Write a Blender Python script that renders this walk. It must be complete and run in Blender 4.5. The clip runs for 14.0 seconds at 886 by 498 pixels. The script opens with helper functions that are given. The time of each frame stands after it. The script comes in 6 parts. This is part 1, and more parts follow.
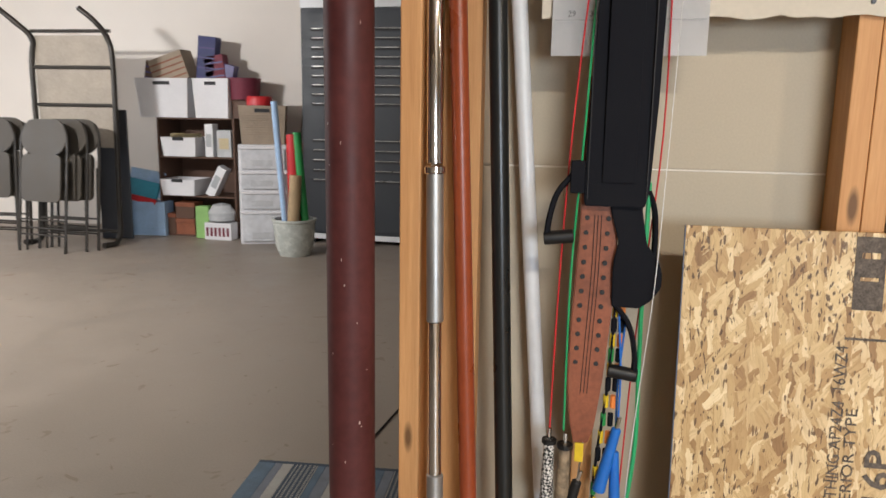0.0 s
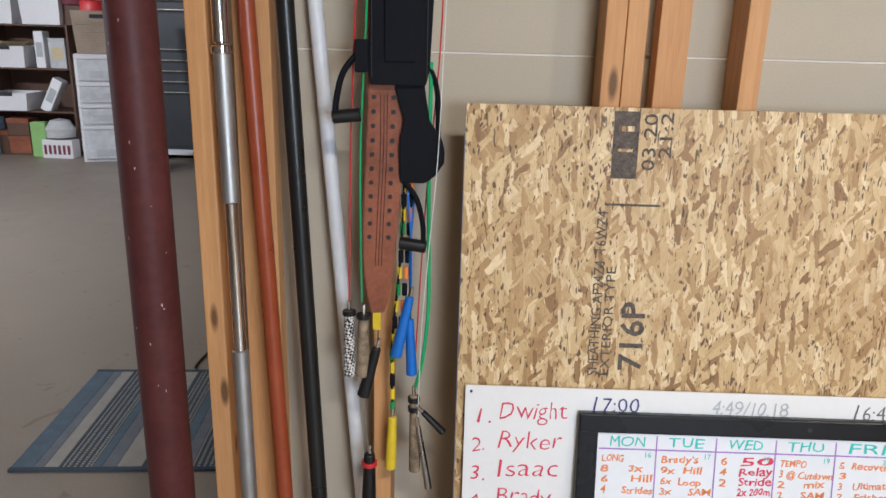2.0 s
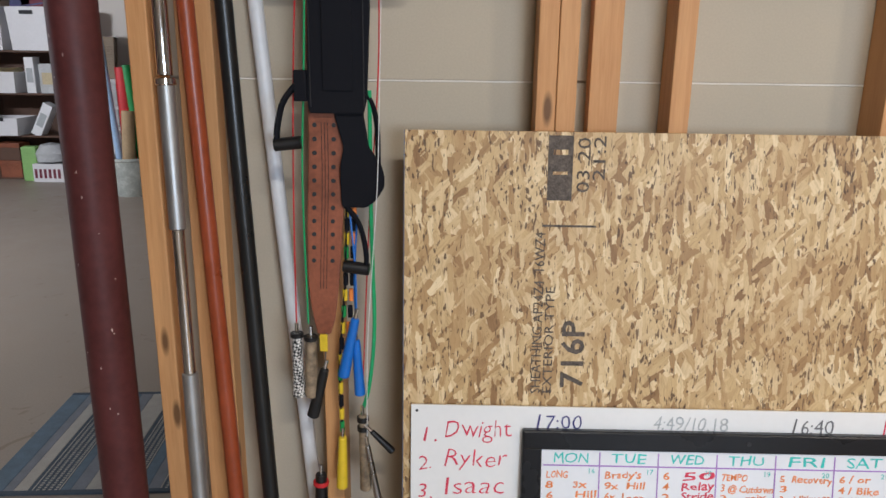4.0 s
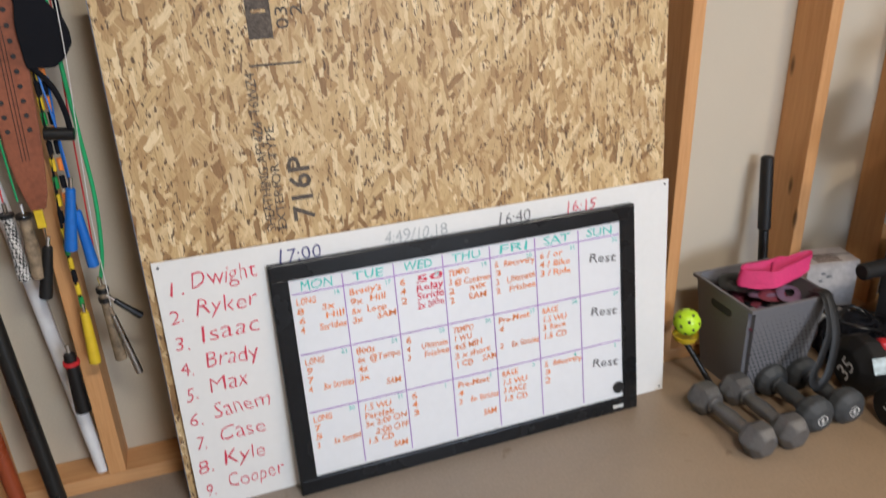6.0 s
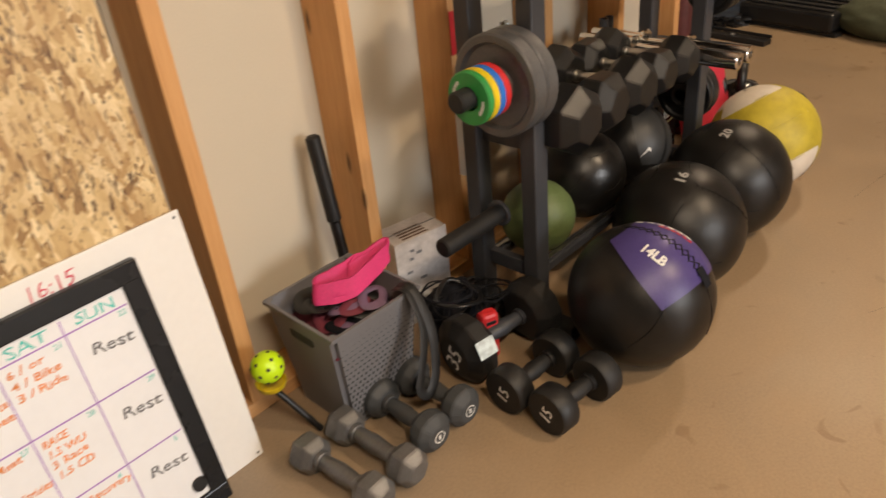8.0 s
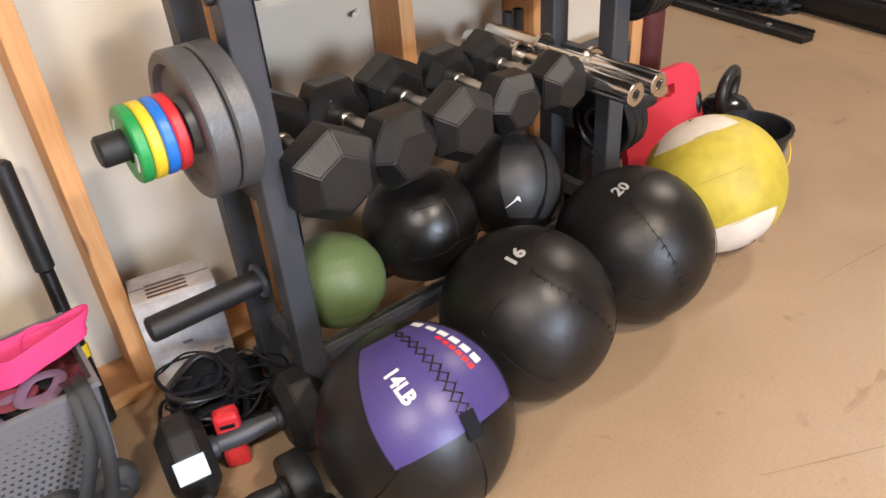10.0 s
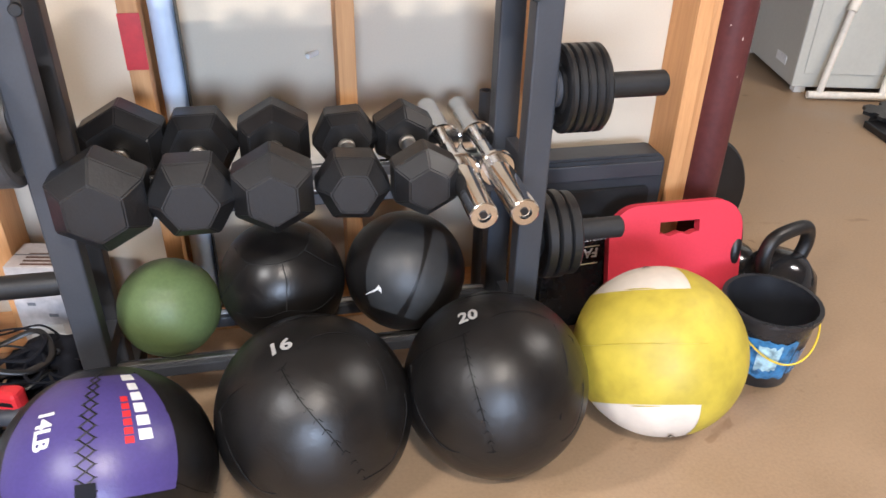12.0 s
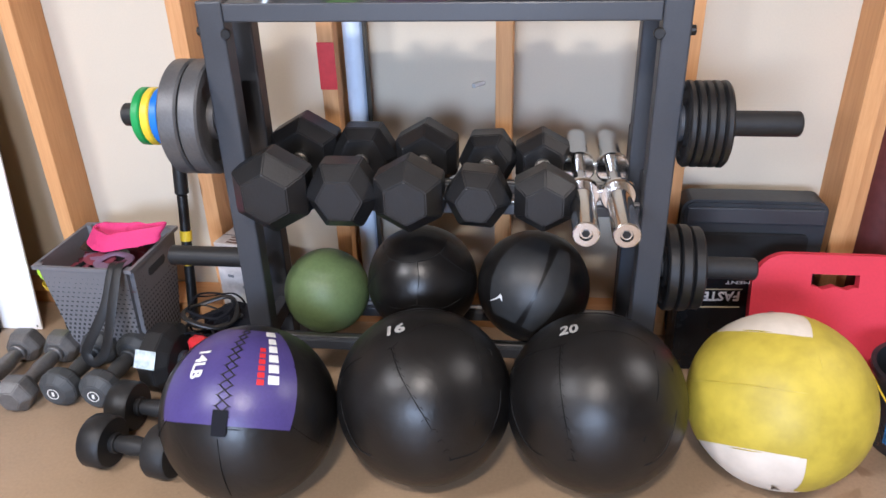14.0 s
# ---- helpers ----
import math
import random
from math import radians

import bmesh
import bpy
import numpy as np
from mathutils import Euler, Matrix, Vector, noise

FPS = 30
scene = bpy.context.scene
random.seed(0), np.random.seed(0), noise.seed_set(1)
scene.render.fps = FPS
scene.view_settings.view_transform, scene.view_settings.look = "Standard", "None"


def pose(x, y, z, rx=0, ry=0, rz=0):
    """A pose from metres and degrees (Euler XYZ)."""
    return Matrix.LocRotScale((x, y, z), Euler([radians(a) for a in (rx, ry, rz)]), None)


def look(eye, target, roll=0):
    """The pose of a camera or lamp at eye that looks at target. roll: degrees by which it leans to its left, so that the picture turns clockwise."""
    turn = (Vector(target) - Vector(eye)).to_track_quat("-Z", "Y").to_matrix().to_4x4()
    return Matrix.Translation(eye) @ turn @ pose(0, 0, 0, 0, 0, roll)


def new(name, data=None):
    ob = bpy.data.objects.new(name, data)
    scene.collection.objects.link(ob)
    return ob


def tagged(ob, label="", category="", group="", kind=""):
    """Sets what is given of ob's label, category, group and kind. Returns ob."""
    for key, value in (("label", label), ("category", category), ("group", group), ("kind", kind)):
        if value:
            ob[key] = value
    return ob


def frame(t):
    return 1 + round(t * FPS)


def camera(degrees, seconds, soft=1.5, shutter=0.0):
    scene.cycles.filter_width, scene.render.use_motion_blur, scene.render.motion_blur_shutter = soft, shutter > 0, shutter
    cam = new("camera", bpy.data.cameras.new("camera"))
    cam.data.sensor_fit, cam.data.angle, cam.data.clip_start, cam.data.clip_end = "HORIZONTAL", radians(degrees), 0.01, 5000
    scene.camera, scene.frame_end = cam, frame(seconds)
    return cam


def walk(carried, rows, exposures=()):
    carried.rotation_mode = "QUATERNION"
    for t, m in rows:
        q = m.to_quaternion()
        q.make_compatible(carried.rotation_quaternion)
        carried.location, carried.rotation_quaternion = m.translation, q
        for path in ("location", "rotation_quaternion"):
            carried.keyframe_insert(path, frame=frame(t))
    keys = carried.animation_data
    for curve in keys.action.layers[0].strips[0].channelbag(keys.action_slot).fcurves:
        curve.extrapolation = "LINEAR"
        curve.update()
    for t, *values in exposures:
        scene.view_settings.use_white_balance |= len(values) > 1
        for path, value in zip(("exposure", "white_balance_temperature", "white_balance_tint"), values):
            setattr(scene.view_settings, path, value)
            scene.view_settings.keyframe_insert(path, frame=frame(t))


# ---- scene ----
cam = camera(61.8, 14.0, 1.5, 0.3)
PATH = [
    (0, (-0.138, -1.473, 1.333), (-0.531, 0.455, 0.973), 0.9),
    (0.5, (-0.249, -1.391, 1.305), (-0.476, 0.546, 0.865), 1.1),
    (1, (-0.259, -1.372, 1.287), (-0.395, 0.556, 0.771), 1.5),
    (1.5, (-0.148, -1.427, 1.253), (-0.172, 0.491, 0.684), 1.9),
    (2, (0.028, -1.53, 1.272), (-0.029, 0.389, 0.711), 1.5),
    (2.2, (0.055, -1.539, 1.287), (-0.069, 0.388, 0.763), 0.7),
    (4.3, (0.148, -1.558, 1.294), (0.127, 0.374, 0.777), 0.7),
    (4.5, (0.150, -1.551, 1.291), (0.201, 0.354, 0.686), 0.1),
    (5, (0.113, -1.557, 1.318), (0.498, 0.359, 0.896), -0.7),
    (5.5, (0.167, -1.580, 1.329), (0.787, 0.253, 0.820), -0.5),
    (6, (0.175, -1.68, 1.22), (0.749, 0.054, 0.407), -2.1),
    (6.5, (0.123, -1.756, 1.213), (0.756, -0.091, 0.303), -3.3),
    (7, (0.361, -1.707, 1.187), (1.212, -0.119, 0.319), -3.6),
    (7.5, (0.571, -1.599, 1.183), (1.611, -0.167, 0.25), -4.9),
    (8, (0.746, -1.408, 1.199), (1.958, -0.186, 0.181), -5.8),
    (8.5, (0.982, -1.377, 1.146), (2.242, -0.236, 0.091), -6.1),
    (8.7, (1.094, -1.388, 1.131), (2.337, -0.234, 0.072), -6.4),
    (10.8, (1.958, -1.494, 1.108), (2.798, -0.067, -0.015), -1.8),
    (11, (2.066, -1.493, 1.098), (2.904, -0.039, 0.011), -0.5),
    (11.5, (2.284, -1.574, 1.106), (2.825, 0.068, 0.101), -0.4),
    (12, (2.427, -1.65, 1.118), (2.8, 0.023, 0.086), 1.3),
    (12.5, (2.507, -1.633, 1.105), (2.802, 0.041, 0.051), 1.8),
    (13, (2.579, -1.753, 1.112), (2.577, -0.031, 0.095), 0.8),
    (13.5, (2.625, -1.831, 1.119), (2.44, -0.087, 0.156), -1.0),
    (14, (2.629, -1.802, 1.126), (2.392, -0.046, 0.198), -1.7),
]
EXPOSURES = [(0, -0.15, 6200, 10), (0.5, -0.10, 5950, 10), (1, -0.08, 5750, 10), (1.5, -0.22, 5600, 10), (2.2, -0.34, 5650, 10), (4.5, -0.56, 5700, 10), (5, -0.60, 6250, 11), (5.5, -0.63, 5650, 11), (6.3, -0.44, 5950, 10), (7, -0.52, 6500, 12), (8, -0.42, 7450, 15), (8.7, -0.18, 7350, 15), (10.8, 0.58, 5350, 14), (11.5, 0.54, 5450, 14), (12.5, 0.54, 5450, 13), (13.2, 0.38, 5400, 14), (14, 0.28, 5250, 15)]
walk(cam, [(t, look(e, g, r)) for t, e, g, r in PATH], EXPOSURES)

# ---- world and light ----
world = bpy.data.worlds.new("sky")
scene.world = world
world.use_nodes = True
wn = world.node_tree.nodes
sky = wn.new("ShaderNodeTexSky")
sky.sky_type = "NISHITA"
sky.sun_disc = False
sky.sun_elevation, sky.sun_rotation = radians(32), radians(200)
world.node_tree.links.new(sky.outputs[0], wn["Background"].inputs[0])
wn["Background"].inputs[1].default_value = 0.12


def area(name, m, sx, sy, power, color):
    d = bpy.data.lights.new(name, "AREA")
    d.shape, d.size, d.size_y, d.energy, d.color = "RECTANGLE", sx, sy, power, color
    o = new(name, d)
    o.matrix_world = m
    return o


# daylight from an unseen window behind the walker, unseen ceiling lamps, added fills
area("window_daylight", look((2.1, -5.5, 1.5), (2.1, 0, 0.9)), 1.7, 1.2, 165, (0.82, 0.91, 1.0))
# added fill from the far room's left, where no window stands
area("window_daylight", look((-8.6, 2.2, 1.6), (-3, 4.8, 0.9)), 2.2, 1.4, 90, (0.95, 0.97, 1.0))
area("strip_lamp", look((-5.3, 1.2, 2.5), (-4.4, 6.0, 0.9)), 0.5, 0.14, 150, (1.0, 0.96, 0.92))
area("strip_lamp", pose(2.55, -2.5, 2.55), 0.24, 0.14, 64, (1.0, 0.82, 0.60))
# added fill, brightens the far room's floor
area("strip_lamp", pose(-3.2, 1.5, 2.55), 0.5, 0.14, 48, (1.0, 0.95, 0.88))
area("strip_lamp", pose(0.65, -2.3, 2.55), 0.6, 0.14, 72, (1.0, 0.88, 0.72))
# added warm fill over the floor beyond the rack
area("strip_lamp", pose(5.2, -0.6, 2.55), 0.9, 0.14, 50, (1.0, 0.84, 0.64))


# ---- materials ----
def nodes_of(name):
    m = bpy.data.materials.new(name)
    m.use_nodes = True
    nt = m.node_tree
    return m, nt, nt.nodes["Principled BSDF"]


def coords(nt, scale=(1, 1, 1), rot=(0, 0, 0), space="Object"):
    tc = nt.nodes.new("ShaderNodeTexCoord")
    mp = nt.nodes.new("ShaderNodeMapping")
    mp.inputs["Scale"].default_value, mp.inputs["Rotation"].default_value = scale, rot
    nt.links.new(tc.outputs[space], mp.inputs["Vector"])
    return mp.outputs[0]


def tex_noise(nt, vec, scale, detail=4, rough=0.55, dist=0.0):
    n = nt.nodes.new("ShaderNodeTexNoise")
    for k, v in (("Scale", scale), ("Detail", detail), ("Roughness", rough), ("Distortion", dist)):
        n.inputs[k].default_value = v
    nt.links.new(vec, n.inputs["Vector"])
    return n.outputs["Fac"]


def ramp(nt, fac, stops):
    r = nt.nodes.new("ShaderNodeValToRGB")
    el = r.color_ramp.elements
    while len(el) < len(stops):
        el.new(0.5)
    for e, (p, c) in zip(el, stops):
        e.position, e.color = p, (*c, 1)
    nt.links.new(fac, r.inputs[0])
    return r.outputs[0]


def mixc(nt, fac, a, b, mode="MIX"):
    n = nt.nodes.new("ShaderNodeMix")
    n.data_type, n.blend_type = "RGBA", mode
    for s, v in ((0, fac), (6, a), (7, b)):
        if isinstance(v, (int, float)):
            n.inputs[s].default_value = v
        elif isinstance(v, tuple):
            n.inputs[s].default_value = (*v, 1)
        else:
            nt.links.new(v, n.inputs[s])
    return n.outputs[2]


def bump(nt, bsdf, fac, dist, strength=0.5):
    b = nt.nodes.new("ShaderNodeBump")
    b.inputs["Strength"].default_value, b.inputs["Distance"].default_value = strength, dist
    nt.links.new(fac, b.inputs["Height"])
    nt.links.new(b.outputs[0], bsdf.inputs["Normal"])


def surface(name, color, rough=0.6, metal=0.0, vary=0.18, grain=60, blotch=5, relief=0.0006, spec=0.5, coat=0.0):
    """A plain painted, rubber, plastic or metal surface with blotches and fine grain."""
    m, nt, b = nodes_of(name)
    v = coords(nt)
    big = tex_noise(nt, v, blotch, 5)
    fine = tex_noise(nt, v, grain, 3)
    lo = tuple(c * (1 - vary) for c in color)
    hi = tuple(min(1, c * (1 + vary)) for c in color)
    base = ramp(nt, big, [(0.3, lo), (0.7, hi)])
    base = mixc(nt, 0.35, base, ramp(nt, fine, [(0.35, lo), (0.65, hi)]))
    nt.links.new(base, b.inputs["Base Color"])
    nt.links.new(ramp(nt, big, [(0.3, (max(0.03, rough - 0.08),) * 3), (0.7, (min(1, rough + 0.08),) * 3)]), b.inputs["Roughness"])
    b.inputs["Metallic"].default_value = metal
    b.inputs["Specular IOR Level"].default_value = spec
    b.inputs["Coat Weight"].default_value = coat
    if relief:
        bump(nt, b, fine, relief)
    return m


def wood(name, light, dark, axis="z", scale=1.0):
    m, nt, b = nodes_of(name)
    s = {"z": (22, 22, 1.2), "x": (1.2, 22, 22)}[axis]
    oi = nt.nodes.new("ShaderNodeObjectInfo")
    tc = nt.nodes.new("ShaderNodeTexCoord")
    add = nt.nodes.new("ShaderNodeVectorMath")
    sc = nt.nodes.new("ShaderNodeVectorMath")
    sc.operation, sc.inputs[1].default_value = "SCALE", (1, 1, 1)
    sc.inputs["Scale"].default_value = 40
    comb = nt.nodes.new("ShaderNodeCombineXYZ")
    for k in range(3):
        nt.links.new(oi.outputs["Random"], comb.inputs[k])
    nt.links.new(comb.outputs[0], sc.inputs[0])
    nt.links.new(tc.outputs["Object"], add.inputs[0])
    nt.links.new(sc.outputs[0], add.inputs[1])
    mp = nt.nodes.new("ShaderNodeMapping")
    mp.inputs["Scale"].default_value = s
    nt.links.new(add.outputs[0], mp.inputs["Vector"])
    ring = tex_noise(nt, mp.outputs[0], 2.2 * scale, 5, 0.6, 1.2)
    mp2 = nt.nodes.new("ShaderNodeMapping")
    mp2.inputs["Scale"].default_value = tuple(c * 5 for c in s)
    nt.links.new(add.outputs[0], mp2.inputs["Vector"])
    fib = tex_noise(nt, mp2.outputs[0], 3, 3)
    base = ramp(nt, ring, [(0.3, dark), (0.5, tuple((a + c) / 2 for a, c in zip(light, dark))), (0.72, light)])
    base = mixc(nt, 0.3, base, ramp(nt, fib, [(0.3, dark), (0.7, light)]))
    # knots
    kv = nt.nodes.new("ShaderNodeMapping")
    kv.inputs["Scale"].default_value = {"z": (9, 9, 2.6), "x": (2.6, 9, 9)}[axis]
    nt.links.new(add.outputs[0], kv.inputs["Vector"])
    vo = nt.nodes.new("ShaderNodeTexVoronoi")
    vo.inputs["Scale"].default_value = 1.0
    nt.links.new(kv.outputs[0], vo.inputs["Vector"])
    base = mixc(nt, ramp(nt, vo.outputs["Distance"], [(0.05, (1, 1, 1)), (0.10, (0, 0, 0))]), base, tuple(c * 0.32 for c in dark))
    nt.links.new(base, b.inputs["Base Color"])
    b.inputs["Roughness"].default_value = 0.62
    bump(nt, b, fib, 0.0006)
    return m


def flake_board():
    """Oriented strand board: straight overlapping flakes of straw tones, fibres and dark slivers."""
    m, nt, b = nodes_of("flake_board")
    v0 = coords(nt)
    out = hgt = None
    warp = nt.nodes.new("ShaderNodeTexNoise")
    warp.inputs["Scale"].default_value, warp.inputs["Detail"].default_value = 60, 3
    nt.links.new(v0, warp.inputs["Vector"])
    bent = mixc(nt, 0.010, v0, warp.outputs["Color"], "ADD")
    for k, (ang, sx, sz, cut) in enumerate(((0.12, 40, 9, 0), (-0.30, 52, 11, 0.42), (0.55, 60, 14, 0.52), (-0.75, 74, 17, 0.60), (0.05, 95, 20, 0.58))):
        mp = nt.nodes.new("ShaderNodeMapping")
        mp.inputs["Rotation"].default_value = (0, ang, 0)
        mp.inputs["Location"].default_value = (k * 3.1, 0, k * 1.7)
        mp.inputs["Scale"].default_value = (1, 0.02, 1)
        nt.links.new(bent, mp.inputs["Vector"])
        mp2 = nt.nodes.new("ShaderNodeMapping")
        mp2.inputs["Scale"].default_value = (sx, 1, sz)
        nt.links.new(mp.outputs[0], mp2.inputs["Vector"])
        vo = nt.nodes.new("ShaderNodeTexVoronoi")
        vo.distance = "CHEBYCHEV"
        vo.inputs["Scale"].default_value = 1.0
        nt.links.new(mp2.outputs[0], vo.inputs["Vector"])
        sep = nt.nodes.new("ShaderNodeSeparateColor")
        nt.links.new(vo.outputs["Color"], sep.inputs[0])
        col = ramp(nt, sep.outputs[0], [(0.0, (0.25, 0.135, 0.05)), (0.16, (0.44, 0.275, 0.115)), (0.45, (0.58, 0.405, 0.19)), (0.78, (0.69, 0.515, 0.275)), (1.0, (0.82, 0.66, 0.40))])
        # fibres run along each layer's flakes
        mp3 = nt.nodes.new("ShaderNodeMapping")
        mp3.inputs["Scale"].default_value = (330, 1, 22)
        nt.links.new(mp.outputs[0], mp3.inputs["Vector"])
        fib = tex_noise(nt, mp3.outputs[0], 1.0, 3)
        col = mixc(nt, 0.75, col, ramp(nt, fib, [(0.30, (0.66, 0.60, 0.52)), (0.52, (1, 1, 1)), (0.75, (1, 1, 1))]), "MULTIPLY")
        if out is None:
            out, hgt = col, sep.outputs[1]
        else:
            out = mixc(nt, ramp(nt, sep.outputs[1], [(cut, (0, 0, 0)), (cut + 0.03, (1, 1, 1))]), out, col)
    # thin dark slivers at several slants, thicker in some patches
    patch = tex_noise(nt, coords(nt, (5, 1, 5)), 1.0, 3)
    for ang, sx, sz, lim in ((0.9, 130, 42, 0.745), (-0.6, 150, 38, 0.75), (0.15, 170, 34, 0.755), (1.45, 125, 48, 0.75)):
        sliver = tex_noise(nt, coords(nt, (sx, 1, sz), (0, ang, 0)), 1.0, 1, 0.5, 0.4)
        thr = nt.nodes.new("ShaderNodeMath")
        thr.operation = "MULTIPLY_ADD"
        nt.links.new(patch, thr.inputs[0])
        thr.inputs[1].default_value = 0.22
        nt.links.new(sliver, thr.inputs[2])
        out = mixc(nt, ramp(nt, thr.outputs[0], [(lim + 0.04, (0, 0, 0)), (lim + 0.06, (0.9, 0.9, 0.9))]), out, (0.085, 0.042, 0.018))
    tint = tex_noise(nt, coords(nt, (1, 1, 1)), 7, 4, 0.65)
    out = mixc(nt, ramp(nt, tint, [(0.45, (0, 0, 0)), (0.75, (0.55, 0.55, 0.55))]), out, (0.36, 0.20, 0.075))
    nt.links.new(out, b.inputs["Base Color"])
    b.inputs["Roughness"].default_value = 0.55
    bump(nt, b, hgt, 0.0008, 0.4)
    return m


def concrete():
    m, nt, b = nodes_of("concrete_floor")
    v = coords(nt)
    big = tex_noise(nt, v, 0.55, 6, 0.6)
    mid = tex_noise(nt, v, 3.2, 6, 0.65, 0.6)
    fine = tex_noise(nt, v, 140, 3)
    c = ramp(nt, big, [(0.3, (0.225, 0.190, 0.156)), (0.7, (0.315, 0.268, 0.222))])
    c = mixc(nt, 0.4, c, ramp(nt, mid, [(0.3, (0.195, 0.165, 0.135)), (0.7, (0.345, 0.294, 0.244))]))
    c = mixc(nt, 0.25, c, ramp(nt, fine, [(0.3, (0.23, 0.192, 0.155)), (0.7, (0.39, 0.335, 0.28))]))
    spot = tex_noise(nt, v, 6.5, 2, 0.4, 2.0)
    c = mixc(nt, ramp(nt, spot, [(0.68, (0, 0, 0)), (0.74, (0.5, 0.5, 0.5))]), c, (0.15, 0.105, 0.065))
    # slab turns tan towards the gym side, standing in for warm lamp light
    tc = nt.nodes.new("ShaderNodeTexCoord")
    xyz = nt.nodes.new("ShaderNodeSeparateXYZ")
    nt.links.new(tc.outputs["Object"], xyz.inputs[0])
    edge = nt.nodes.new("ShaderNodeMath")
    edge.operation = "MULTIPLY_ADD"
    nt.links.new(big, edge.inputs[0])
    edge.inputs[1].default_value = 0.9
    nt.links.new(xyz.outputs[0], edge.inputs[2])
    tan = mixc(nt, 1.0, c, (1.06, 0.86, 0.62), "MULTIPLY")
    rng = nt.nodes.new("ShaderNodeMapRange")
    rng.interpolation_type = "SMOOTHSTEP"
    rng.inputs["From Min"].default_value, rng.inputs["From Max"].default_value = 1.0, 2.3
    nt.links.new(edge.outputs[0], rng.inputs["Value"])
    c = mixc(nt, rng.outputs[0], c, tan)
    nt.links.new(c, b.inputs["Base Color"])
    nt.links.new(ramp(nt, mid, [(0.3, (0.36,) * 3), (0.7, (0.55,) * 3)]), b.inputs["Roughness"])
    bump(nt, b, fine, 0.0006, 0.25)
    return m


FLOOR_M = concrete()
PAPER_M = surface("drywall_paper", (0.50, 0.44, 0.34), 0.75, vary=0.08, grain=240, blotch=1.5, relief=0.0003, spec=0.3)
# same paper as PAPER_M; extra brightness of the right bays painted in
PANEL2_M = surface("brightened_drywall_paper", (0.57, 0.51, 0.41), 0.75, vary=0.05, grain=240, blotch=1.5, relief=0.0003, spec=0.3)
PAINT_M = surface("cream_wall_paint", (0.80, 0.74, 0.67), 0.7, vary=0.05, grain=90, blotch=1.2, relief=0.0004)
SHEET_M = surface("drywall_face", (0.62, 0.56, 0.46), 0.7, vary=0.06, grain=120, blotch=2, relief=0.0003)
GYPSUM_M = surface("torn_gypsum", (0.78, 0.74, 0.66), 0.9, vary=0.1, grain=200, relief=0.002)
PINE_M = wood("pine_stud", (0.66, 0.36, 0.15), (0.50, 0.24, 0.085))
PLATE_M = wood("pine_plate", (0.64, 0.36, 0.16), (0.48, 0.24, 0.09), "x")
OSB_M = flake_board()
OSB_EDGE_M = surface("blue_sealed_edge", (0.16, 0.22, 0.33), 0.7)
MAROON_M = surface("maroon_enamel", (0.088, 0.024, 0.023), 0.52, spec=0.3, vary=0.25, blotch=9, relief=0.0004)
CHIP_M = surface("chipped_primer", (0.55, 0.42, 0.38), 0.8)
WHITE_M = surface("white_melamine", (0.81, 0.81, 0.80), 0.22, vary=0.03, blotch=2, relief=0.0)
BOARD_M = surface("dry_erase_white", (0.78, 0.80, 0.835), 0.12, vary=0.03, blotch=3, relief=0.0)
TVBLACK_M = surface("gloss_black_bezel", (0.009, 0.0095, 0.011), 0.26, spec=0.28, vary=0.2, relief=0.0)
RUBBER_M = surface("black_rubber", (0.0072, 0.0072, 0.0078), 0.42, spec=0.50, vary=0.35, grain=160, blotch=14, relief=0.0008)
RUBBER2_M = surface("grey_worn_rubber", (0.0125, 0.0122, 0.0124), 0.52, spec=0.4, vary=0.3, grain=120, blotch=10, relief=0.0008)
def hide():
    """Black leatherette with soft creases."""
    m, nt, b = nodes_of("creased_black_leatherette")
    v = coords(nt)
    crease = tex_noise(nt, v, 22, 3, 0.5, 0.8)
    fine = tex_noise(nt, v, 230, 3)
    wear = tex_noise(nt, v, 7, 5)
    c = ramp(nt, wear, [(0.35, (0.0050, 0.0045, 0.0043)), (0.75, (0.011, 0.0098, 0.0090))])
    nt.links.new(c, b.inputs["Base Color"])
    nt.links.new(ramp(nt, wear, [(0.3, (0.30,) * 3), (0.7, (0.46,) * 3)]), b.inputs["Roughness"])
    b.inputs["Specular IOR Level"].default_value = 0.42
    mix = nt.nodes.new("ShaderNodeMath")
    mix.operation = "MULTIPLY_ADD"
    nt.links.new(fine, mix.inputs[0])
    mix.inputs[1].default_value = 0.12
    nt.links.new(crease, mix.inputs[2])
    bump(nt, b, mix.outputs[0], 0.003, 0.40)
    return m


def checker(name, a, b, scale):
    m, nt, p = nodes_of(name)
    c = nt.nodes.new("ShaderNodeTexChecker")
    c.inputs["Scale"].default_value = scale
    c.inputs["Color1"].default_value, c.inputs["Color2"].default_value = (*a, 1), (*b, 1)
    nt.links.new(coords(nt, (1, 1, 1), (0.5, 0.6, 0.3)), c.inputs["Vector"])
    nt.links.new(c.outputs["Color"], p.inputs["Base Color"])
    p.inputs["Roughness"].default_value = 0.4
    return m


CHECK_M = checker("checkered_foam", (0.70, 0.68, 0.64), (0.012, 0.012, 0.012), 190)
CAMO_M = surface("camouflage_foam", (0.24, 0.18, 0.115), 0.6, vary=0.75, grain=45, blotch=60)
HIDE_M = hide()
BALLSEAM_M = surface("dark_seam", (0.005, 0.0045, 0.0045), 0.6, spec=0.2)
SEAM_M = surface("black_seam", (0.012, 0.011, 0.012), 0.6)
PURPLE_M = surface("purple_leatherette", (0.058, 0.042, 0.165), 0.38, vary=0.15, grain=180, blotch=7, relief=0.0006)
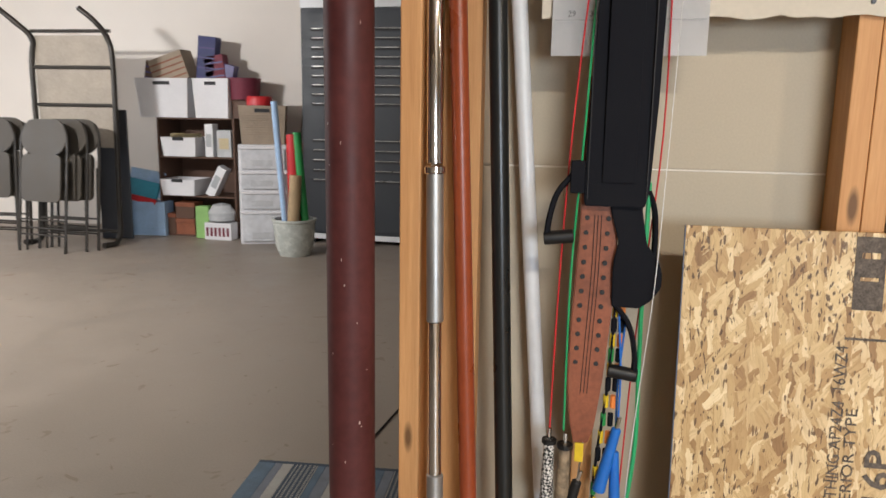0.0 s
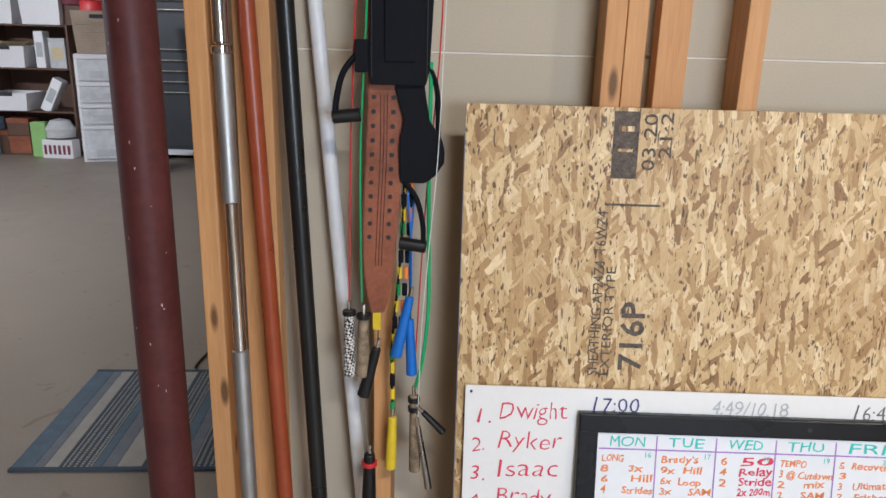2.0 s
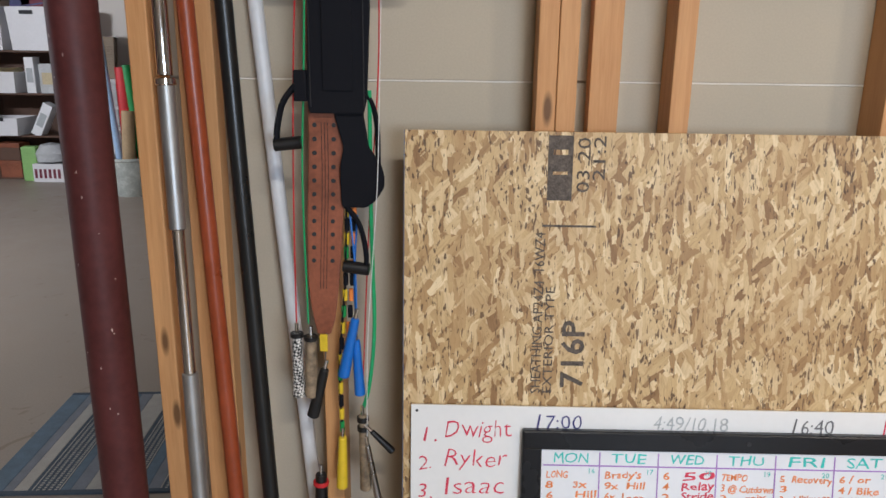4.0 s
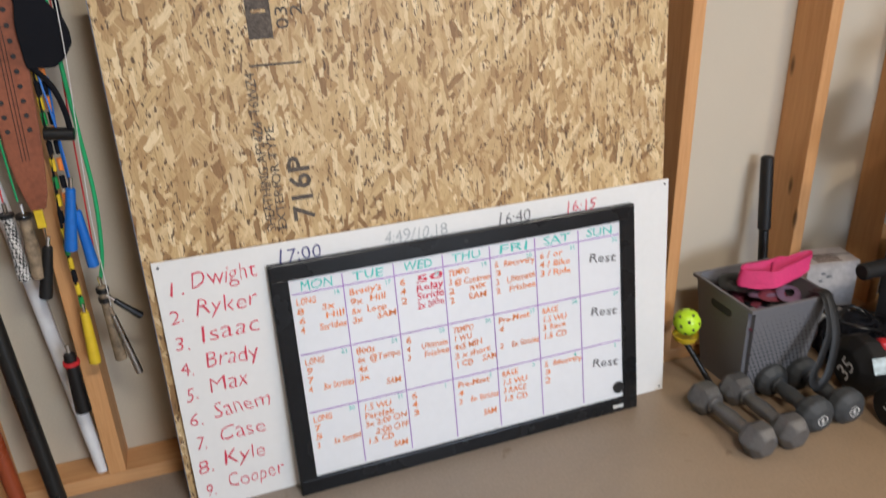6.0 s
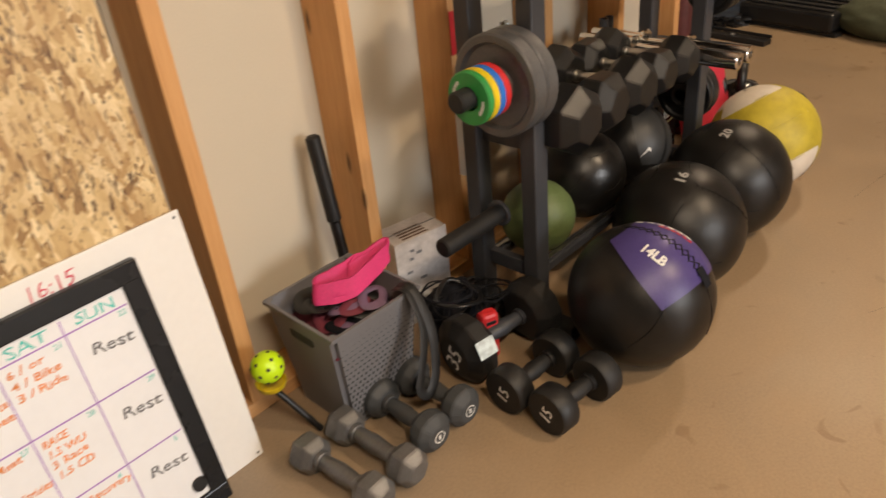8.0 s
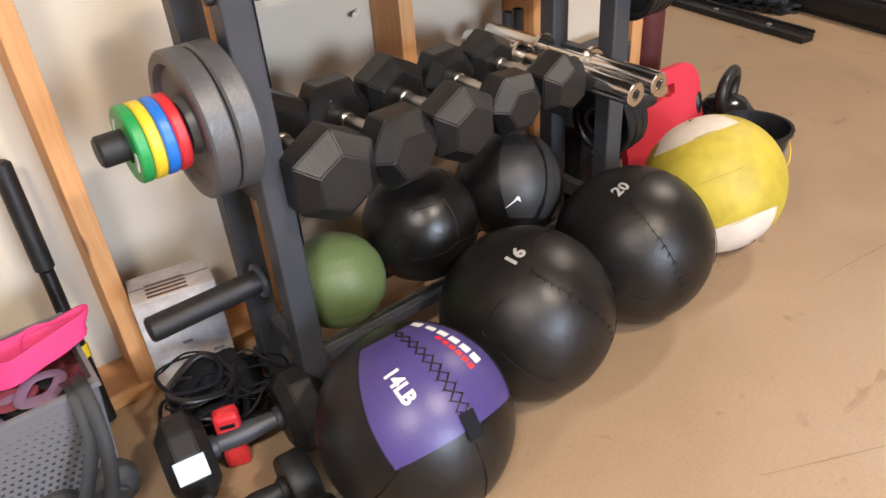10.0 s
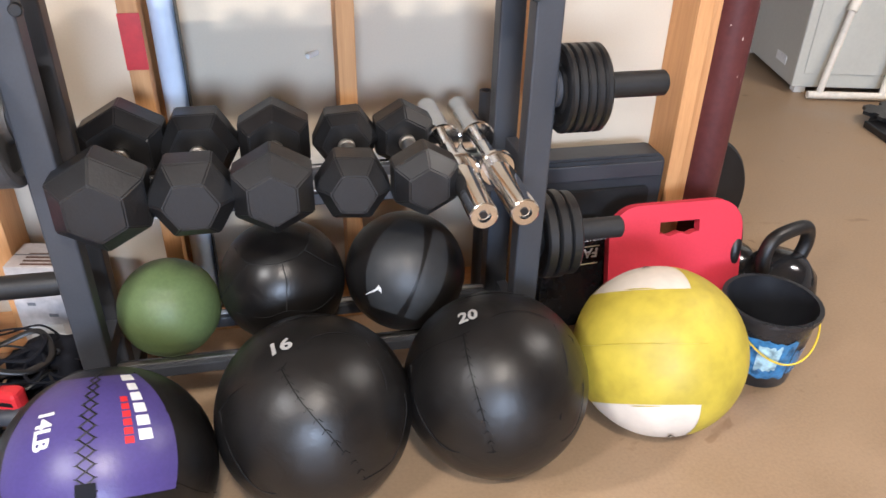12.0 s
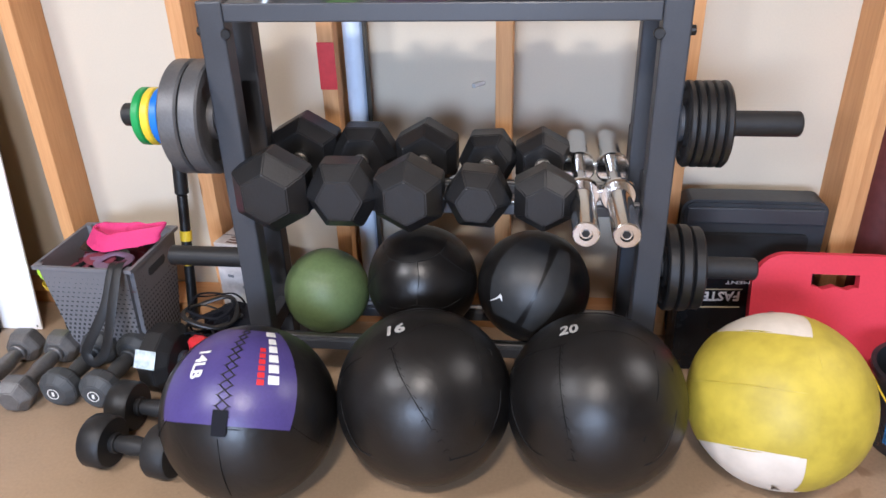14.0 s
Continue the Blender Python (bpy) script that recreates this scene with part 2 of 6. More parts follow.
YELLOW_M = surface("worn_yellow_vinyl", (0.45, 0.355, 0.034), 0.55, vary=0.24, grain=25, blotch=11, relief=0.0008)
BALLWHITE_M = surface("worn_white_vinyl", (0.66, 0.60, 0.52), 0.55, vary=0.12, grain=30, blotch=9, relief=0.0008)
GREEN_M = surface("olive_green_rubber", (0.105, 0.150, 0.055), 0.55, vary=0.18, grain=120, blotch=6, relief=0.0006)
STEEL_M = surface("dark_grey_powder_coat", (0.039, 0.042, 0.050), 0.42, vary=0.14, grain=300, blotch=5, relief=0.0003)
CHROME_M = surface("chrome", (0.72, 0.71, 0.69), 0.12, 1.0, vary=0.06, blotch=10, relief=0.0)
DULLSTEEL_M = surface("dull_steel", (0.48, 0.47, 0.45), 0.33, 1.0, vary=0.12, grain=200, blotch=12)
IRON_M = surface("grey_hammered_iron", (0.115, 0.115, 0.118), 0.45, 0.4, vary=0.2, grain=180, blotch=14, relief=0.0014)
NEOPRENE_M = surface("grey_neoprene", (0.046, 0.049, 0.052), 0.62, vary=0.14, grain=200, blotch=8)
BASKET_M = surface("grey_plastic", (0.155, 0.155, 0.168), 0.5, vary=0.08, grain=120, blotch=4)
HOLE_M = surface("dark_recess", (0.03, 0.03, 0.032), 0.8)
PINK_M = surface("hot_pink_fabric", (0.62, 0.035, 0.16), 0.75, vary=0.15, grain=180, blotch=12, relief=0.001)
RED_M = surface("red_foam", (0.56, 0.030, 0.055), 0.6, vary=0.08, grain=160, blotch=4, relief=0.0005)
REDP_M = surface("red_plastic", (0.55, 0.025, 0.03), 0.4)
BLUEP_M = surface("blue_plastic", (0.02, 0.15, 0.55), 0.35)
YELP_M = surface("yellow_plastic", (0.70, 0.50, 0.02), 0.4)
GREENP_M = surface("green_plastic", (0.02, 0.26, 0.06), 0.4)
CORD_M = surface("mint_green_cord", (0.03, 0.36, 0.13), 0.35)
LIME_M = surface("neon_lime_plastic", (0.55, 0.85, 0.02), 0.4, vary=0.05)
ORANGE_M = surface("orange_plastic", (0.80, 0.24, 0.05), 0.4)
BELT_M = surface("black_nylon", (0.006, 0.0065, 0.010), 0.8, spec=0.2, vary=0.25, grain=400, blotch=8, relief=0.0008)
LEATHER_M = surface("brown_leather", (0.24, 0.075, 0.035), 0.5, vary=0.35, grain=110, blotch=9, relief=0.0008)
REDPOLE_M = surface("red_brown_stained_pole", (0.27, 0.055, 0.018), 0.32, vary=0.2, grain=60, blotch=6)
BLKPOLE_M = surface("black_pole", (0.012, 0.013, 0.013), 0.3, vary=0.2)
PVC_M = surface("white_pvc", (0.76, 0.77, 0.78), 0.35, vary=0.06)
CARD_M = surface("printed_carton", (0.46, 0.43, 0.42), 0.5, vary=0.25, blotch=22)
PAPERW_M = surface("white_paper", (0.78, 0.78, 0.79), 0.7, vary=0.03)
INK_M = surface("grey_ink", (0.16, 0.16, 0.17), 0.8)
STAMP_M = surface("faded_stamp_ink", (0.105, 0.085, 0.070), 0.8, vary=0.75, grain=260, blotch=70)
MARKRED_M = surface("red_marker", (0.62, 0.045, 0.09), 0.6)
MARKORANGE_M = surface("orange_marker", (0.74, 0.24, 0.07), 0.6)
MARKTEAL_M = surface("teal_marker", (0.06, 0.50, 0.46), 0.6)
MARKPURPLE_M = surface("purple_marker", (0.36, 0.20, 0.52), 0.6)
MARKNAVY_M = surface("navy_marker", (0.05, 0.05, 0.20), 0.6)
MARKGREY_M = surface("grey_marker", (0.42, 0.44, 0.45), 0.6)
GREYPRINT_M = surface("grey_print", (0.36, 0.35, 0.33), 0.6)
PRINT_M = surface("white_print", (0.72, 0.72, 0.70), 0.6)
BEIGE_M = surface("beige_metal", (0.50, 0.49, 0.43), 0.5, vary=0.06)
CPVC_M = surface("cream_pipe", (0.70, 0.64, 0.54), 0.5)
CHAIR_M = surface("taupe_metal", (0.034, 0.028, 0.022), 0.42, 0.3, vary=0.12)
CHAIRPAD_M = surface("taupe_seat", (0.060, 0.050, 0.038), 0.55, vary=0.1)
LOCKER_M = surface("charcoal_locker", (0.030, 0.035, 0.042), 0.5, vary=0.1)
BROWNSHELF_M = surface("brown_shelf_board", (0.10, 0.05, 0.03), 0.6)
BINWHITE_M = surface("white_bin", (0.72, 0.71, 0.72), 0.5, vary=0.05)
TAN_M = surface("tan_wicker", (0.34, 0.27, 0.20), 0.75, grain=70, relief=0.003)
FROST2_M = surface("cloudy_plastic", (0.60, 0.61, 0.63), 0.2, vary=0.14, grain=14, blotch=7)
FROST_M = surface("frosted_plastic", (0.52, 0.53, 0.54), 0.25, vary=0.1, blotch=9)
GLAZE_M = surface("grey_glazed_pot", (0.46, 0.48, 0.44), 0.25, vary=0.25, grain=60, blotch=12)
LBLUE_M = surface("light_blue_box", (0.36, 0.52, 0.74), 0.6)
RUGBLUE_M = surface("rug_slate_blue", (0.105, 0.15, 0.20), 0.95, vary=0.25, grain=260, blotch=20, relief=0.002)
RUGPALE_M = surface("rug_pale_grey", (0.36, 0.345, 0.315), 0.95, vary=0.15, grain=260, blotch=20, relief=0.002)
RUGMID_M = surface("rug_blue_grey", (0.17, 0.185, 0.215), 0.95, vary=0.2, grain=260, blotch=20, relief=0.002)
RUGDARK_M = surface("rug_dark", (0.055, 0.075, 0.10), 0.95, vary=0.25, grain=260, blotch=20, relief=0.002)


# ---- builders ----
def part(name, bm, material, parent=None, label="", smooth=False):
    me = bpy.data.meshes.new(name)
    bm.to_mesh(me)
    bm.free()
    me.materials.append(material)
    if smooth:
        me.polygons.foreach_set("use_smooth", [True] * len(me.polygons))
        me.set_sharp_from_angle(angle=radians(38))
    o = new(name, me)
    if parent is not None:
        o.parent = parent
    if label:
        o["label"] = label
    return o


def thing(name, label, category, at=(0, 0, 0), rz=0.0, group="", kind=""):
    o = new(name)
    o.empty_display_size = 0.05
    o.matrix_world = pose(*at, 0, 0, rz)
    return tagged(o, label, category, group, kind)


def box(x0, x1, y0, y1, z0, z1, bevel=0.0, bm=None):
    bm = bm or bmesh.new()
    made = bmesh.ops.create_cube(bm, size=1.0)["verts"]
    for v in made:
        v.co = Vector(((x0 + x1) / 2 + v.co.x * (x1 - x0), (y0 + y1) / 2 + v.co.y * (y1 - y0), (z0 + z1) / 2 + v.co.z * (z1 - z0)))
    if bevel:
        eds = list({e for v in made for e in v.link_edges})
        bmesh.ops.bevel(bm, geom=eds, offset=bevel, segments=2, affect="EDGES", profile=0.5)
    return bm


def lathe(profile, seg=32, m=None, bm=None):
    """Turns (radius, height) pairs round the z axis."""
    bm = bm or bmesh.new()
    rings = []
    for r, h in profile:
        if r < 1e-6:
            rings.append([bm.verts.new((0, 0, h))])
        else:
            rings.append([bm.verts.new((r * math.cos(2 * math.pi * k / seg), r * math.sin(2 * math.pi * k / seg), h)) for k in range(seg)])
    for a, b in zip(rings, rings[1:]):
        for k in range(seg):
            q = (k + 1) % seg
            if len(a) == 1 and len(b) > 1:
                bm.faces.new((a[0], b[q], b[k])[::-1])
            elif len(b) == 1 and len(a) > 1:
                bm.faces.new((a[k], a[q], b[0]))
            elif len(a) > 1:
                bm.faces.new((a[k], a[q], b[q], b[k]))
    bmesh.ops.recalc_face_normals(bm, faces=bm.faces[:])
    if m is not None:
        bmesh.ops.transform(bm, matrix=m, verts=[v for ring in rings for v in ring])
    return bm


def along(a, b):
    """The pose whose z axis runs from a to b."""
    a, b = Vector(a), Vector(b)
    return Matrix.Translation(a) @ (b - a).to_track_quat("Z", "Y").to_matrix().to_4x4()


def rod(a, b, r, seg=20, bevel=0.0015, bm=None, r2=None):
    d = (Vector(b) - Vector(a)).length
    r2 = r if r2 is None else r2
    return lathe([(0, 0), (r - bevel, 0), (r, bevel), (r2, d - bevel), (r2 - bevel, d), (0, d)], seg, along(a, b), bm)


def sweep(pts, r, seg=8, flat=1.0, closed=False, bm=None):
    """A tube (or a flattened band) along a smooth line through the points."""
    bm = bm or bmesh.new()
    P = [Vector(p) for p in pts]
    fine = []
    n = len(P)
    for i in range(n if closed else n - 1):
        p0, p1, p2, p3 = (P[(i + k) % n] if closed else P[min(max(i + k, 0), n - 1)] for k in (-1, 0, 1, 2))
        for s in range(6):
            t = s / 6
            fine.append(0.5 * ((2 * p1) + (p2 - p0) * t + (2 * p0 - 5 * p1 + 4 * p2 - p3) * t * t + (3 * p1 - p0 - 3 * p2 + p3) * t ** 3))
    if not closed:
        fine.append(P[-1])
    rings = []
    m = len(fine)
    up = Vector((0.13, 0.31, 0.94)).normalized()
    for i, p in enumerate(fine):
        d = (fine[(i + 1) % m] - fine[i - 1]) if closed else (fine[min(i + 1, m - 1)] - fine[max(i - 1, 0)])
        d.normalize()
        side = d.cross(up)
        if side.length < 0.05:
            side = d.cross(Vector((1, 0, 0)))
        side.normalize()
        nrm = side.cross(d).normalized()
        up = nrm
        rings.append([bm.verts.new(p + r * (math.cos(2 * math.pi * k / seg) * side + flat * math.sin(2 * math.pi * k / seg) * nrm)) for k in range(seg)])
    pairs = list(zip(rings, rings[1:])) + ([(rings[-1], rings[0])] if closed else [])
    for a, b in pairs:
        for k in range(seg):
            bm.faces.new((a[k], a[(k + 1) % seg], b[(k + 1) % seg], b[k]))
    if not closed:
        bm.faces.new(rings[0][::-1])
        bm.faces.new(rings[-1])
    bmesh.ops.recalc_face_normals(bm, faces=bm.faces[:])
    return bm


def sheet(outline, y0, y1, bevel=0.0):
    """A flat piece: (x, z) outline, between two depths."""
    bm = bmesh.new()
    f = bm.faces.new([bm.verts.new((x, y0, z)) for x, z in outline])
    ex = bmesh.ops.extrude_face_region(bm, geom=[f])
    for v in ex["geom"]:
        if isinstance(v, bmesh.types.BMVert):
            v.co.y = y1
    bmesh.ops.recalc_face_normals(bm, faces=bm.faces[:])
    if bevel:
        bmesh.ops.bevel(bm, geom=[e for e in bm.edges if abs(e.verts[0].co.y - e.verts[1].co.y) < 1e-6], offset=bevel, segments=2, affect="EDGES")
    return bm


def moved(bm, m):
    bmesh.ops.transform(bm, matrix=m, verts=bm.verts[:])
    return bm


def rounded(w, h, r, n=6):
    pts = []
    for cx, cz, a0 in ((w / 2 - r, h / 2 - r, 0), (-w / 2 + r, h / 2 - r, 90), (-w / 2 + r, -h / 2 + r, 180), (w / 2 - r, -h / 2 + r, 270)):
        for k in range(n + 1):
            a = radians(a0 + 90 * k / n)
            pts.append((cx + r * math.cos(a), cz + r * math.sin(a)))
    return pts


def lettering(name, body, size, material, parent, m, width=0.0, bold=0.0, align="LEFT", hand=0.0):
    """Writing as a thin mesh lying in the xy plane of m."""
    cu = bpy.data.curves.new(name, "FONT")
    cu.body, cu.size, cu.extrude, cu.offset, cu.align_x = body, size, 0.0003, bold, align
    cu.resolution_u = 2
    tmp = bpy.data.objects.new(name, cu)
    scene.collection.objects.link(tmp)
    dg = bpy.context.evaluated_depsgraph_get()
    me = bpy.data.meshes.new_from_object(tmp.evaluated_get(dg))
    bpy.data.objects.remove(tmp)
    me.materials.clear()
    me.materials.append(material)
    if width and len(me.vertices):
        xs = [v.co.x for v in me.vertices]
        k = width / max(1e-6, max(xs) - min(xs))
        me.transform(Matrix.Diagonal((k, 1, 1, 1)))
    if hand:
        seed = Vector((len(body) * 1.7 + ord(body[0]), size * 90, ord(body[-1])))
        for v in me.vertices:
            q = Vector((v.co.x, v.co.y, 0)) * (1.5 / size)
            v.co.x += hand * size * noise.noise(q + seed) + v.co.y * 0.10
            v.co.y += hand * size * noise.noise(q * 0.8 - seed)
    me.transform(m)
    o = new(name, me)
    o.parent = parent
    return o


# ---- the setting ----
def structure(name, bm, material, label, category="wall"):
    return tagged(part(name, bm, material), label, category, kind="structure")


structure("floor", box(-9.0, 8.5, -5.6, 6.1, -0.12, 0.0), FLOOR_M, "bare tan concrete basement floor with stains", "floor")
# unseen ceiling, made dark brown to cut bounced light
structure("ceiling", box(-9.0, 8.5, -5.6, 6.1, 2.6, 2.7), surface("dark_unseen_ceiling", (0.34, 0.25, 0.16), 0.8, vary=0.2), "unseen dark ceiling that keeps bounced light low over the room", "ceiling")
structure("wall_north", box(-9.0, 8.5, 6.1, 6.25, 0, 2.6), PAINT_M, "cream painted far wall of the room", "wall")
structure("wall_west", box(-9.15, -9.0, -5.6, 6.1, 0, 2.6), PAINT_M, "cream painted side wall", "wall")
structure("wall_east", box(8.5, 8.65, -5.6, 6.1, 0, 2.6), PAINT_M, "cream painted end wall", "wall")
# unseen wall; its opening is narrowed so daylight casts crisper shadows
south = box(-9.0, 1.2, -5.75, -5.6, 0, 2.6)
box(3.0, 8.5, -5.75, -5.6, 0, 2.6, bm=south)
box(1.2, 3.0, -5.75, -5.6, 2.12, 2.6, bm=south)
box(1.2, 3.0, -5.75, -5.6, 0, 0.88, bm=south)
structure("wall_south", south, PAINT_M, "unseen cream wall with a window opening sized for the daylight", "wall")
structure("ground", box(-60, 60, -80, -5.75, -0.14, -0.02), FLOOR_M, "pale concrete apron outside the window", "ground")

# partition of bare studs: the paper back of the far side's drywall, studs, plates, and a drywall sheet above
part_wall = thing("wall_partition", "unfinished stud partition showing the back of drywall", "wall", (0, 0, 0), kind="structure")
for x0, x1, cuts in ((-0.50, 0.285, (1.235,)), (0.285, 1.331, (1.237, 1.425)), (1.331, 3.40, ())):
    z0 = 0.006
    for z1 in (*cuts, 2.55):
        part("drywall_panel", box(x0 + 0.001, x1 - 0.001, 0.0, 0.0127, z0, z1 - 0.003, 0.0015), PANEL2_M if x0 > 1 else PAPER_M, part_wall)
        z0 = z1 + 0.001
for x0, x1, z in ((-0.34, 0.275, 1.2335), (0.444, 1.312, 1.2355), (0.444, 1.312, 1.4235)):
    part("torn_seam", box(x0, x1, -0.0008, 0.004, z - 0.0012, z + 0.0022), GYPSUM_M, part_wall, "white torn paper edge")
part("drywall_backing", box(-0.50, 3.40, 0.014, 0.026, 0.0, 2.55), PAPER_M, part_wall)
part("bottom_plate", box(-0.45, 1.30, -0.089, -0.001, 0.0, 0.038, 0.002), PLATE_M, part_wall)
part("bottom_plate", box(1.301, 3.379, -0.119, -0.001, 0.0, 0.038, 0.002), PLATE_M, part_wall)
studs = (-0.156, 0.275, 0.3145, 0.534, 0.940, 1.346, 1.772, 2.124, 2.535, 2.942, 3.338)
for x in studs:
    deep = 0.119 if x > 1.3 else 0.089
    part("stud", box(x, x + 0.038, -deep - random.uniform(0, 0.003), -0.001, 0.039, 2.5, 0.002), PINE_M, part_wall)
part("stud", box(0.382, 0.440, -0.060, -0.012, 0.039, 2.5, 0.002), PINE_M, part_wall)
part("stud", box(-0.424, -0.352, -0.089, -0.045, 0.039, 2.5, 0.002), PINE_M, part_wall)
part("end_post", box(-0.491, -0.451, -0.152, -0.062, 0.0, 2.5, 0.003), PINE_M, part_wall)
part("end_post", box(3.380, 3.422, -0.105, -0.015, 0.0, 2.5, 0.003), PINE_M, part_wall)
# drywall above with a ragged lower edge
rag = bmesh.new()
random.seed(5)
low = [(x, 1.500 + random.uniform(-0.004, 0.004) + (0.008 if random.random() < 0.12 else 0)) for x in np.linspace(-0.245, 1.31, 60)]
prev = None
for x, z in low:
    col = [rag.verts.new((x, -0.1025, z)), rag.verts.new((x, -0.1025, 2.5)), rag.verts.new((x, -0.090, z + 0.002)), rag.verts.new((x, -0.090, 2.5))]
    if prev:
        rag.faces.new((prev[0], col[0], col[1], prev[1]))
        rag.faces.new((prev[2], prev[3], col[3], col[2]))
        rag.faces.new((prev[0], prev[2], col[2], col[0]))
    prev = col
part("upper_drywall", rag, SHEET_M, part_wall, "cream drywall sheet with a torn lower edge")


def column(x, y, chips, size=1.0, rad=0.051):
    t = thing("steel_column", "round maroon painted steel support column with chipped paint", "column", (x, y, 0), group="support columns", kind="structure")
    part("shaft", lathe([(0.0, 0), (rad, 0), (rad, 2.6), (0, 2.6)], 40), MAROON_M, t, smooth=True)
    part("base_plate", box(-0.08, 0.08, -0.08, 0.08, 0, 0.008, 0.002), MAROON_M, t)
    random.seed(3)
    for k in range(chips):
        a, z, w, h = random.uniform(-2.6, -0.5), random.uniform(0.15, 1.5), random.uniform(0.0008, 0.0022) * size, random.uniform(0.001, 0.0045) * size
        chip = bmesh.new()
        n = 7
        chip.faces.new([chip.verts.new(((rad + 0.0004) * math.cos(a + w / 0.05 * math.cos(6.283 * k2 / n) * random.uniform(0.5, 1)), (rad + 0.0004) * math.sin(a + w / 0.05 * math.cos(6.283 * k2 / n)), z + h * math.sin(6.283 * k2 / n))) for k2 in range(n)])
        part("paint_chip", chip, CHIP_M, t)


column(-0.582, -0.165, 16, 1.0, 0.0455)
column(3.452, -0.085, 22, 1.3)
column(-1.044, 2.51, 10)


# ---- leaning boards ----
def leaning(name, label, category, x, y, w, h, y_top, rz=0.0):
    """An empty at the lower left corner of a board that leans back; returns it."""
    t = new(name)
    a = math.degrees(math.asin(y_top / h))
    t.matrix_world = pose(x, y, 0, -a, 0, rz)
    return tagged(t, label, category)


osb = leaning("osb_sheet", "strand board sheet leaning against bare studs, stamped in black", "board", 0.024, -0.234, 1.248, 1.152, 0.106, 0.7)
OW, OH = 1.250, 1.152
part("board", box(0, OW, 0, 0.011, 0.002, OH, 0.001), OSB_M, osb)
part("sealed_edge", box(-0.0012, -0.0002, 0.001, 0.010, 0.002, OH), OSB_EDGE_M, osb, "blue edge sealer")
face = lambda x, z, rot=0.0: Matrix.Translation((x, -0.0012, z)) @ pose(0, 0, 0, 90, 0, 0) @ pose(0, 0, 0, 0, 0, rot)
part("stamp_block", box(0.277, 0.325, -0.0008, 0.0, 1.020, 1.145), STAMP_M, osb, "faded black ink block")
for z0, z1 in ((1.108, 1.118), (1.070, 1.076)):
    part("stamp_gap", box(0.287, 0.315, -0.0014, -0.0009, z0, z1), OSB_M, osb)
lettering("stamp_code", "03 20", 0.036, STAMP_M, osb, face(0.358, 1.035, 90), 0.105)
lettering("stamp_code", "21:2", 0.034, STAMP_M, osb, face(0.387, 1.058, 90), 0.085)
part("stamp_rule", box(0.270, 0.375, -0.0008, 0.0, 0.968, 0.972), STAMP_M, osb)
lettering("stamp_grade", "716P", 0.064, STAMP_M, osb, face(0.362, 0.638, 90), 0.140, 0.001)
lettering("stamp_text", "SHEATHING AP24Z4  16WZ4", 0.028, STAMP_M, osb, face(0.277, 0.626, 90), 0.330)
lettering("stamp_text", "EXTERIOR TYPE", 0.026, STAMP_M, osb, face(0.300, 0.626, 90), 0.22)

wb = leaning("marker_board", "white melamine panel with a handwritten red list", "board", 0.041, -0.251, 1.245, 0.60, 0.060, 0.9)
WW, WH = 1.245, 0.603
part("panel", box(0, WW, 0, 0.006, 0.001, WH, 0.001), WHITE_M, wb)
for x, z in ((0.012, WH - 0.012), (WW - 0.012, WH - 0.012), (WW - 0.012, 0.012), (0.012, 0.012)):
    part("screw", rod((x, -0.0015, z), (x, 0.0, z), 0.003, 10, 0.0005), STEEL_M, wb)
wface = lambda x, z, rot=0.0: Matrix.Translation((x, -0.0008, z)) @ pose(0, 0, 0, 90, 0, 0) @ pose(0, 0, 0, 0, 0, rot)
NAMES = (("1.", "Dwight", 0.135), ("2.", "Ryker", 0.125), ("3.", "Isaac", 0.120), ("4.", "Brady", 0.110), ("5.", "Max", 0.080), ("6.", "Sanem", 0.120), ("7.", "Case", 0.100), ("8.", "Kyle", 0.090), ("9.", "Cooper", 0.125))
for k, (n, w, wd) in enumerate(NAMES):
    z = 0.533 - k * 0.0615
    lettering("list_number", n, 0.046, MARKRED_M, wb, wface(0.014, z - 0.008), 0.026, -0.0006, hand=0.13)
    lettering("list_word", w, 0.054, MARKRED_M, wb, wface(0.066, z, 2), wd, -0.0008, hand=0.13)
for body, x, s, m, w in (("17:00", 0.247, 0.042, MARKNAVY_M, 0.090), ("4:49/10.18", 0.490, 0.042, MARKGREY_M, 0.150), ("16:40", 0.765, 0.042, INK_M, 0.080), ("16:15", 0.945, 0.042, MARKRED_M, 0.078)):
    lettering("board_time", body, s, m, wb, wface(x, 0.558), w, -0.0004, hand=0.11)

tv = leaning("framed_calendar_board", "dry erase calendar in a glossy black television frame", "calendar board", 0.268, -0.292, 0.93, 0.564, 0.084, 0.9)
TW, TH, BZ = 0.908, 0.564, 0.040
fr = box(0, TW, 0, 0.030, 0.0, BZ, 0.004)
box(0, TW, 0, 0.030, TH - BZ, TH, 0.004, bm=fr)
box(0, BZ, 0.0005, 0.030, BZ - 0.004, TH - BZ + 0.004, 0.003, bm=fr)
box(TW - BZ, TW, 0.0005, 0.030, BZ - 0.004, TH - BZ + 0.004, 0.003, bm=fr)
part("frame", fr, TVBLACK_M, tv)
part("writing_surface", box(BZ - 0.003, TW - BZ + 0.003, 0.008, 0.014, BZ - 0.003, TH - BZ + 0.003), BOARD_M, tv, "white dry erase surface")
part("backing", box(0.01, TW - 0.01, 0.015, 0.034, 0.01, TH - 0.01), TVBLACK_M, tv)
part("sensor", rod((TW / 2, -0.001, TH - BZ / 2), (TW / 2, 0.001, TH - BZ / 2), 0.005, 12, 0.0005), HOLE_M, tv)
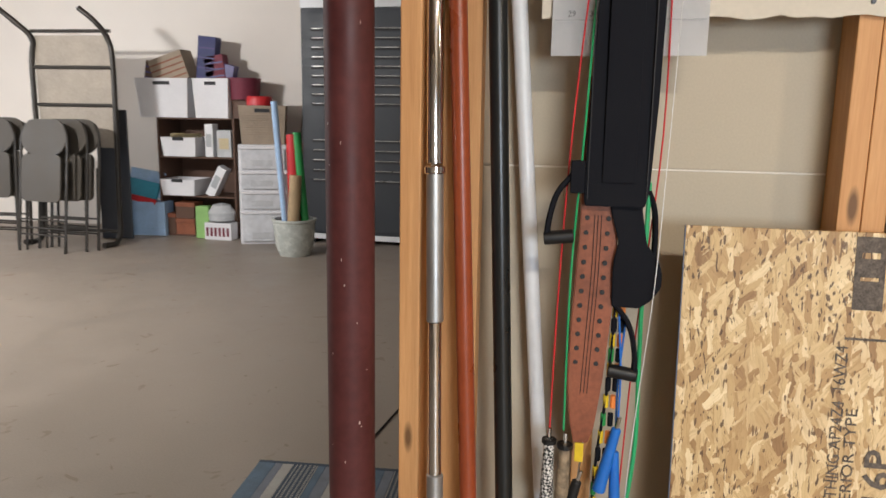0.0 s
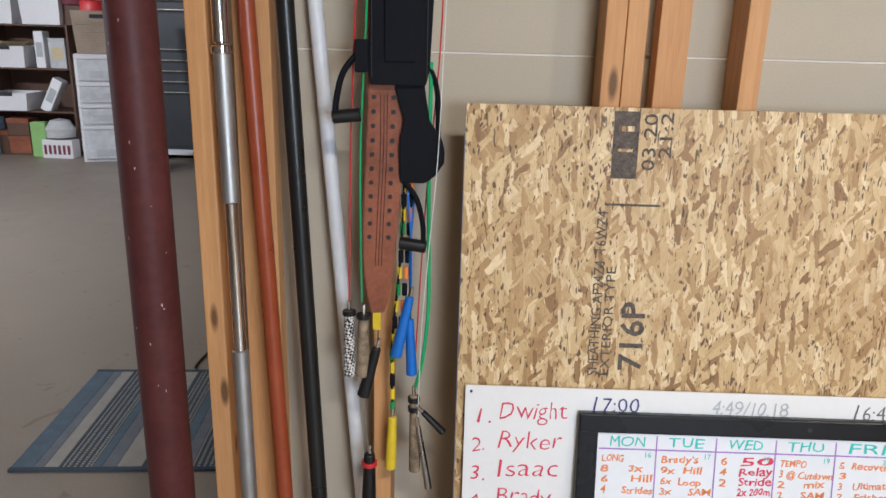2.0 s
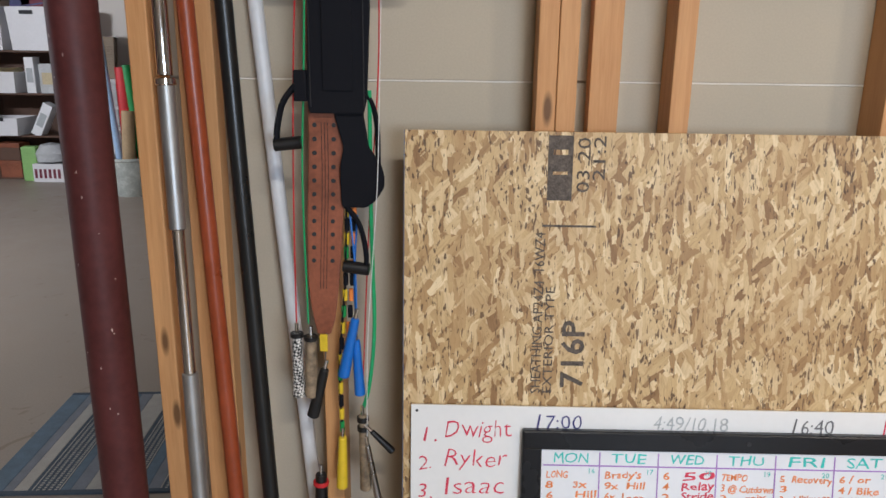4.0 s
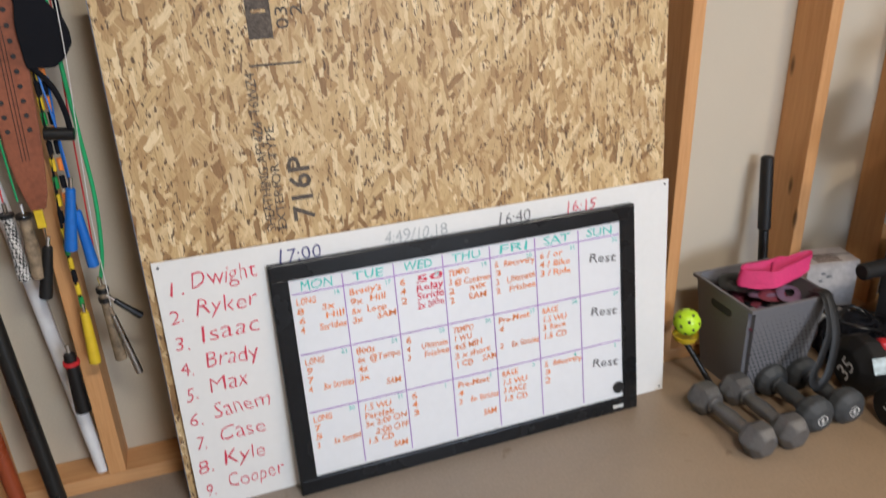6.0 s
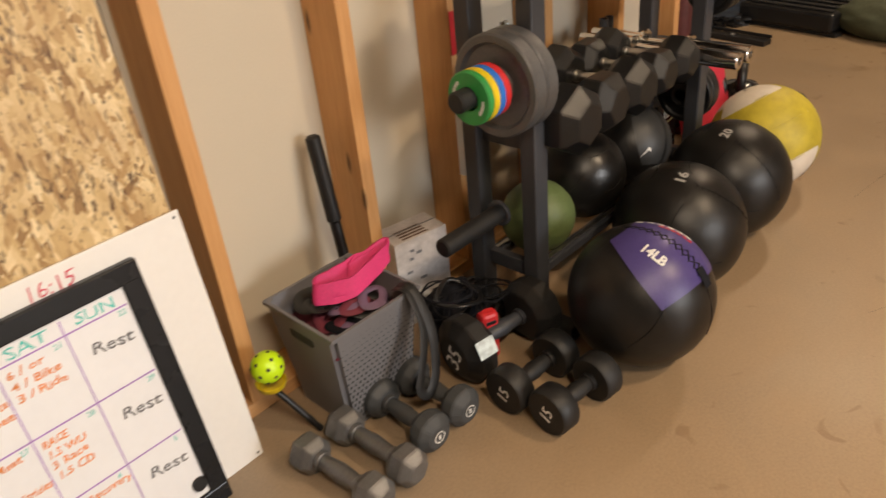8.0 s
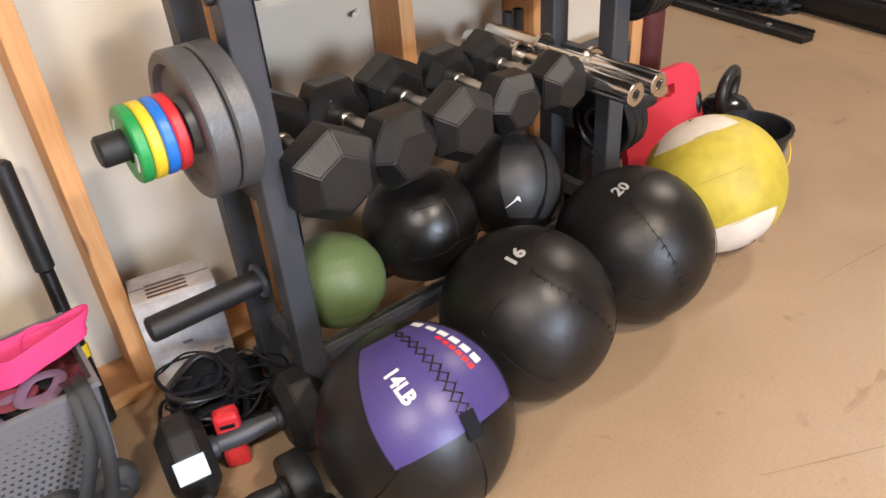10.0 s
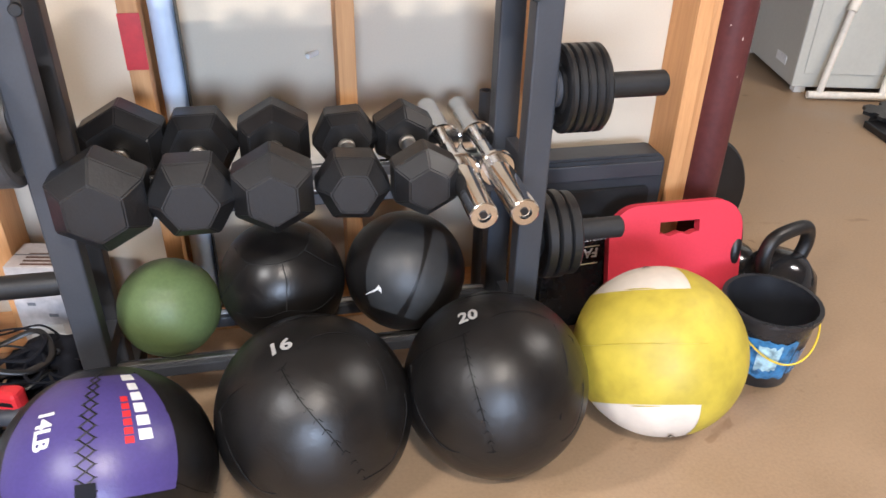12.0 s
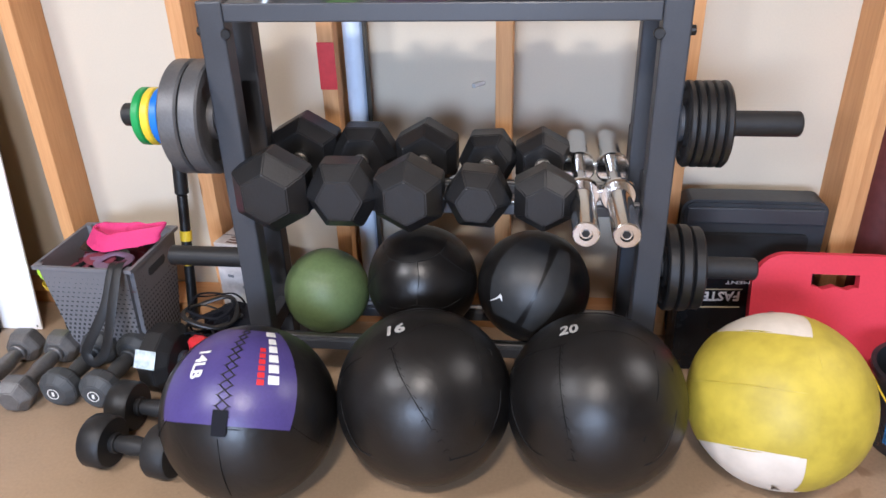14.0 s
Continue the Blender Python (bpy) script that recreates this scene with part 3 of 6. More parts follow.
part("nameplate", box(TW - 0.075, TW - 0.045, -0.001, 0.001, 0.014, 0.022), PRINT_M, tv)
part("magnet", rod((TW - BZ - 0.014, 0.001, BZ + 0.030), (TW - BZ - 0.014, 0.008, BZ + 0.030), 0.016, 20), RUBBER_M, tv, "round black magnet")
cx0, cx1, cz0, cz1 = BZ, TW - BZ, BZ, TH - BZ
cw, HEAD = (cx1 - cx0) / 7, 0.034
row_h = (cz1 - HEAD - cz0 - 0.02) / 3
cface = lambda x, z, rot=0.0: Matrix.Translation((x, 0.0074, z)) @ pose(0, 0, 0, 90, 0, 0) @ pose(0, 0, 0, 0, 0, rot)
for k in range(1, 7):
    part("column_line", box(cx0 + k * cw - 0.0012, cx0 + k * cw + 0.0012, 0.0070, 0.0081, cz0 + 0.008, cz1 - 0.006), MARKPURPLE_M, tv)
for k in range(3):
    z = cz1 - HEAD - k * row_h
    part("row_line", box(cx0 + 0.004, cx1 - 0.004, 0.0068, 0.0081, z - 0.0013, z + 0.0013), MARKPURPLE_M, tv)
random.seed(11)
for k, d in enumerate(("MON", "TUE", "WED", "THU", "FRI", "SAT", "SUN")):
    lettering("weekday", d, 0.030, MARKTEAL_M, tv, cface(cx0 + k * cw + 0.022, cz1 - HEAD + 0.006), 0.070, 0.0, hand=0.12)
DATES = ((16, 17, 18, 19, 20, 21, 22), (23, 24, 25, 26, 27, 28, 29), (30, 31, 1, 2, 3, 4, 5))
CELLS = {
    (0, 0): ("LONG", "8     3x", "6     Hill", "4     Strides"), (0, 1): ("Brady's", "9x  Hill", "6x  Loop", "3x     SAM"), (0, 2): ("6", "4", "2"),
    (0, 3): ("TEMPO", "3 @ Cutdown", "2     mix", "2     SAM"), (0, 4): ("5  Recovery", "3", "3   Ultimate", "2   Frisbee"), (0, 5): ("6 / or", "4 / Bike", "3 / Ride"), (0, 6): ("Rest",),
    (1, 0): ("LONG", "9", "7", "4     5x Strides"), (1, 1): ("800s", "6x  @Tempo", "4x", "3x", "        SAM"), (1, 2): ("6", "4     Ultimate", "3     Frisbee"),
    (1, 3): ("TEMPO", "1 WU", "4x5 MIN", "2 x short", "1 CD    SAM"), (1, 4): ("Pre-Meet", "4", "", "2    6x Strides"), (1, 5): ("RACE", "1.5 WU", "3 Race", "1.5 CD"), (1, 6): ("Rest",),
    (2, 0): ("LONG", "7", "5", "3       5x Strides"), (2, 1): ("1.5 WU", "Fartlek", "5x 2:00 ON", "   2:00 OFF", "1.5 CD", "        SAM"), (2, 2): ("6", "4", "3"),
    (2, 3): ("Pre-Meet", "4", "2    6x Strides", "", "        SAM"), (2, 4): ("RACE", "1.5 WU", "3 RACE", "1.5 CD"), (2, 5): ("5  Recovery", "3", "2"), (2, 6): ("Rest",),
}
for (r, c), lines in CELLS.items():
    ztop = cz1 - HEAD - r * row_h
    lettering("date", str(DATES[r][c]), 0.015, MARKTEAL_M, tv, cface(cx0 + (c + 1) * cw - 0.024, ztop - 0.016))
    rest = lines[0] == "Rest"
    for i, body in enumerate(lines):
        if body:
            ink = INK_M if rest else MARKORANGE_M
            lead = len(body) - len(body.lstrip())
            body = body.strip()
            lettering("entry", body, 0.034 if rest else 0.0205, ink, tv, cface(cx0 + c * cw + (0.026 if rest else 0.010 + lead * 0.0078), ztop - (0.060 if rest else 0.026 + i * 0.0225), -6 if rest else random.uniform(-2, 3)), 0.075 if rest else min(0.105, 0.0098 * len(body) + 0.004), 0.0003, hand=0.14)
for i in range(4):
    lettering("entry", ("50", "Relay", "Stride", "2x 200m")[i], 0.024, MARKRED_M, tv, cface(cx0 + 2 * cw + 0.048, cz1 - HEAD - 0.028 - i * 0.021, 3), 0.066, 0.0003, hand=0.14)


# ---- poles leaning at the wall's end ----
def pole(name, label, base, top, r, mat, seg=20):
    t = thing(name, label, "pole", base, group="leaning poles")
    d = Vector(top) - Vector(base)
    part("shaft", rod((0, 0, 0), d, r, seg), mat, t, smooth=True)
    return t, d


def pole_to(base, x, y, z, length):
    """The top of a pole that starts at base and passes (x, y, z)."""
    b = Vector(base)
    d = (Vector((x, y, z)) - b).normalized()
    return tuple(b + d * length)


b0 = (-0.390, -0.235, 0.0)
SATIN_M = surface("knurled_satin_steel", (0.44, 0.44, 0.43), 0.46, 0.85, vary=0.12, grain=420, blotch=14, relief=0.0005)
bar = thing("barbell", "chrome steel barbell standing on end against the wall post", "barbell", b0, group="leaning poles")
bd = (Vector((-0.424, -0.155, 1.237)) - Vector(b0)).normalized()
def on_bar(s):
    return tuple(bd * s)
part("lower_sleeve", rod(on_bar(0.0), on_bar(0.66), 0.0160), SATIN_M, bar, "worn grey steel", smooth=True)
part("grip", rod(on_bar(0.66), on_bar(0.955), 0.0125), CHROME_M, bar, "polished band", smooth=True)
part("knurled_section", rod(on_bar(0.955), on_bar(1.235), 0.0160), SATIN_M, bar, "worn grey steel", smooth=True)
part("collar", rod(on_bar(1.228), on_bar(1.242), 0.0195), CHROME_M, bar, smooth=True)
part("upper_sleeve", rod(on_bar(1.246), on_bar(2.05), 0.0150), CHROME_M, bar, smooth=True)
b1 = (-0.319, -0.190, 0.0)
t, d = pole("wooden_pole", "red-brown stained wooden pole with a black rubber foot", b1, pole_to(b1, -0.392, -0.125, 1.53, 2.0), 0.0165, REDPOLE_M)
part("rubber_foot", rod((0, 0, 0), d.normalized() * 0.035, 0.023, 18), RUBBER_M, t, smooth=True)
b2 = (-0.254, -0.155, 0.0)
t, d = pole("black_pole", "glossy black pole with a white cap at its foot", b2, pole_to(b2, -0.322, -0.120, 1.53, 2.0), 0.0170, BLKPOLE_M)
part("end_cap", rod((0, 0, 0), d.normalized() * 0.03, 0.0195, 18), PVC_M, t, smooth=True)
b3 = (-0.171, -0.065, 0.039)
pole("pvc_pipe", "white plastic pipe leaning on the drywall", b3, pole_to(b3, -0.294, -0.028, 1.545, 1.9), 0.0150, PVC_M)

# ---- belts, ropes and papers hanging on the drywall ----
nail = thing("wall_hook", "black steel utility hook screwed to the drywall", "hook", (-0.10, -0.1028, 1.66))
part("plate", box(-0.06, 0.06, -0.006, 0, -0.02, 0.02, 0.002), STEEL_M, nail)
for x in (-0.05, 0.0, 0.05):
    part("prong", sweep([(x, -0.004, 0), (x, -0.05, -0.006), (x, -0.075, 0.012)], 0.004), STEEL_M, nail)

cal = thing("paper_calendar", "white paper calendar sheet pinned to the drywall", "calendar", (-0.096, -0.1045, 1.436))
cm = bmesh.new()
vs = [[cm.verts.new((x, -0.0015 - 0.004 * math.sin(6 * (x + 0.13)) - 0.004 * k, z)) for x in np.linspace(-0.130, 0.132, 9)] for k, z in enumerate((0.23, 0.12, 0.0))]
for a, b in zip(vs, vs[1:]):
    for k in range(8):
        cm.faces.new((a[k], a[k + 1], b[k + 1], b[k]))
bmesh.ops.solidify(cm, geom=cm.faces[:], thickness=0.0006)
part("sheet", cm, PAPERW_M, cal, smooth=True)
for z in (0.06, 0.12, 0.18):
    part("grid_line", box(-0.125, 0.127, -0.0165, -0.0155, z - 0.0005, z + 0.0005), MARKGREY_M, cal)
for n, x in (("29", -0.103), ("30", -0.066)):
    lettering("date", n, 0.014, INK_M, cal, Matrix.Translation((x, -0.0165, 0.066)) @ pose(0, 0, 0, 90, 0, 0))


def strap(name, label, category, pts, w, th, mat, at, holes=None, lines=True):
    """A belt that hangs from a hook, as a thick band with a slightly wavy face."""
    t = thing(name, label, category, at)
    bm = bmesh.new()
    rows = []
    for x, y, z, ww in pts:
        rows.append([bm.verts.new((x + s * ww / 2, y + o, z)) for s, o in ((-1, 0), (1, 0), (1, th), (-1, th))])
    for a, b in zip(rows, rows[1:]):
        for k in range(4):
            bm.faces.new((a[k], a[(k + 1) % 4], b[(k + 1) % 4], b[k]))
    bm.faces.new(rows[0][::-1])
    bm.faces.new(rows[-1])
    bmesh.ops.recalc_face_normals(bm, faces=bm.faces[:])
    bmesh.ops.bevel(bm, geom=bm.edges[:], offset=min(0.002, th * 0.25), segments=2, affect="EDGES")
    part("band", bm, mat, t, smooth=True)
    return t


at = (-0.10, -0.150, 1.0)
t = strap("lifting_belt", "wide black padded nylon lifting belt hanging on a hook", "belt", [(0.012, 0.0, 0.68, 0.10), (0.0085, -0.006, 0.523, 0.110), (0.004, -0.009, 0.357, 0.114), (-0.001, -0.012, 0.205, 0.111), (-0.003, -0.012, 0.178, 0.102)], 0, 0.014, BELT_M, at)
part("stitched_panel", box(-0.026, 0.030, -0.0155, -0.0115, 0.22, 0.60, 0.001), BELT_M, t)
for x in (-0.050, 0.050):
    part("edge_stitching", box(x - 0.0008, x + 0.0008, -0.0145, -0.012, 0.19, 0.62), SEAM_M, t)
t = strap("padded_strap", "black neoprene belt end with rounded tip hanging beside leather", "belt", [(0.020, 0.006, 0.30, 0.05), (0.0185, 0.000, 0.173, 0.055), (0.032, -0.006, 0.115, 0.048), (0.0405, -0.008, 0.082, 0.078), (0.043, -0.008, 0.060, 0.085), (0.043, -0.006, 0.037, 0.084), (0.035, -0.004, 0.012, 0.068), (0.026, -0.003, -0.003, 0.046)], 0, 0.012, BELT_M, at)
t = strap("leather_belt", "worn brown leather lifting belt with two rows of holes", "belt", [(-0.030, 0.008, 0.40, 0.060), (-0.032, 0.006, 0.172, 0.056), (-0.027, 0.006, 0.124, 0.067), (-0.029, 0.005, 0.042, 0.071), (-0.0325, 0.003, -0.025, 0.070), (-0.038, 0.000, -0.140, 0.064), (-0.0395, -0.001, -0.200, 0.053), (-0.039, -0.002, -0.238, 0.042), (-0.0405, -0.002, -0.268, 0.026)], 0, 0.008, LEATHER_M, at)
for k in range(11):
    for s in (-1, 1):
        z = 0.155 - k * 0.0267
        xc = -0.0295 - (0.155 - z) * 0.032
        yc = 0.006 - 0.006 * (0.155 - z) / 0.30
        part("eyelet", rod((xc + s * 0.0185, yc - 0.0014, z), (xc + s * 0.0185, yc + 0.002, z), 0.0045, 10, 0.0005), HOLE_M, t)
for s in (-0.006, 0.0, 0.006):
    part("stitching", sweep([(-0.029 + s, 0.0052, 0.16), (-0.030 + s, 0.0042, 0.05), (-0.035 + s, 0.0010, -0.07), (-0.039 + s, -0.0012, -0.17)], 0.0006, 5), SEAM_M, t)


def grip_handle(name, label, at, side, drop, buckle=True):
    """A resistance-tube handle: webbing loop round a foam grip."""
    t = thing(name, label, "exercise handle", at, group="resistance handles")
    part("webbing", sweep([(-0.006 * side, 0, 0.022), (-0.034 * side, -0.006, -0.014), (-0.047 * side, -0.008, -0.065), (-0.048 * side, -0.008, -drop)], 0.0075, 8, 0.7), BELT_M, t, smooth=True)
    part("grip", rod((-0.054 * side, -0.008, -drop), (-0.002 * side, -0.006, -drop + 0.006), 0.0125, 14), RUBBER_M, t, smooth=True)
    if buckle:
        part("buckle", box(-0.012, 0.012, -0.014, 0.004, -0.012, 0.045, 0.002), BELT_M, t)
    return t


grip_handle("resistance_tube", "black foam grip with webbing loop hanging by a belt", (-0.168, -0.156, 1.212), 1, 0.094)
grip_handle("resistance_tube", "black foam grip with webbing loop hanging by a belt", (-0.077, -0.122, 1.215), -1, 0.170)
grip_handle("resistance_tube", "black foam grip with webbing hanging under belts", (-0.100, -0.144, 0.980), -1, 0.108, False)


def rope(name, label, color, pts, handles):
    t = thing(name, label, "jump rope", (-0.10, -0.14, 0.60), group="hanging jump ropes")
    for k, line in enumerate(pts):
        part("cord", sweep([Vector(p) - Vector((-0.10, -0.14, 0.60)) for p in line], color[1], 6), color[0], t, smooth=True)
    for a, b, r, mat, bands in handles:
        a, b = Vector(a) - Vector((-0.10, -0.14, 0.60)), Vector(b) - Vector((-0.10, -0.14, 0.60))
        d = b - a
        h = part("handle", rod(a, b, r * 0.72, 14, 0.002, r2=r), mat, t, smooth=True)
        part("swivel", rod(a - d.normalized() * 0.022, a, 0.004, 8, 0.0005), CHROME_M, h)
        for q, m2 in bands:
            part("band", rod(a + d * q, a + d * (q + 0.06), r * 1.03, 14, 0.0005), m2, h)
    return t


rope("cable_jump_rope", "red coated cable jump rope with checkered handle", (REDP_M, 0.0016), [[(-0.150, -0.152, 1.68), (-0.178, -0.150, 1.35), (-0.192, -0.148, 1.05), (-0.198, -0.146, 0.755)], [(-0.03, -0.125, 1.66), (-0.026, -0.122, 1.30), (-0.050, -0.120, 0.95), (-0.066, -0.135, 0.60)]],
     [((-0.198, -0.146, 0.732), (-0.199, -0.144, 0.590), 0.0135, CHECK_M, [(0.0, RUBBER_M)])])
t = rope("cable_jump_rope", "green coated cable jump rope with tan camouflage handles", (CORD_M, 0.0020), [[(-0.145, -0.156, 1.68), (-0.160, -0.158, 1.30), (-0.172, -0.158, 1.05), (-0.172, -0.152, 0.755)]],
     [((-0.168, -0.152, 0.728), (-0.171, -0.148, 0.592), 0.0145, CAMO_M, [(0.0, RUBBER_M)]), ((-0.066, -0.142, 0.548), (-0.062, -0.140, 0.369), 0.0125, CAMO_M, [(q, RUBBER_M) for q in (0.02, 0.14)])])
part("thick_cord", sweep([(0.056, 0.01, 0.62), (0.056, 0.01, 0.393), (0.058, 0.01, 0.271), (0.060, 0.008, 0.138), (0.050, 0.002, 0.023), (0.036, 0.0, -0.035)], 0.0042, 8), CORD_M, t, smooth=True)
rope("speed_rope", "jump rope with two bright blue plastic handles", (BLUEP_M, 0.002), [[(-0.085, -0.145, 1.0), (-0.075, -0.150, 0.88), (-0.074, -0.150, 0.79)], [(-0.070, -0.14, 0.98), (-0.078, -0.142, 0.85), (-0.076, -0.142, 0.74)]],
     [((-0.076, -0.152, 0.768), (-0.103, -0.152, 0.640), 0.0125, BLUEP_M, []), ((-0.077, -0.142, 0.718), (-0.071, -0.140, 0.594), 0.0115, BLUEP_M, [])])
t = rope("beaded_rope", "beaded jump rope in yellow, black and orange with yellow handle", (BELT_M, 0.003), [[(-0.090, -0.138, 1.02), (-0.096, -0.142, 0.85), (-0.112, -0.142, 0.66), (-0.110, -0.141, 0.51)]],
         [((-0.110, -0.141, 0.495), (-0.114, -0.140, 0.372), 0.0125, YELP_M, [])])
line = [Vector((-0.090, -0.138, 1.00)), Vector((-0.096, -0.142, 0.85)), Vector((-0.112, -0.142, 0.66)), Vector((-0.110, -0.141, 0.50))]
for k in range(17):
    q = k / 16 * 2.99
    i, f = int(q), q - int(q)
    a = line[i].lerp(line[i + 1], f) - Vector((-0.10, -0.14, 0.60))
    for dx, mats in ((0.0, (YELP_M, BELT_M, YELP_M, GREENP_M)), (0.013, (ORANGE_M, BELT_M, ORANGE_M, BELT_M))):
        if dx and k > 9:
            continue
        part("bead", rod(a + Vector((dx, 0.002, 0.0)), a + Vector((dx, 0.002, -0.025)), 0.0052, 10, 0.001), mats[k % 4], t)
t = rope("weighted_rope", "dark steel rope with thick black rubber handles", (DULLSTEEL_M, 0.0016), [[(-0.135, -0.15, 0.74), (-0.142, -0.15, 0.66)], [(-0.170, -0.146, 0.545), (-0.166, -0.146, 0.47), (-0.160, -0.146, 0.415)]],
         [((-0.142, -0.150, 0.655), (-0.171, -0.147, 0.545), 0.013, RUBBER2_M, []), ((-0.158, -0.146, 0.408), (-0.160, -0.146, 0.262), 0.0165, RUBBER_M, [(0.12, REDP_M)])])
part("tag", box(-0.050, -0.034, -0.014, -0.009, 0.095, 0.132, 0.001), YELP_M, t)
rope("steel_rope", "bare wire jump rope with slim silver handles", (PRINT_M, 0.0009), [[(-0.010, -0.150, 1.64), (-0.015, -0.165, 1.432), (-0.020, -0.165, 1.246), (-0.027, -0.165, 1.04), (-0.043, -0.164, 0.827), (-0.052, -0.160, 0.685), (-0.056, -0.150, 0.50)]],
     [((-0.056, -0.150, 0.482), (-0.031, -0.146, 0.330), 0.008, DULLSTEEL_M, []), ((-0.047, -0.150, 0.515), (-0.002, -0.146, 0.466), 0.008, RUBBER_M, [])])

# ---- fixtures on the drywall ----
tvs = thing("wall_television", "small television with a thick black rounded bezel", "television", (0.735, -0.1032, 1.486))
part("case", moved(sheet([(x, z + 0.14) for x, z in rounded(0.245, 0.28, 0.022)], -0.045, 0.0, 0.004), Matrix()), TVBLACK_M, tvs)
part("screen", box(-0.100, 0.100, -0.0468, -0.0440, 0.024, 0.25), surface("dark_glass", (0.01, 0.011, 0.013), 0.05, vary=0.1, relief=0.0), tvs, "glossy dark screen")
rem = thing("remote_control", "black remote control with rows of white keys, mounted on drywall", "remote", (0.530, -0.1032, 1.478))
part("body", box(-0.024, 0.024, -0.018, 0, 0, 0.17, 0.005), TVBLACK_M, rem)
for i in range(5):
    for j in range(4):
        part("key", box(-0.019 + j * 0.0098, -0.0115 + j * 0.0098, -0.0205, -0.0165, 0.030 + i * 0.014, 0.039 + i * 0.014), PRINT_M, rem)
brk = thing("socket_bracket", "small black mounting bracket on the drywall", "bracket", (0.598, -0.1032, 1.505))
part("plate", box(-0.014, 0.014, -0.010, 0, 0, 0.06, 0.002), TVBLACK_M, brk)
part("clip", box(0.010, 0.03, -0.018, 0, 0.012, 0.03, 0.002), TVBLACK_M, brk)
for x, z in ((0.29, 1.523), (1.205, 1.525), (0.62, 1.524)):
    s = tagged(part("drywall_screw", rod((x, -0.1055, z), (x, -0.1005, z), 0.004, 10, 0.0008), STEEL_M), "small dark screw head in the drywall", "screw", "drywall screws")
anchor = tagged(part("drywall_anchor", rod((2.500, 0.0, 0.640), (2.476, -0.028, 0.640), 0.006, 10, 0.001), PRINT_M), "white plastic drywall anchor poking through the panel", "anchor")

# ---- storage rack with its load ----
RX, RY = 2.447, -0.375
rack = thing("storage_rack", "dark grey steel gym storage rack full of weights", "rack", (RX, RY, 0))
for sx in (-1, 1):
    x = sx * 0.4175
    for y, o in ((-0.070, 0.0), (0.095, -0.012)):
        part("upright", box(x + o - 0.025, x + o + 0.025, y - 0.022, y + 0.022, 0.046, 0.912, 0.004), STEEL_M, rack)
    part("foot", box(x - 0.024, x + 0.024, -0.19, 0.19, 0.0, 0.045, 0.004), STEEL_M, rack)
    part("side_beam", box(x - 0.022, x + 0.022, -0.047, 0.072, 0.868, 0.905, 0.003), STEEL_M, rack)
    for z in (0.50, 0.15):
        part("side_brace", box(x - 0.012, x + 0.012, -0.047, 0.072, z, z + 0.04, 0.002), STEEL_M, rack)
    for y, nx in ((-0.0965, 0),):
        part("bolt", rod((x - sx * 0.030, y + 0.004, 0.855), (x - sx * 0.030, y - 0.006, 0.855), 0.010, 12), RUBBER_M, rack)
    part("bolt", rod((x + sx * 0.024, -0.07, 0.855), (x + sx * 0.036, -0.07, 0.855), 0.009, 12), RUBBER_M, rack)
for y in (-0.070, 0.095):
    part("top_beam", box(-0.3925, 0.3925, y - 0.020, y + 0.020, 0.874, 0.908, 0.003), STEEL_M, rack)
part("top_tray", box(-0.39, 0.39, -0.049, 0.074, 0.893, 0.897), STEEL_M, rack)
for y in (-0.052, 0.052):
    part("dumbbell_rail", box(-0.392, 0.392, y - 0.016, y + 0.016, 0.490, 0.512, 0.003), STEEL_M, rack)
    part("rail_liner", box(-0.392, 0.392, y - 0.006, y + 0.006, 0.512, 0.516, 0.001), DULLSTEEL_M, rack, "bright worn strip")
for y in (-0.055, 0.090):
    part("ball_rail", box(-0.392, 0.392, y - 0.018, y + 0.018, 0.140, 0.165, 0.003), STEEL_M, rack)
    part("rail_liner", box(-0.392, 0.392, y - 0.006, y + 0.006, 0.165, 0.169, 0.001), DULLSTEEL_M, rack, "bright worn strip")
PEGS = ((-1, 0.685, -0.050, 0.650), (-1, 0.322, 0.020, 0.659), (1, 0.688, -0.070, 0.658), (1, 0.354, -0.010, 0.649))
for sx, z, y, end in PEGS:
    p = part("weight_peg", rod((sx * 0.440, y, z), (sx * end, y, z), 0.0235, 22, 0.004), RUBBER2_M, rack, smooth=True)
    part("flange", rod((sx * 0.440, y, z), (sx * 0.452, y, z), 0.034, 22, 0.003), STEEL_M, p, smooth=True)


def weight_plate(name, label, x, y, z, r, th, mat, lip=True, group="weight plates"):
    """A disc with a raised rim and hub, its bore on the x axis."""
    t = thing(name, label, "weight plate", (x, y, z), group=group)
    h = th / 2
    if lip:
        prof = [(0.026, -h), (0.040, -h), (0.045, -h * 0.45), (r * 0.78, -h * 0.45), (r * 0.84, -h), (r - 0.004, -h), (r, -h + 0.004), (r, h - 0.004), (r - 0.004, h), (r * 0.84, h), (r * 0.78, h * 0.45), (0.045, h * 0.45), (0.040, h), (0.026, h), (0.026, -h)]
    else:
        prof = [(0.026, -h), (r - 0.003, -h), (r, -h + 0.003), (r, h - 0.003), (r - 0.003, h), (0.026, h), (0.026, -h)]
    part("disc", lathe(prof, 48, pose(0, 0, 0, 0, 90, 0)), mat, t, smooth=True)
    return t


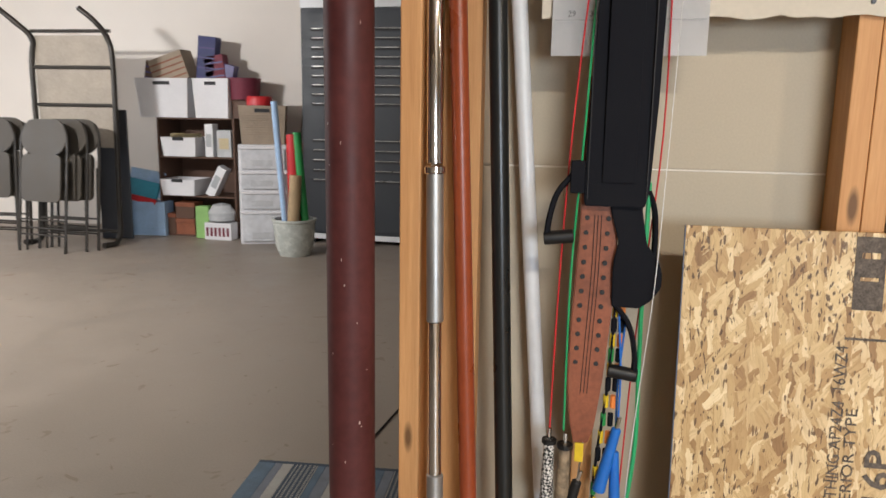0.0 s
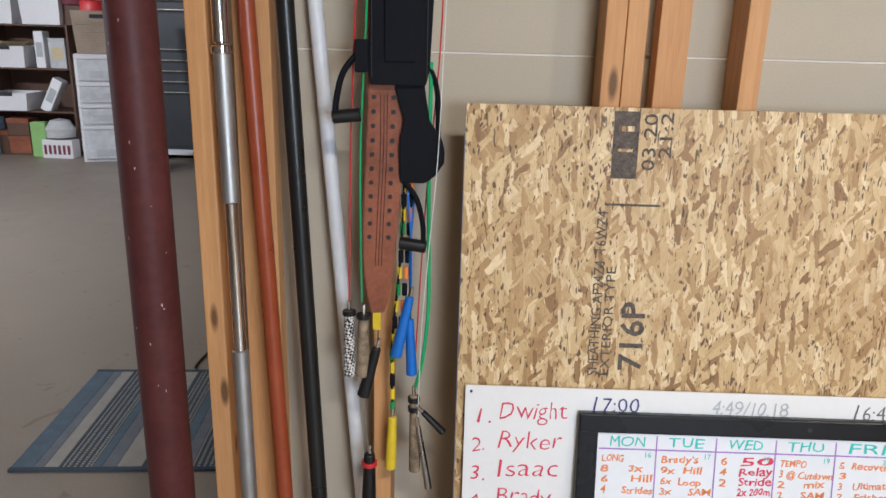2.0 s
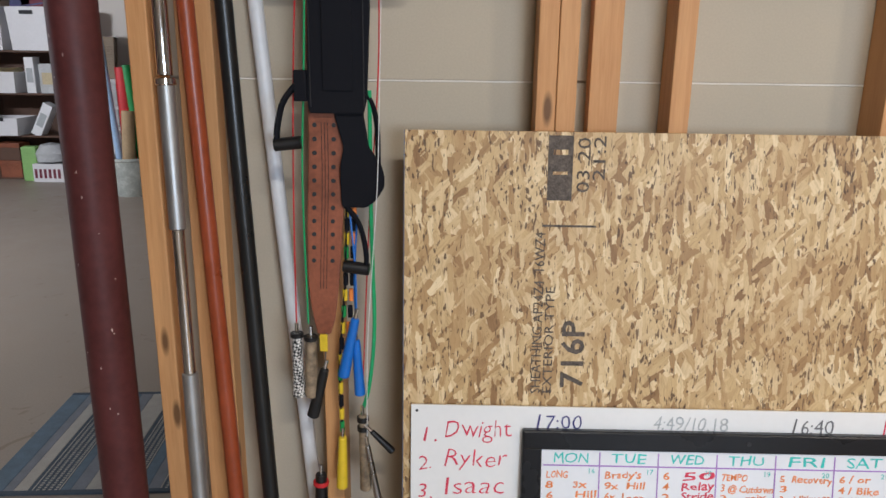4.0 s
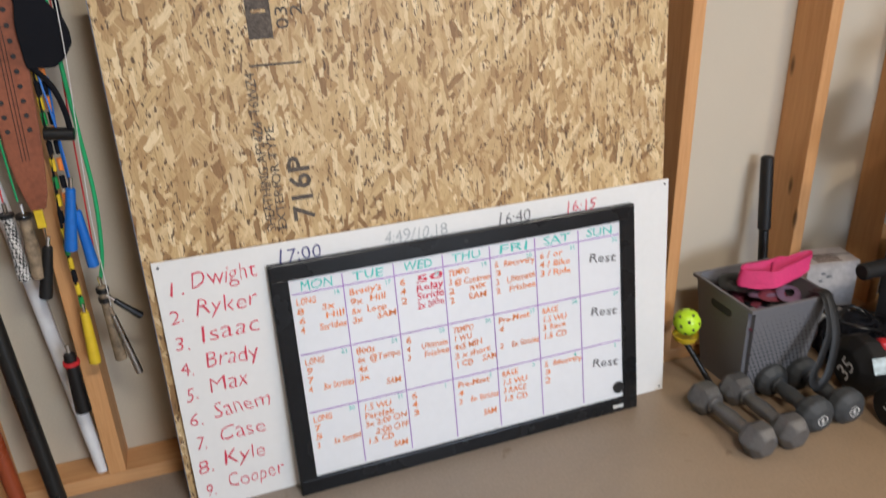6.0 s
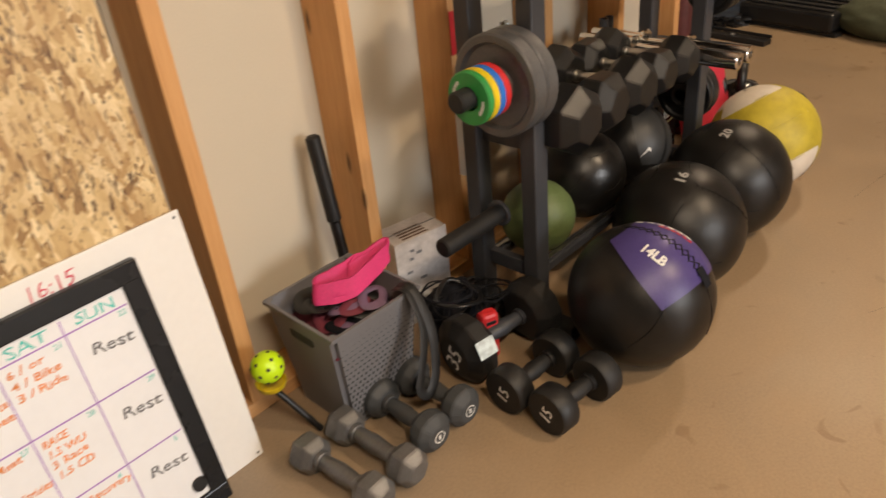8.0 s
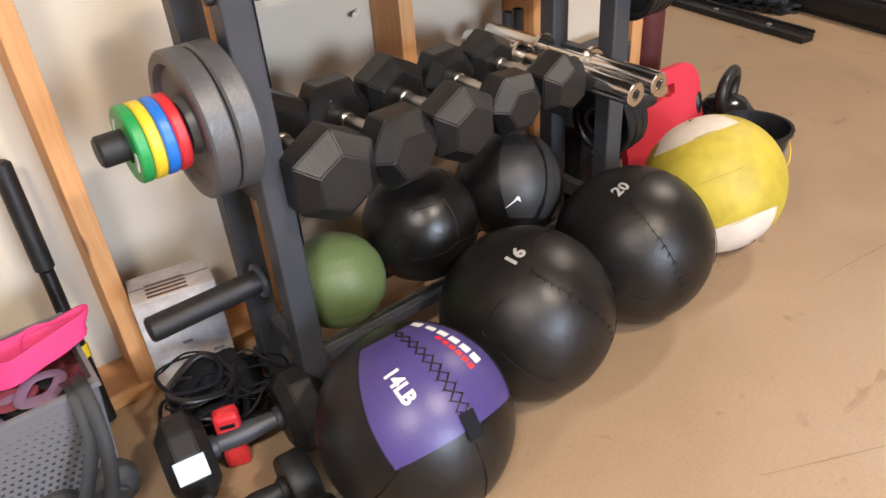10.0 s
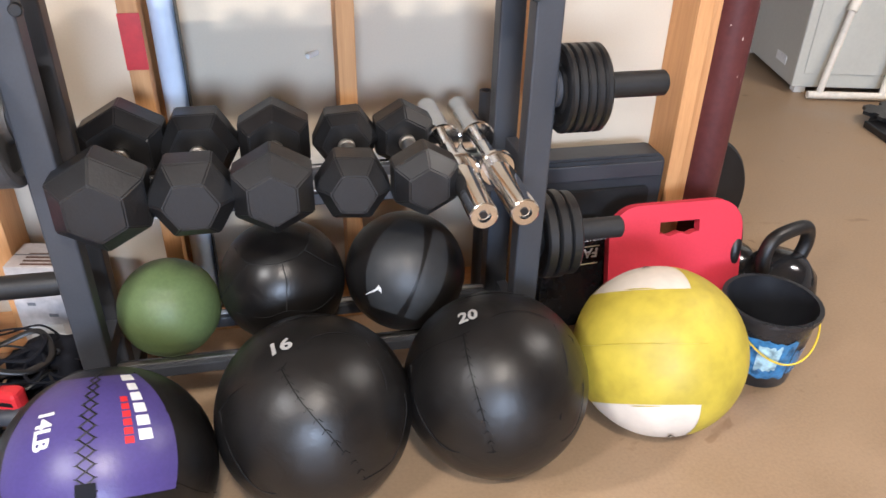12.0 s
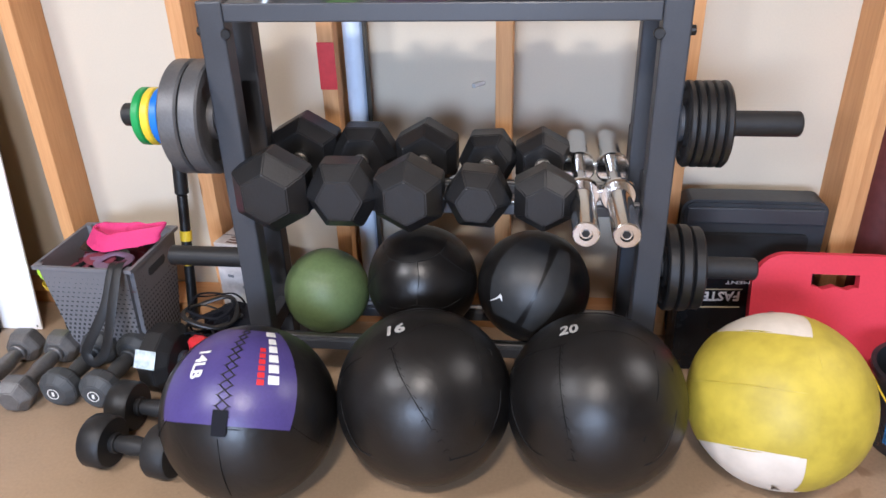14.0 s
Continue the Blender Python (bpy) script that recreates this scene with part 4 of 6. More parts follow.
LY, LZ = RY - 0.050, 0.685 - 0.003
weight_plate("iron_plate", "large grey hammered iron plate on a rack peg", 1.940, LY, LZ, 0.114, 0.038, IRON_M)
weight_plate("iron_plate", "large grey hammered iron plate on a rack peg", 1.981, LY, LZ, 0.114, 0.038, IRON_M)
for x, m, c in ((1.8465, GREENP_M, "green"), (1.8655, YELP_M, "yellow"), (1.8845, BLUEP_M, "blue"), (1.9035, REDP_M, "red")):
    t = weight_plate("fractional_plate", "small %s rubber change plate on a rack peg" % c, x, LY, LZ, 0.058, 0.018, m, False, "change plates")
    if c == "green":
        for k in range(10):
            a = k * 0.16 + (0.2 if k < 5 else 2.4)
            part("lettering_bar", box(-0.0100, -0.0091, 0.040 * math.cos(a) - 0.003, 0.040 * math.cos(a) + 0.003, 0.040 * math.sin(a) - 0.004, 0.040 * math.sin(a) + 0.004), PRINT_M, t)
for k in range(5):
    weight_plate("rubber_plate", "small black rubber coated plate on a rack peg", 2.904 + k * 0.0155, RY - 0.070, 0.686, 0.079, 0.0148, RUBBER_M, k in (0, 4), "black plates")
for k in range(3):
    weight_plate("rubber_plate", "black rubber coated plate on a low rack peg", 2.916 + k * 0.026, RY - 0.010, 0.352, 0.092 if k < 2 else 0.088, 0.024, RUBBER_M, True, "black plates")


def hex_dumbbell(label, m, r, head, span, mats=(RUBBER_M, DULLSTEEL_M), turn=0.0, sides=6, group="hex dumbbells", text="", thick=1.0):
    """A dumbbell along the local x axis, centred on its handle, with chamfered many-sided heads."""
    t = new("dumbbell")
    t.matrix_world = m
    tagged(t, label, "dumbbell", group)
    g = span / 2
    part("handle", lathe([(r0 * thick, h0) for r0, h0 in ((0.011, -g), (0.0125, -g * 0.8), (0.016, 0), (0.0125, g * 0.8), (0.011, g))], 14, pose(0, 0, 0, 0, 90, 0)), mats[1], t, smooth=True)
    for s in (-1, 1):
        if sides < 20:
            prof = [(0, 0), (r * 0.70, 0), (r, head * 0.26), (r, head * 0.72), (r * 0.60, head), (0, head)]
        else:
            prof = [(0, 0), (r * 0.92, 0), (r, head * 0.12), (r, head * 0.88), (r * 0.92, head), (0, head)]
        h = lathe(prof, sides, Matrix.Translation((s * g, 0, 0)) @ pose(0, 0, 0, 0, 90 * s, 0) @ pose(0, 0, 0, 0, 0, turn))
        if sides < 20:
            bmesh.ops.bevel(h, geom=h.edges[:], offset=0.0022, segments=2, affect="EDGES")
        hd = part("head", h, mats[0], t, smooth=sides >= 20)
        part("collar_ring", rod((s * (g - 0.012), 0, 0), (s * (g + 0.001), 0, 0), 0.0165 * thick, 14, 0.002), mats[1], t, smooth=True)
        if text and s < 0:
            mm = Matrix.Translation((-(g + head) - 0.0004, 0, 0)) @ pose(0, 0, 0, 90, 0, -90) @ pose(0, 0, 0, 0, 0, 70)
            lettering("weight_number", text, r * 0.75, PRINT_M, hd, mm @ Matrix.Translation((-r * 0.4, -r * 0.28, 0)))
    return t


random.seed(4)
for x, r, hd, z in ((2.118, 0.086, 0.112, 0.556), (2.256, 0.076, 0.104, 0.552), (2.392, 0.077, 0.108, 0.553), (2.527, 0.066, 0.098, 0.549), (2.648, 0.066, 0.098, 0.549)):
    hex_dumbbell("black rubber hex dumbbell resting across the rack rails", pose(x, -0.375, z, 0, 0, 90 + random.uniform(-2, 2)), r, hd, 0.116, turn=random.choice((0, 12, 26, 30)), group="hex dumbbells on the rack")


def dumbbell_handle(x, z):
    t = new("loadable_handle")
    t.matrix_world = pose(x, -0.375, z, 0, 0, 90)
    tagged(t, "short chrome loadable dumbbell bar lying across rails", "dumbbell bar", "chrome bars")
    part("grip", rod((-0.075, 0, 0), (0.075, 0, 0), 0.0145, 18), CHROME_M, t, smooth=True)
    for s in (-1, 1):
        sl = part("sleeve", lathe([(0.0, 0), (0.0245, 0), (0.0245, 0.172), (0.0225, 0.174), (0.012, 0.174), (0.010, 0.168), (0.0, 0.168)], 24, Matrix.Translation((s * 0.078, 0, 0)) @ pose(0, 0, 0, 0, 90 * s, 0)), CHROME_M, t, smooth=True)
        part("collar", rod((s * 0.066, 0, 0), (s * 0.080, 0, 0), 0.0355, 24, 0.003), CHROME_M, t, smooth=True)
        part("end_bolt", rod((s * 0.245, 0, 0), (s * 0.2495, 0, 0), 0.0075, 6, 0.001), RUBBER_M, sl)


dumbbell_handle(2.723, 0.5420)
dumbbell_handle(2.793, 0.5420)
for x in (2.858, 2.890):
    t = thing("steel_tube", "dark open-ended steel tube standing behind the rack", "tube", (x, -0.118, 0.0), group="standing tubes")
    part("wall", lathe([(0.011, 0), (0.0145, 0), (0.0145, 0.575), (0.011, 0.575), (0.011, 0.02)], 20), STEEL_M, t, smooth=True)
# white pipe; blue reflected from the sky is painted into its colour
t = thing("standing_pipe", "white plastic pipe with sky tint painted in, between the studs", "pipe", (2.196, -0.062, 0.0385))
part("pipe", lathe([(0.020, 0), (0.025, 0), (0.025, 1.5), (0.020, 1.5), (0.020, 0.02)], 24), surface("sky_tinted_pvc", (0.56, 0.66, 0.82), 0.35, vary=0.06), t, smooth=True)
part("strap", box(0.0262, 0.0285, -0.018, 0.018, 0.0, 1.45), RUBBER_M, t)
t = thing("slotted_bracket", "white slotted steel bracket hung on a stud", "bracket", (2.114, -0.1255, 0.325))
part("flange", box(0, 0.022, -0.003, 0.0, 0, 0.19, 0.0008), PVC_M, t)
part("flange", box(0.0, 0.003, -0.028, -0.003, 0, 0.19, 0.0008), PVC_M, t)
for k in range(5):
    part("slot", box(0.008, 0.013, -0.0036, -0.0029, 0.02 + k * 0.036, 0.032 + k * 0.036), HOLE_M, t)
tp = tagged(part("red_tape", box(2.1225, 2.1635, -0.1246, -0.1232, 0.655, 0.765, 0.0003), REDP_M), "red tape wrapped on a pine stud", "tape")


# ---- balls ----
def ball(name, label, at, r, mat, turn=(0, 0, 0), group="medicine balls", grooves=()):
    """A ball standing at the point under it, with seams as rings laid into the skin."""
    t = thing(name, label, "ball", at, group=group)
    bm = bmesh.new()
    bmesh.ops.create_uvsphere(bm, u_segments=64, v_segments=40, radius=r)
    for v in bm.verts:
        n = v.co.normalized()
        for ax, off, w in grooves:
            s = abs(n.dot(ax) - off)
            if s < w:
                v.co -= n * 0.0022 * (1 - s / w)
        v.co += n * 0.0006 * noise.noise(n * 2.3 + Vector(at))
        if v.co.z < -r * 0.965:
            v.co.z = -r * 0.965
    moved(bm, Matrix.Translation((0, 0, r * 0.965)))
    skin = part("skin", bm, mat, t, smooth=True)
    return t, skin


def on_ball(r, lon, lat, lift=0.0008):
    """The pose on a ball's skin, its z axis outward and y axis up."""
    a, b = radians(lon), radians(lat)
    n = Vector((math.cos(b) * math.cos(a), math.cos(b) * math.sin(a), math.sin(b)))
    up = Vector((-math.sin(b) * math.cos(a), -math.sin(b) * math.sin(a), math.cos(b)))
    right = up.cross(n)
    m = Matrix((right, up, n)).transposed().to_4x4()
    return Matrix.Translation(Vector((0, 0, r * 0.965)) + n * (r + lift)) @ m


def facing(at, r, eye, roll=0.0):
    """A ball's own frame whose longitude -90, latitude 0 points at eye, leaning clockwise by roll."""
    n = (Vector(eye) - Vector((at[0], at[1], at[2] + r * 0.965))).normalized()
    right = (-n).cross(Vector((0, 0, 1))).normalized()
    up = right.cross(-n).normalized()
    c, s = math.cos(radians(roll)), math.sin(radians(roll))
    return Matrix((right * c - up * s, -n, up * c + right * s)).transposed()


def ball_text(t, body, size, r, lon, lat, spin, mat=None, width=0.0, tilt=None):
    o = lettering("weight_number", body, size, mat or PRINT_M, t, Matrix(), width, 0.0012, "CENTER")
    o.data.transform(pose(0, 0, 0, 0, 0, spin))
    c = Vector((0, 0, r * 0.965))
    m = on_ball(r, lon, lat)
    if tilt is not None:
        m = Matrix.Translation(c) @ tilt.to_4x4() @ Matrix.Translation(-c) @ m
    for v in o.data.vertices:
        p = m @ v.co
        v.co = c + (p - c).normalized() * (r + 0.0034 + max(0, v.co.z))


def stitch_line(t, r, path, mat, name="seam", w=0.0011, lift=0.0012, tilt=None):
    c = Vector((0, 0, r * 0.965))
    pts = []
    for lon, lat in path:
        a, b = radians(lon), radians(lat)
        d = Vector((math.cos(b) * math.cos(a), math.cos(b) * math.sin(a), math.sin(b)))
        pts.append(c + (tilt @ d if tilt is not None else d) * (r + lift))
    part(name, sweep(pts, w, 6, 0.6), mat, t, smooth=True)


def patch(t, name, r, lon0, lon1, lat0, lat1, mat, tilt=None, lift=0.0016, n=18, bulge=0.0):
    """A panel that follows the ball between two longitudes and latitudes of a tilted grid."""
    bm = bmesh.new()
    c = Vector((0, 0, r * 0.965))
    rows = []
    for i in range(n + 1):
        row = []
        for j in range(n + 1):
            u, v = i / n, j / n
            lon = lon0 + (lon1 - lon0) * u
            lat = lat0 + (lat1 - lat0) * v
            lon = (lon0 + lon1) / 2 + (lon - (lon0 + lon1) / 2) * (1 + bulge * (1 - (2 * v - 1) ** 2))
            a, b = radians(lon), radians(lat)
            d = Vector((math.cos(b) * math.cos(a), math.cos(b) * math.sin(a), math.sin(b)))
            if tilt is not None:
                d = tilt @ d
            p = c + d * (r + lift)
            p.z = max(p.z, 0.002)
            row.append(bm.verts.new(p))
        rows.append(row)
    for a, b in zip(rows, rows[1:]):
        for k in range(n):
            bm.faces.new((a[k], a[k + 1], b[k + 1], b[k]))
    bmesh.ops.recalc_face_normals(bm, faces=bm.faces[:])
    if sum(f.normal.dot(f.calc_center_median() - c) for f in bm.faces) < 0:
        bmesh.ops.reverse_faces(bm, faces=bm.faces[:])
    return part(name, bm, mat, t, smooth=True)


R = 0.1765
FRONT = (2.63, -1.80, 1.13)
def lonlat(T, n):
    """The longitude and latitude in a ball's own frame of a direction in the room."""
    d = T.transposed() @ Vector(n).normalized()
    return math.degrees(math.atan2(d.y, d.x)), math.degrees(math.asin(d.z))


for body, at, num, line in (("16", (2.424, -0.630, 0), ((-0.048, -0.034, 0.176), 14), ((-112, 30), (-104, 12), (-90, -14), (-71, -42))), ("20", (2.765, -0.617, 0), ((-0.065, -0.016, 0.176), 20), ((-118, 31), (-113, 13), (-107, -12), (-102, -38)))):
    t, s = ball("wall_ball", "large black leatherette wall ball marked %s on the floor" % body, at, R, HIDE_M)
    T = facing(at, R, FRONT)
    ball_text(t, body, 0.036, R, *lonlat(T, num[0]), num[1], GREYPRINT_M, 0.036, T)
    a0, a3 = line[0], line[-1]
    stitch_line(t, R, line, BALLSEAM_M, tilt=T)
    for path in ([a0, (-142, 24), (-160, 14)], [a0, (-90, 46), (-58, 44), (-34, 26)], [(-160, 14), (-152, -12), (-138, -36), a3], [(-34, 26), (-36, -6), (-46, -34), a3], [(-140, 66), (-90, 72), (-40, 66)], [(-48, 36), (-52, 10), (-58, -20)]):
        stitch_line(t, R, path, BALLSEAM_M, tilt=T)
    for k in range(12):
        q = k / 12 * 2.99
        i, f = int(q), q - int(q)
        lo, la = (line[i][j] * (1 - f) + line[i + 1][j] * f for j in (0, 1))
        stitch_line(t, R, [(lo - 2.4, la - 1), (lo, la + 1), (lo + 2.4, la - 1)], BALLSEAM_M, "stitch", 0.0008, 0.0012, tilt=T)

R = 0.172
at = (2.086, -0.707, 0)
t, s = ball("wall_ball", "black wall ball with a laced purple panel marked 14LB", at, R, HIDE_M)
T = facing(at, R, FRONT, 18)
patch(t, "purple_panel", R, -152, -65, -9, 62, PURPLE_M, T, bulge=0.06, n=24)
ball_text(t, "14LB", 0.034, R, -135, 27, -80, None, 0.060, T)
for k in range(11):
    la = -4 + k * 6.2
    for a, b in ((-111, -103), (-103, -111)):
        stitch_line(t, R, [(a, la), ((a + b) / 2, la + 3.1), (b, la + 6.2)], RUBBER_M, "lace", 0.0018, 0.0024, T)
for k in range(12):
    for a in (-111.6, -102.4):
        stitch_line(t, R, [(a - 0.6, -4 + k * 6.2), (a + 0.6, -4 + k * 6.2)], RUBBER_M, "eyelet", 0.0012, 0.0022, T)
patch(t, "pull_tab", R, -111.5, -102.5, -15, 0, BELT_M, T, 0.0055, 6)
for k in range(5):
    patch(t, "logo_bar", R, -82, -75, 17 + k * 7.4, 22.6 + k * 7.4, PRINT_M, T, 0.0021, 5)
for k in range(6):
    patch(t, "logo_bar", R, -89, -84.5, 16 + k * 4.6, 19.6 + k * 4.6, REDP_M, T, 0.0021, 4)
patch(t, "logo_disc", R, -84, -73, 55, 61, PRINT_M, T, 0.0021, 6)
for path in ([(-155, -9), (-106, -11), (-64, -9)], [(-153, -9), (-155, 30), (-153, 62)], [(-65, -9), (-63, 30), (-65, 64)], [(-65, -6), (-46, -14), (-20, -18)], [(-108, -17), (-105, -40), (-100, -60)], [(-148, -8), (-168, -18), (-192, -22)]):
    stitch_line(t, R, path, BALLSEAM_M, tilt=T)

RYW = 0.173
at = (3.122, -0.579, 0)
t, s = ball("wall_ball", "worn yellow and white vinyl wall ball on the floor", at, RYW, BALLWHITE_M)
T = facing(at, RYW, (2.51, -1.63, 1.10), -13)
patch(t, "yellow_panel", RYW, -168, -61, -35, 3.47, YELLOW_M, T, 0.0016, 24, 0.03)
patch(t, "yellow_panel", RYW, -168, -61, 3.53, 41, YELLOW_M, T, 0.0016, 24, 0.03)
patch(t, "yellow_panel", RYW, -46, 0, -70, 75, YELLOW_M, T, 0.0009, 24, 0.95)
patch(t, "yellow_panel", RYW, -258, -169, -50, 56, YELLOW_M, T, 0.0010, 24)
for path in ([(-168, 3.5), (-130, 4), (-95, 4), (-62, 3.5)], [(-62, 41), (-60, 20), (-60, -10), (-62, -35)], [(-168, 41), (-110, 42.5), (-62, 41)], [(-168, -35), (-110, -36.5), (-62, -35)], [(-168, 41), (-170, 0), (-168, -35)]):
    stitch_line(t, RYW, path, YELLOW_M, "seam", 0.0017, 0.0010, T)
for lon, lat in ((-106, 69), (-78, -70)):
    ball_text(t, "A", 0.018, RYW, lon, lat, 20, RUBBER_M, 0.0, T)

t, s = ball("medicine_ball", "olive green rubber medicine ball on the rack's low rails", (2.158, -0.357, 0.169 + 0.004), 0.099, GREEN_M, group="balls on the rack", grooves=((Vector((0.1, 0.25, 1)).normalized(), 0.55, 0.05), (Vector((0.1, 0.25, 1)).normalized(), -0.55, 0.05)))
t.location.z = 0.1475
t, s = ball("medicine_ball", "black stitched leather medicine ball on the rack's low rails", (2.383, -0.345, 0.0), 0.126, HIDE_M, group="balls on the rack")
t.location.z = 0.152
T = facing((2.383, -0.345, 0.152), 0.126, FRONT)
for path in ([(-150, 40), (-125, 22), (-95, 18), (-70, 26), (-50, 44)], [(-95, 18), (-94, 0), (-98, -25)], [(-125, 22), (-150, 5), (-175, -5)], [(-70, 26), (-50, 10), (-25, 2)], [(-150, -20), (-120, -28), (-98, -25), (-70, -30), (-45, -20)]):
    stitch_line(t, 0.126, path, RUBBER2_M, "seam", 0.0016, 0.001, T)
t, s = ball("medicine_ball", "black and charcoal rubber medicine ball with white swoosh mark", (2.636, -0.352, 0.0), 0.1255, HIDE_M, group="balls on the rack")
t.location.z = 0.152
T = facing((2.636, -0.352, 0.152), 0.1255, FRONT)
for roll, a, b in ((22, -128, -92), (24, -80, -62)):
    patch(t, "charcoal_panel", 0.1255, a, b, -45, 50, surface("charcoal_rubber", (0.024, 0.025, 0.026), 0.5), facing((2.636, -0.352, 0.152), 0.1255, FRONT, roll), 0.001, 14, 0.35)
sw = bmesh.new()
SW = [(-0.020, -0.006), (-0.008, -0.001), (0.006, 0.004), (0.017, 0.012), (0.021, 0.006), (0.019, -0.006), (0.014, 0.003), (0.006, 0.000)]
m = on_ball(0.1255, -130, -14, 0.0022)
c0 = Vector((0, 0, 0.1255 * 0.965))
m = Matrix.Translation(c0) @ T.to_4x4() @ Matrix.Translation(-c0) @ m
sw.faces.new([sw.verts.new(m @ Vector((x, y, 0.0005))) for x, y in SW])
bmesh.ops.triangulate(sw, faces=sw.faces[:])
part("white_mark", sw, PRINT_M, t)


# ---- the floor by the basket ----
bk = thing("storage_basket", "grey perforated plastic basket full of exercise bands", "basket", (1.560, -0.248, 0), -1)
bx, by, bh, tp = 0.125, 0.120, 0.285, 0.80
def basket_shell():
    bm = bmesh.new()
    def ring(k, z, off):
        return [bm.verts.new((sx * (bx * k - off), sy * (by * k - off), z)) for sx, sy in ((-1, -1), (1, -1), (1, 1), (-1, 1))]
    rings = [ring(tp, 0.0, 0), ring(1.0, bh - 0.012, 0), ring(1.03, bh - 0.010, 0), ring(1.03, bh, 0), ring(1.0, bh, 0.004), ring(tp, 0.006, 0.004)]
    for a, b in zip(rings, rings[1:]):
        for k in range(4):
            bm.faces.new((a[k], a[(k + 1) % 4], b[(k + 1) % 4], b[k]))
    bm.faces.new(rings[0][::-1])
    bm.faces.new(rings[-1])
    bmesh.ops.recalc_face_normals(bm, faces=bm.faces[:])
    vert = [e for e in bm.edges if abs(e.verts[0].co.z - e.verts[1].co.z) > 0.1]
    bmesh.ops.bevel(bm, geom=vert, offset=0.012, segments=4, affect="EDGES")
    return bm
part("shell", basket_shell(), BASKET_M, bk, smooth=True)
holes = bmesh.new()
def hole(c, u, v, s):
    holes.faces.new([holes.verts.new(c + u * a * s + v * b * s * 1.3) for a, b in ((-1, -0.6), (0.4, -1), (1, 0.6), (-0.4, 1))])
for i in range(17):
    for j in range(18):
        z = 0.012 + j * 0.0144
        k = tp + (1 - tp) * z / bh
        u = -0.94 + i * 1.88 / 16 + (0.058 if j % 2 else 0)
        if abs(u) < 0.93:
            hole(Vector((u * bx * k, -by * k - 0.0006, z)), Vector((1, 0, 0)), Vector((0, 0, 1)), 0.0040)
            if not (j > 12 and abs(u) < 0.5):
                hole(Vector((bx * k + 0.0006, u * by * k, z)), Vector((0, 1, 0)), Vector((0, 0, 1)), 0.0040)
tagged(part("perforated_face", holes, HOLE_M, bk), kind="stuff")
for sx in (-1, 1):
    k = tp + (1 - tp) * 0.235 / bh
    part("handle_slot", moved(sheet(rounded(0.085, 0.026, 0.0125), -0.001, 0.001), Matrix.Translation((sx * (bx * k + 0.0008), 0, 0.235)) @ pose(0, 0, 0, 0, 0, 90)), HOLE_M, bk)
PURP_M = surface("mauve_band", (0.16, 0.10, 0.17), 0.6)
WINE_M = surface("wine_fabric", (0.16, 0.025, 0.045), 0.7)
random.seed(21)
for k in range(13):
    mt = (RUBBER_M, WINE_M, PURP_M, RUBBER2_M, BELT_M)[k % 5]
    cx, cy = random.uniform(-0.06, 0.06), random.uniform(-0.08, 0.07)
    a = random.uniform(0, 6.28)
    u = Vector((math.cos(a), math.sin(a), 0)) * random.uniform(0.025, 0.042)
    w = Vector((-math.sin(a), math.cos(a), random.uniform(-0.2, 0.5))) * random.uniform(0.015, 0.03)
    c = Vector((cx, cy, random.uniform(0.225, 0.282)))
    t = thing("resistance_band", "coiled %s exercise band lying in the basket" % ("dark red" if mt is WINE_M else "mauve" if mt is PURP_M else "black"), "exercise band", bk.matrix_world @ c, -1, group="bands in the basket")
    part("loop", sweep([u, w, -u, -w], 0.010 + 0.008 * random.random(), 8, 0.25, True), mt, t, smooth=True)
# added filler surface under the loops, standing for more bands
t = thing("band_filler", "dark crumpled filler standing for the lower bands in the basket", "exercise band", (1.560, -0.248, 0.006), -1)
hp = bmesh.new()
bmesh.ops.create_grid(hp, x_segments=22, y_segments=22, size=1)
for v in hp.verts:
    ex = max(abs(v.co.x), abs(v.co.y))
    p = Vector((v.co.x, v.co.y, 0))
    v.co = Vector((p.x * bx * 0.93, p.y * by * 0.94, 0.215 + 0.03 * noise.noise(p * 4) + 0.012 * noise.noise(p * 11)))
part("sheet", hp, WINE_M, t, smooth=True)
pk = thing("fabric_band", "folded hot pink fabric hip band lying on the basket", "exercise band", (1.598, -0.238, 0.282), -22)
def strap(pts, wd, lean):
    """A wide soft strap that follows closed points, standing on its edge and leaning back."""
    bm = bmesh.new()
    n, rows = len(pts), []
    for i in range(n):
        p0, p1, p2, p3 = (Vector(pts[(i + k) % n]) for k in (-1, 0, 1, 2))
        for f in range(6):
            s = f / 6
            p = 0.5 * (2 * p1 + (p2 - p0) * s + (2 * p0 - 5 * p1 + 4 * p2 - p3) * s * s + (3 * p1 - p0 - 3 * p2 + p3) * s ** 3)
            row = []
            for q in (0, 0.2, 0.4, 0.6, 0.8, 1):
                e = 0.006 * noise.noise(Vector((p.x * 22, p.y * 22, q * 3)))
                row.append(bm.verts.new((p.x + e + 0.012 * q, p.y + lean * wd * q + e, p.z + wd * q * (1 - lean * 0.4) + e)))
            rows.append(row)
    for a, b in zip(rows, rows[1:] + rows[:1]):
        for k in range(5):
            bm.faces.new((a[k], a[k + 1], b[k + 1], b[k]))
    bmesh.ops.recalc_face_normals(bm, faces=bm.faces[:])
    bmesh.ops.solidify(bm, geom=bm.faces[:], thickness=0.007)
    return bm


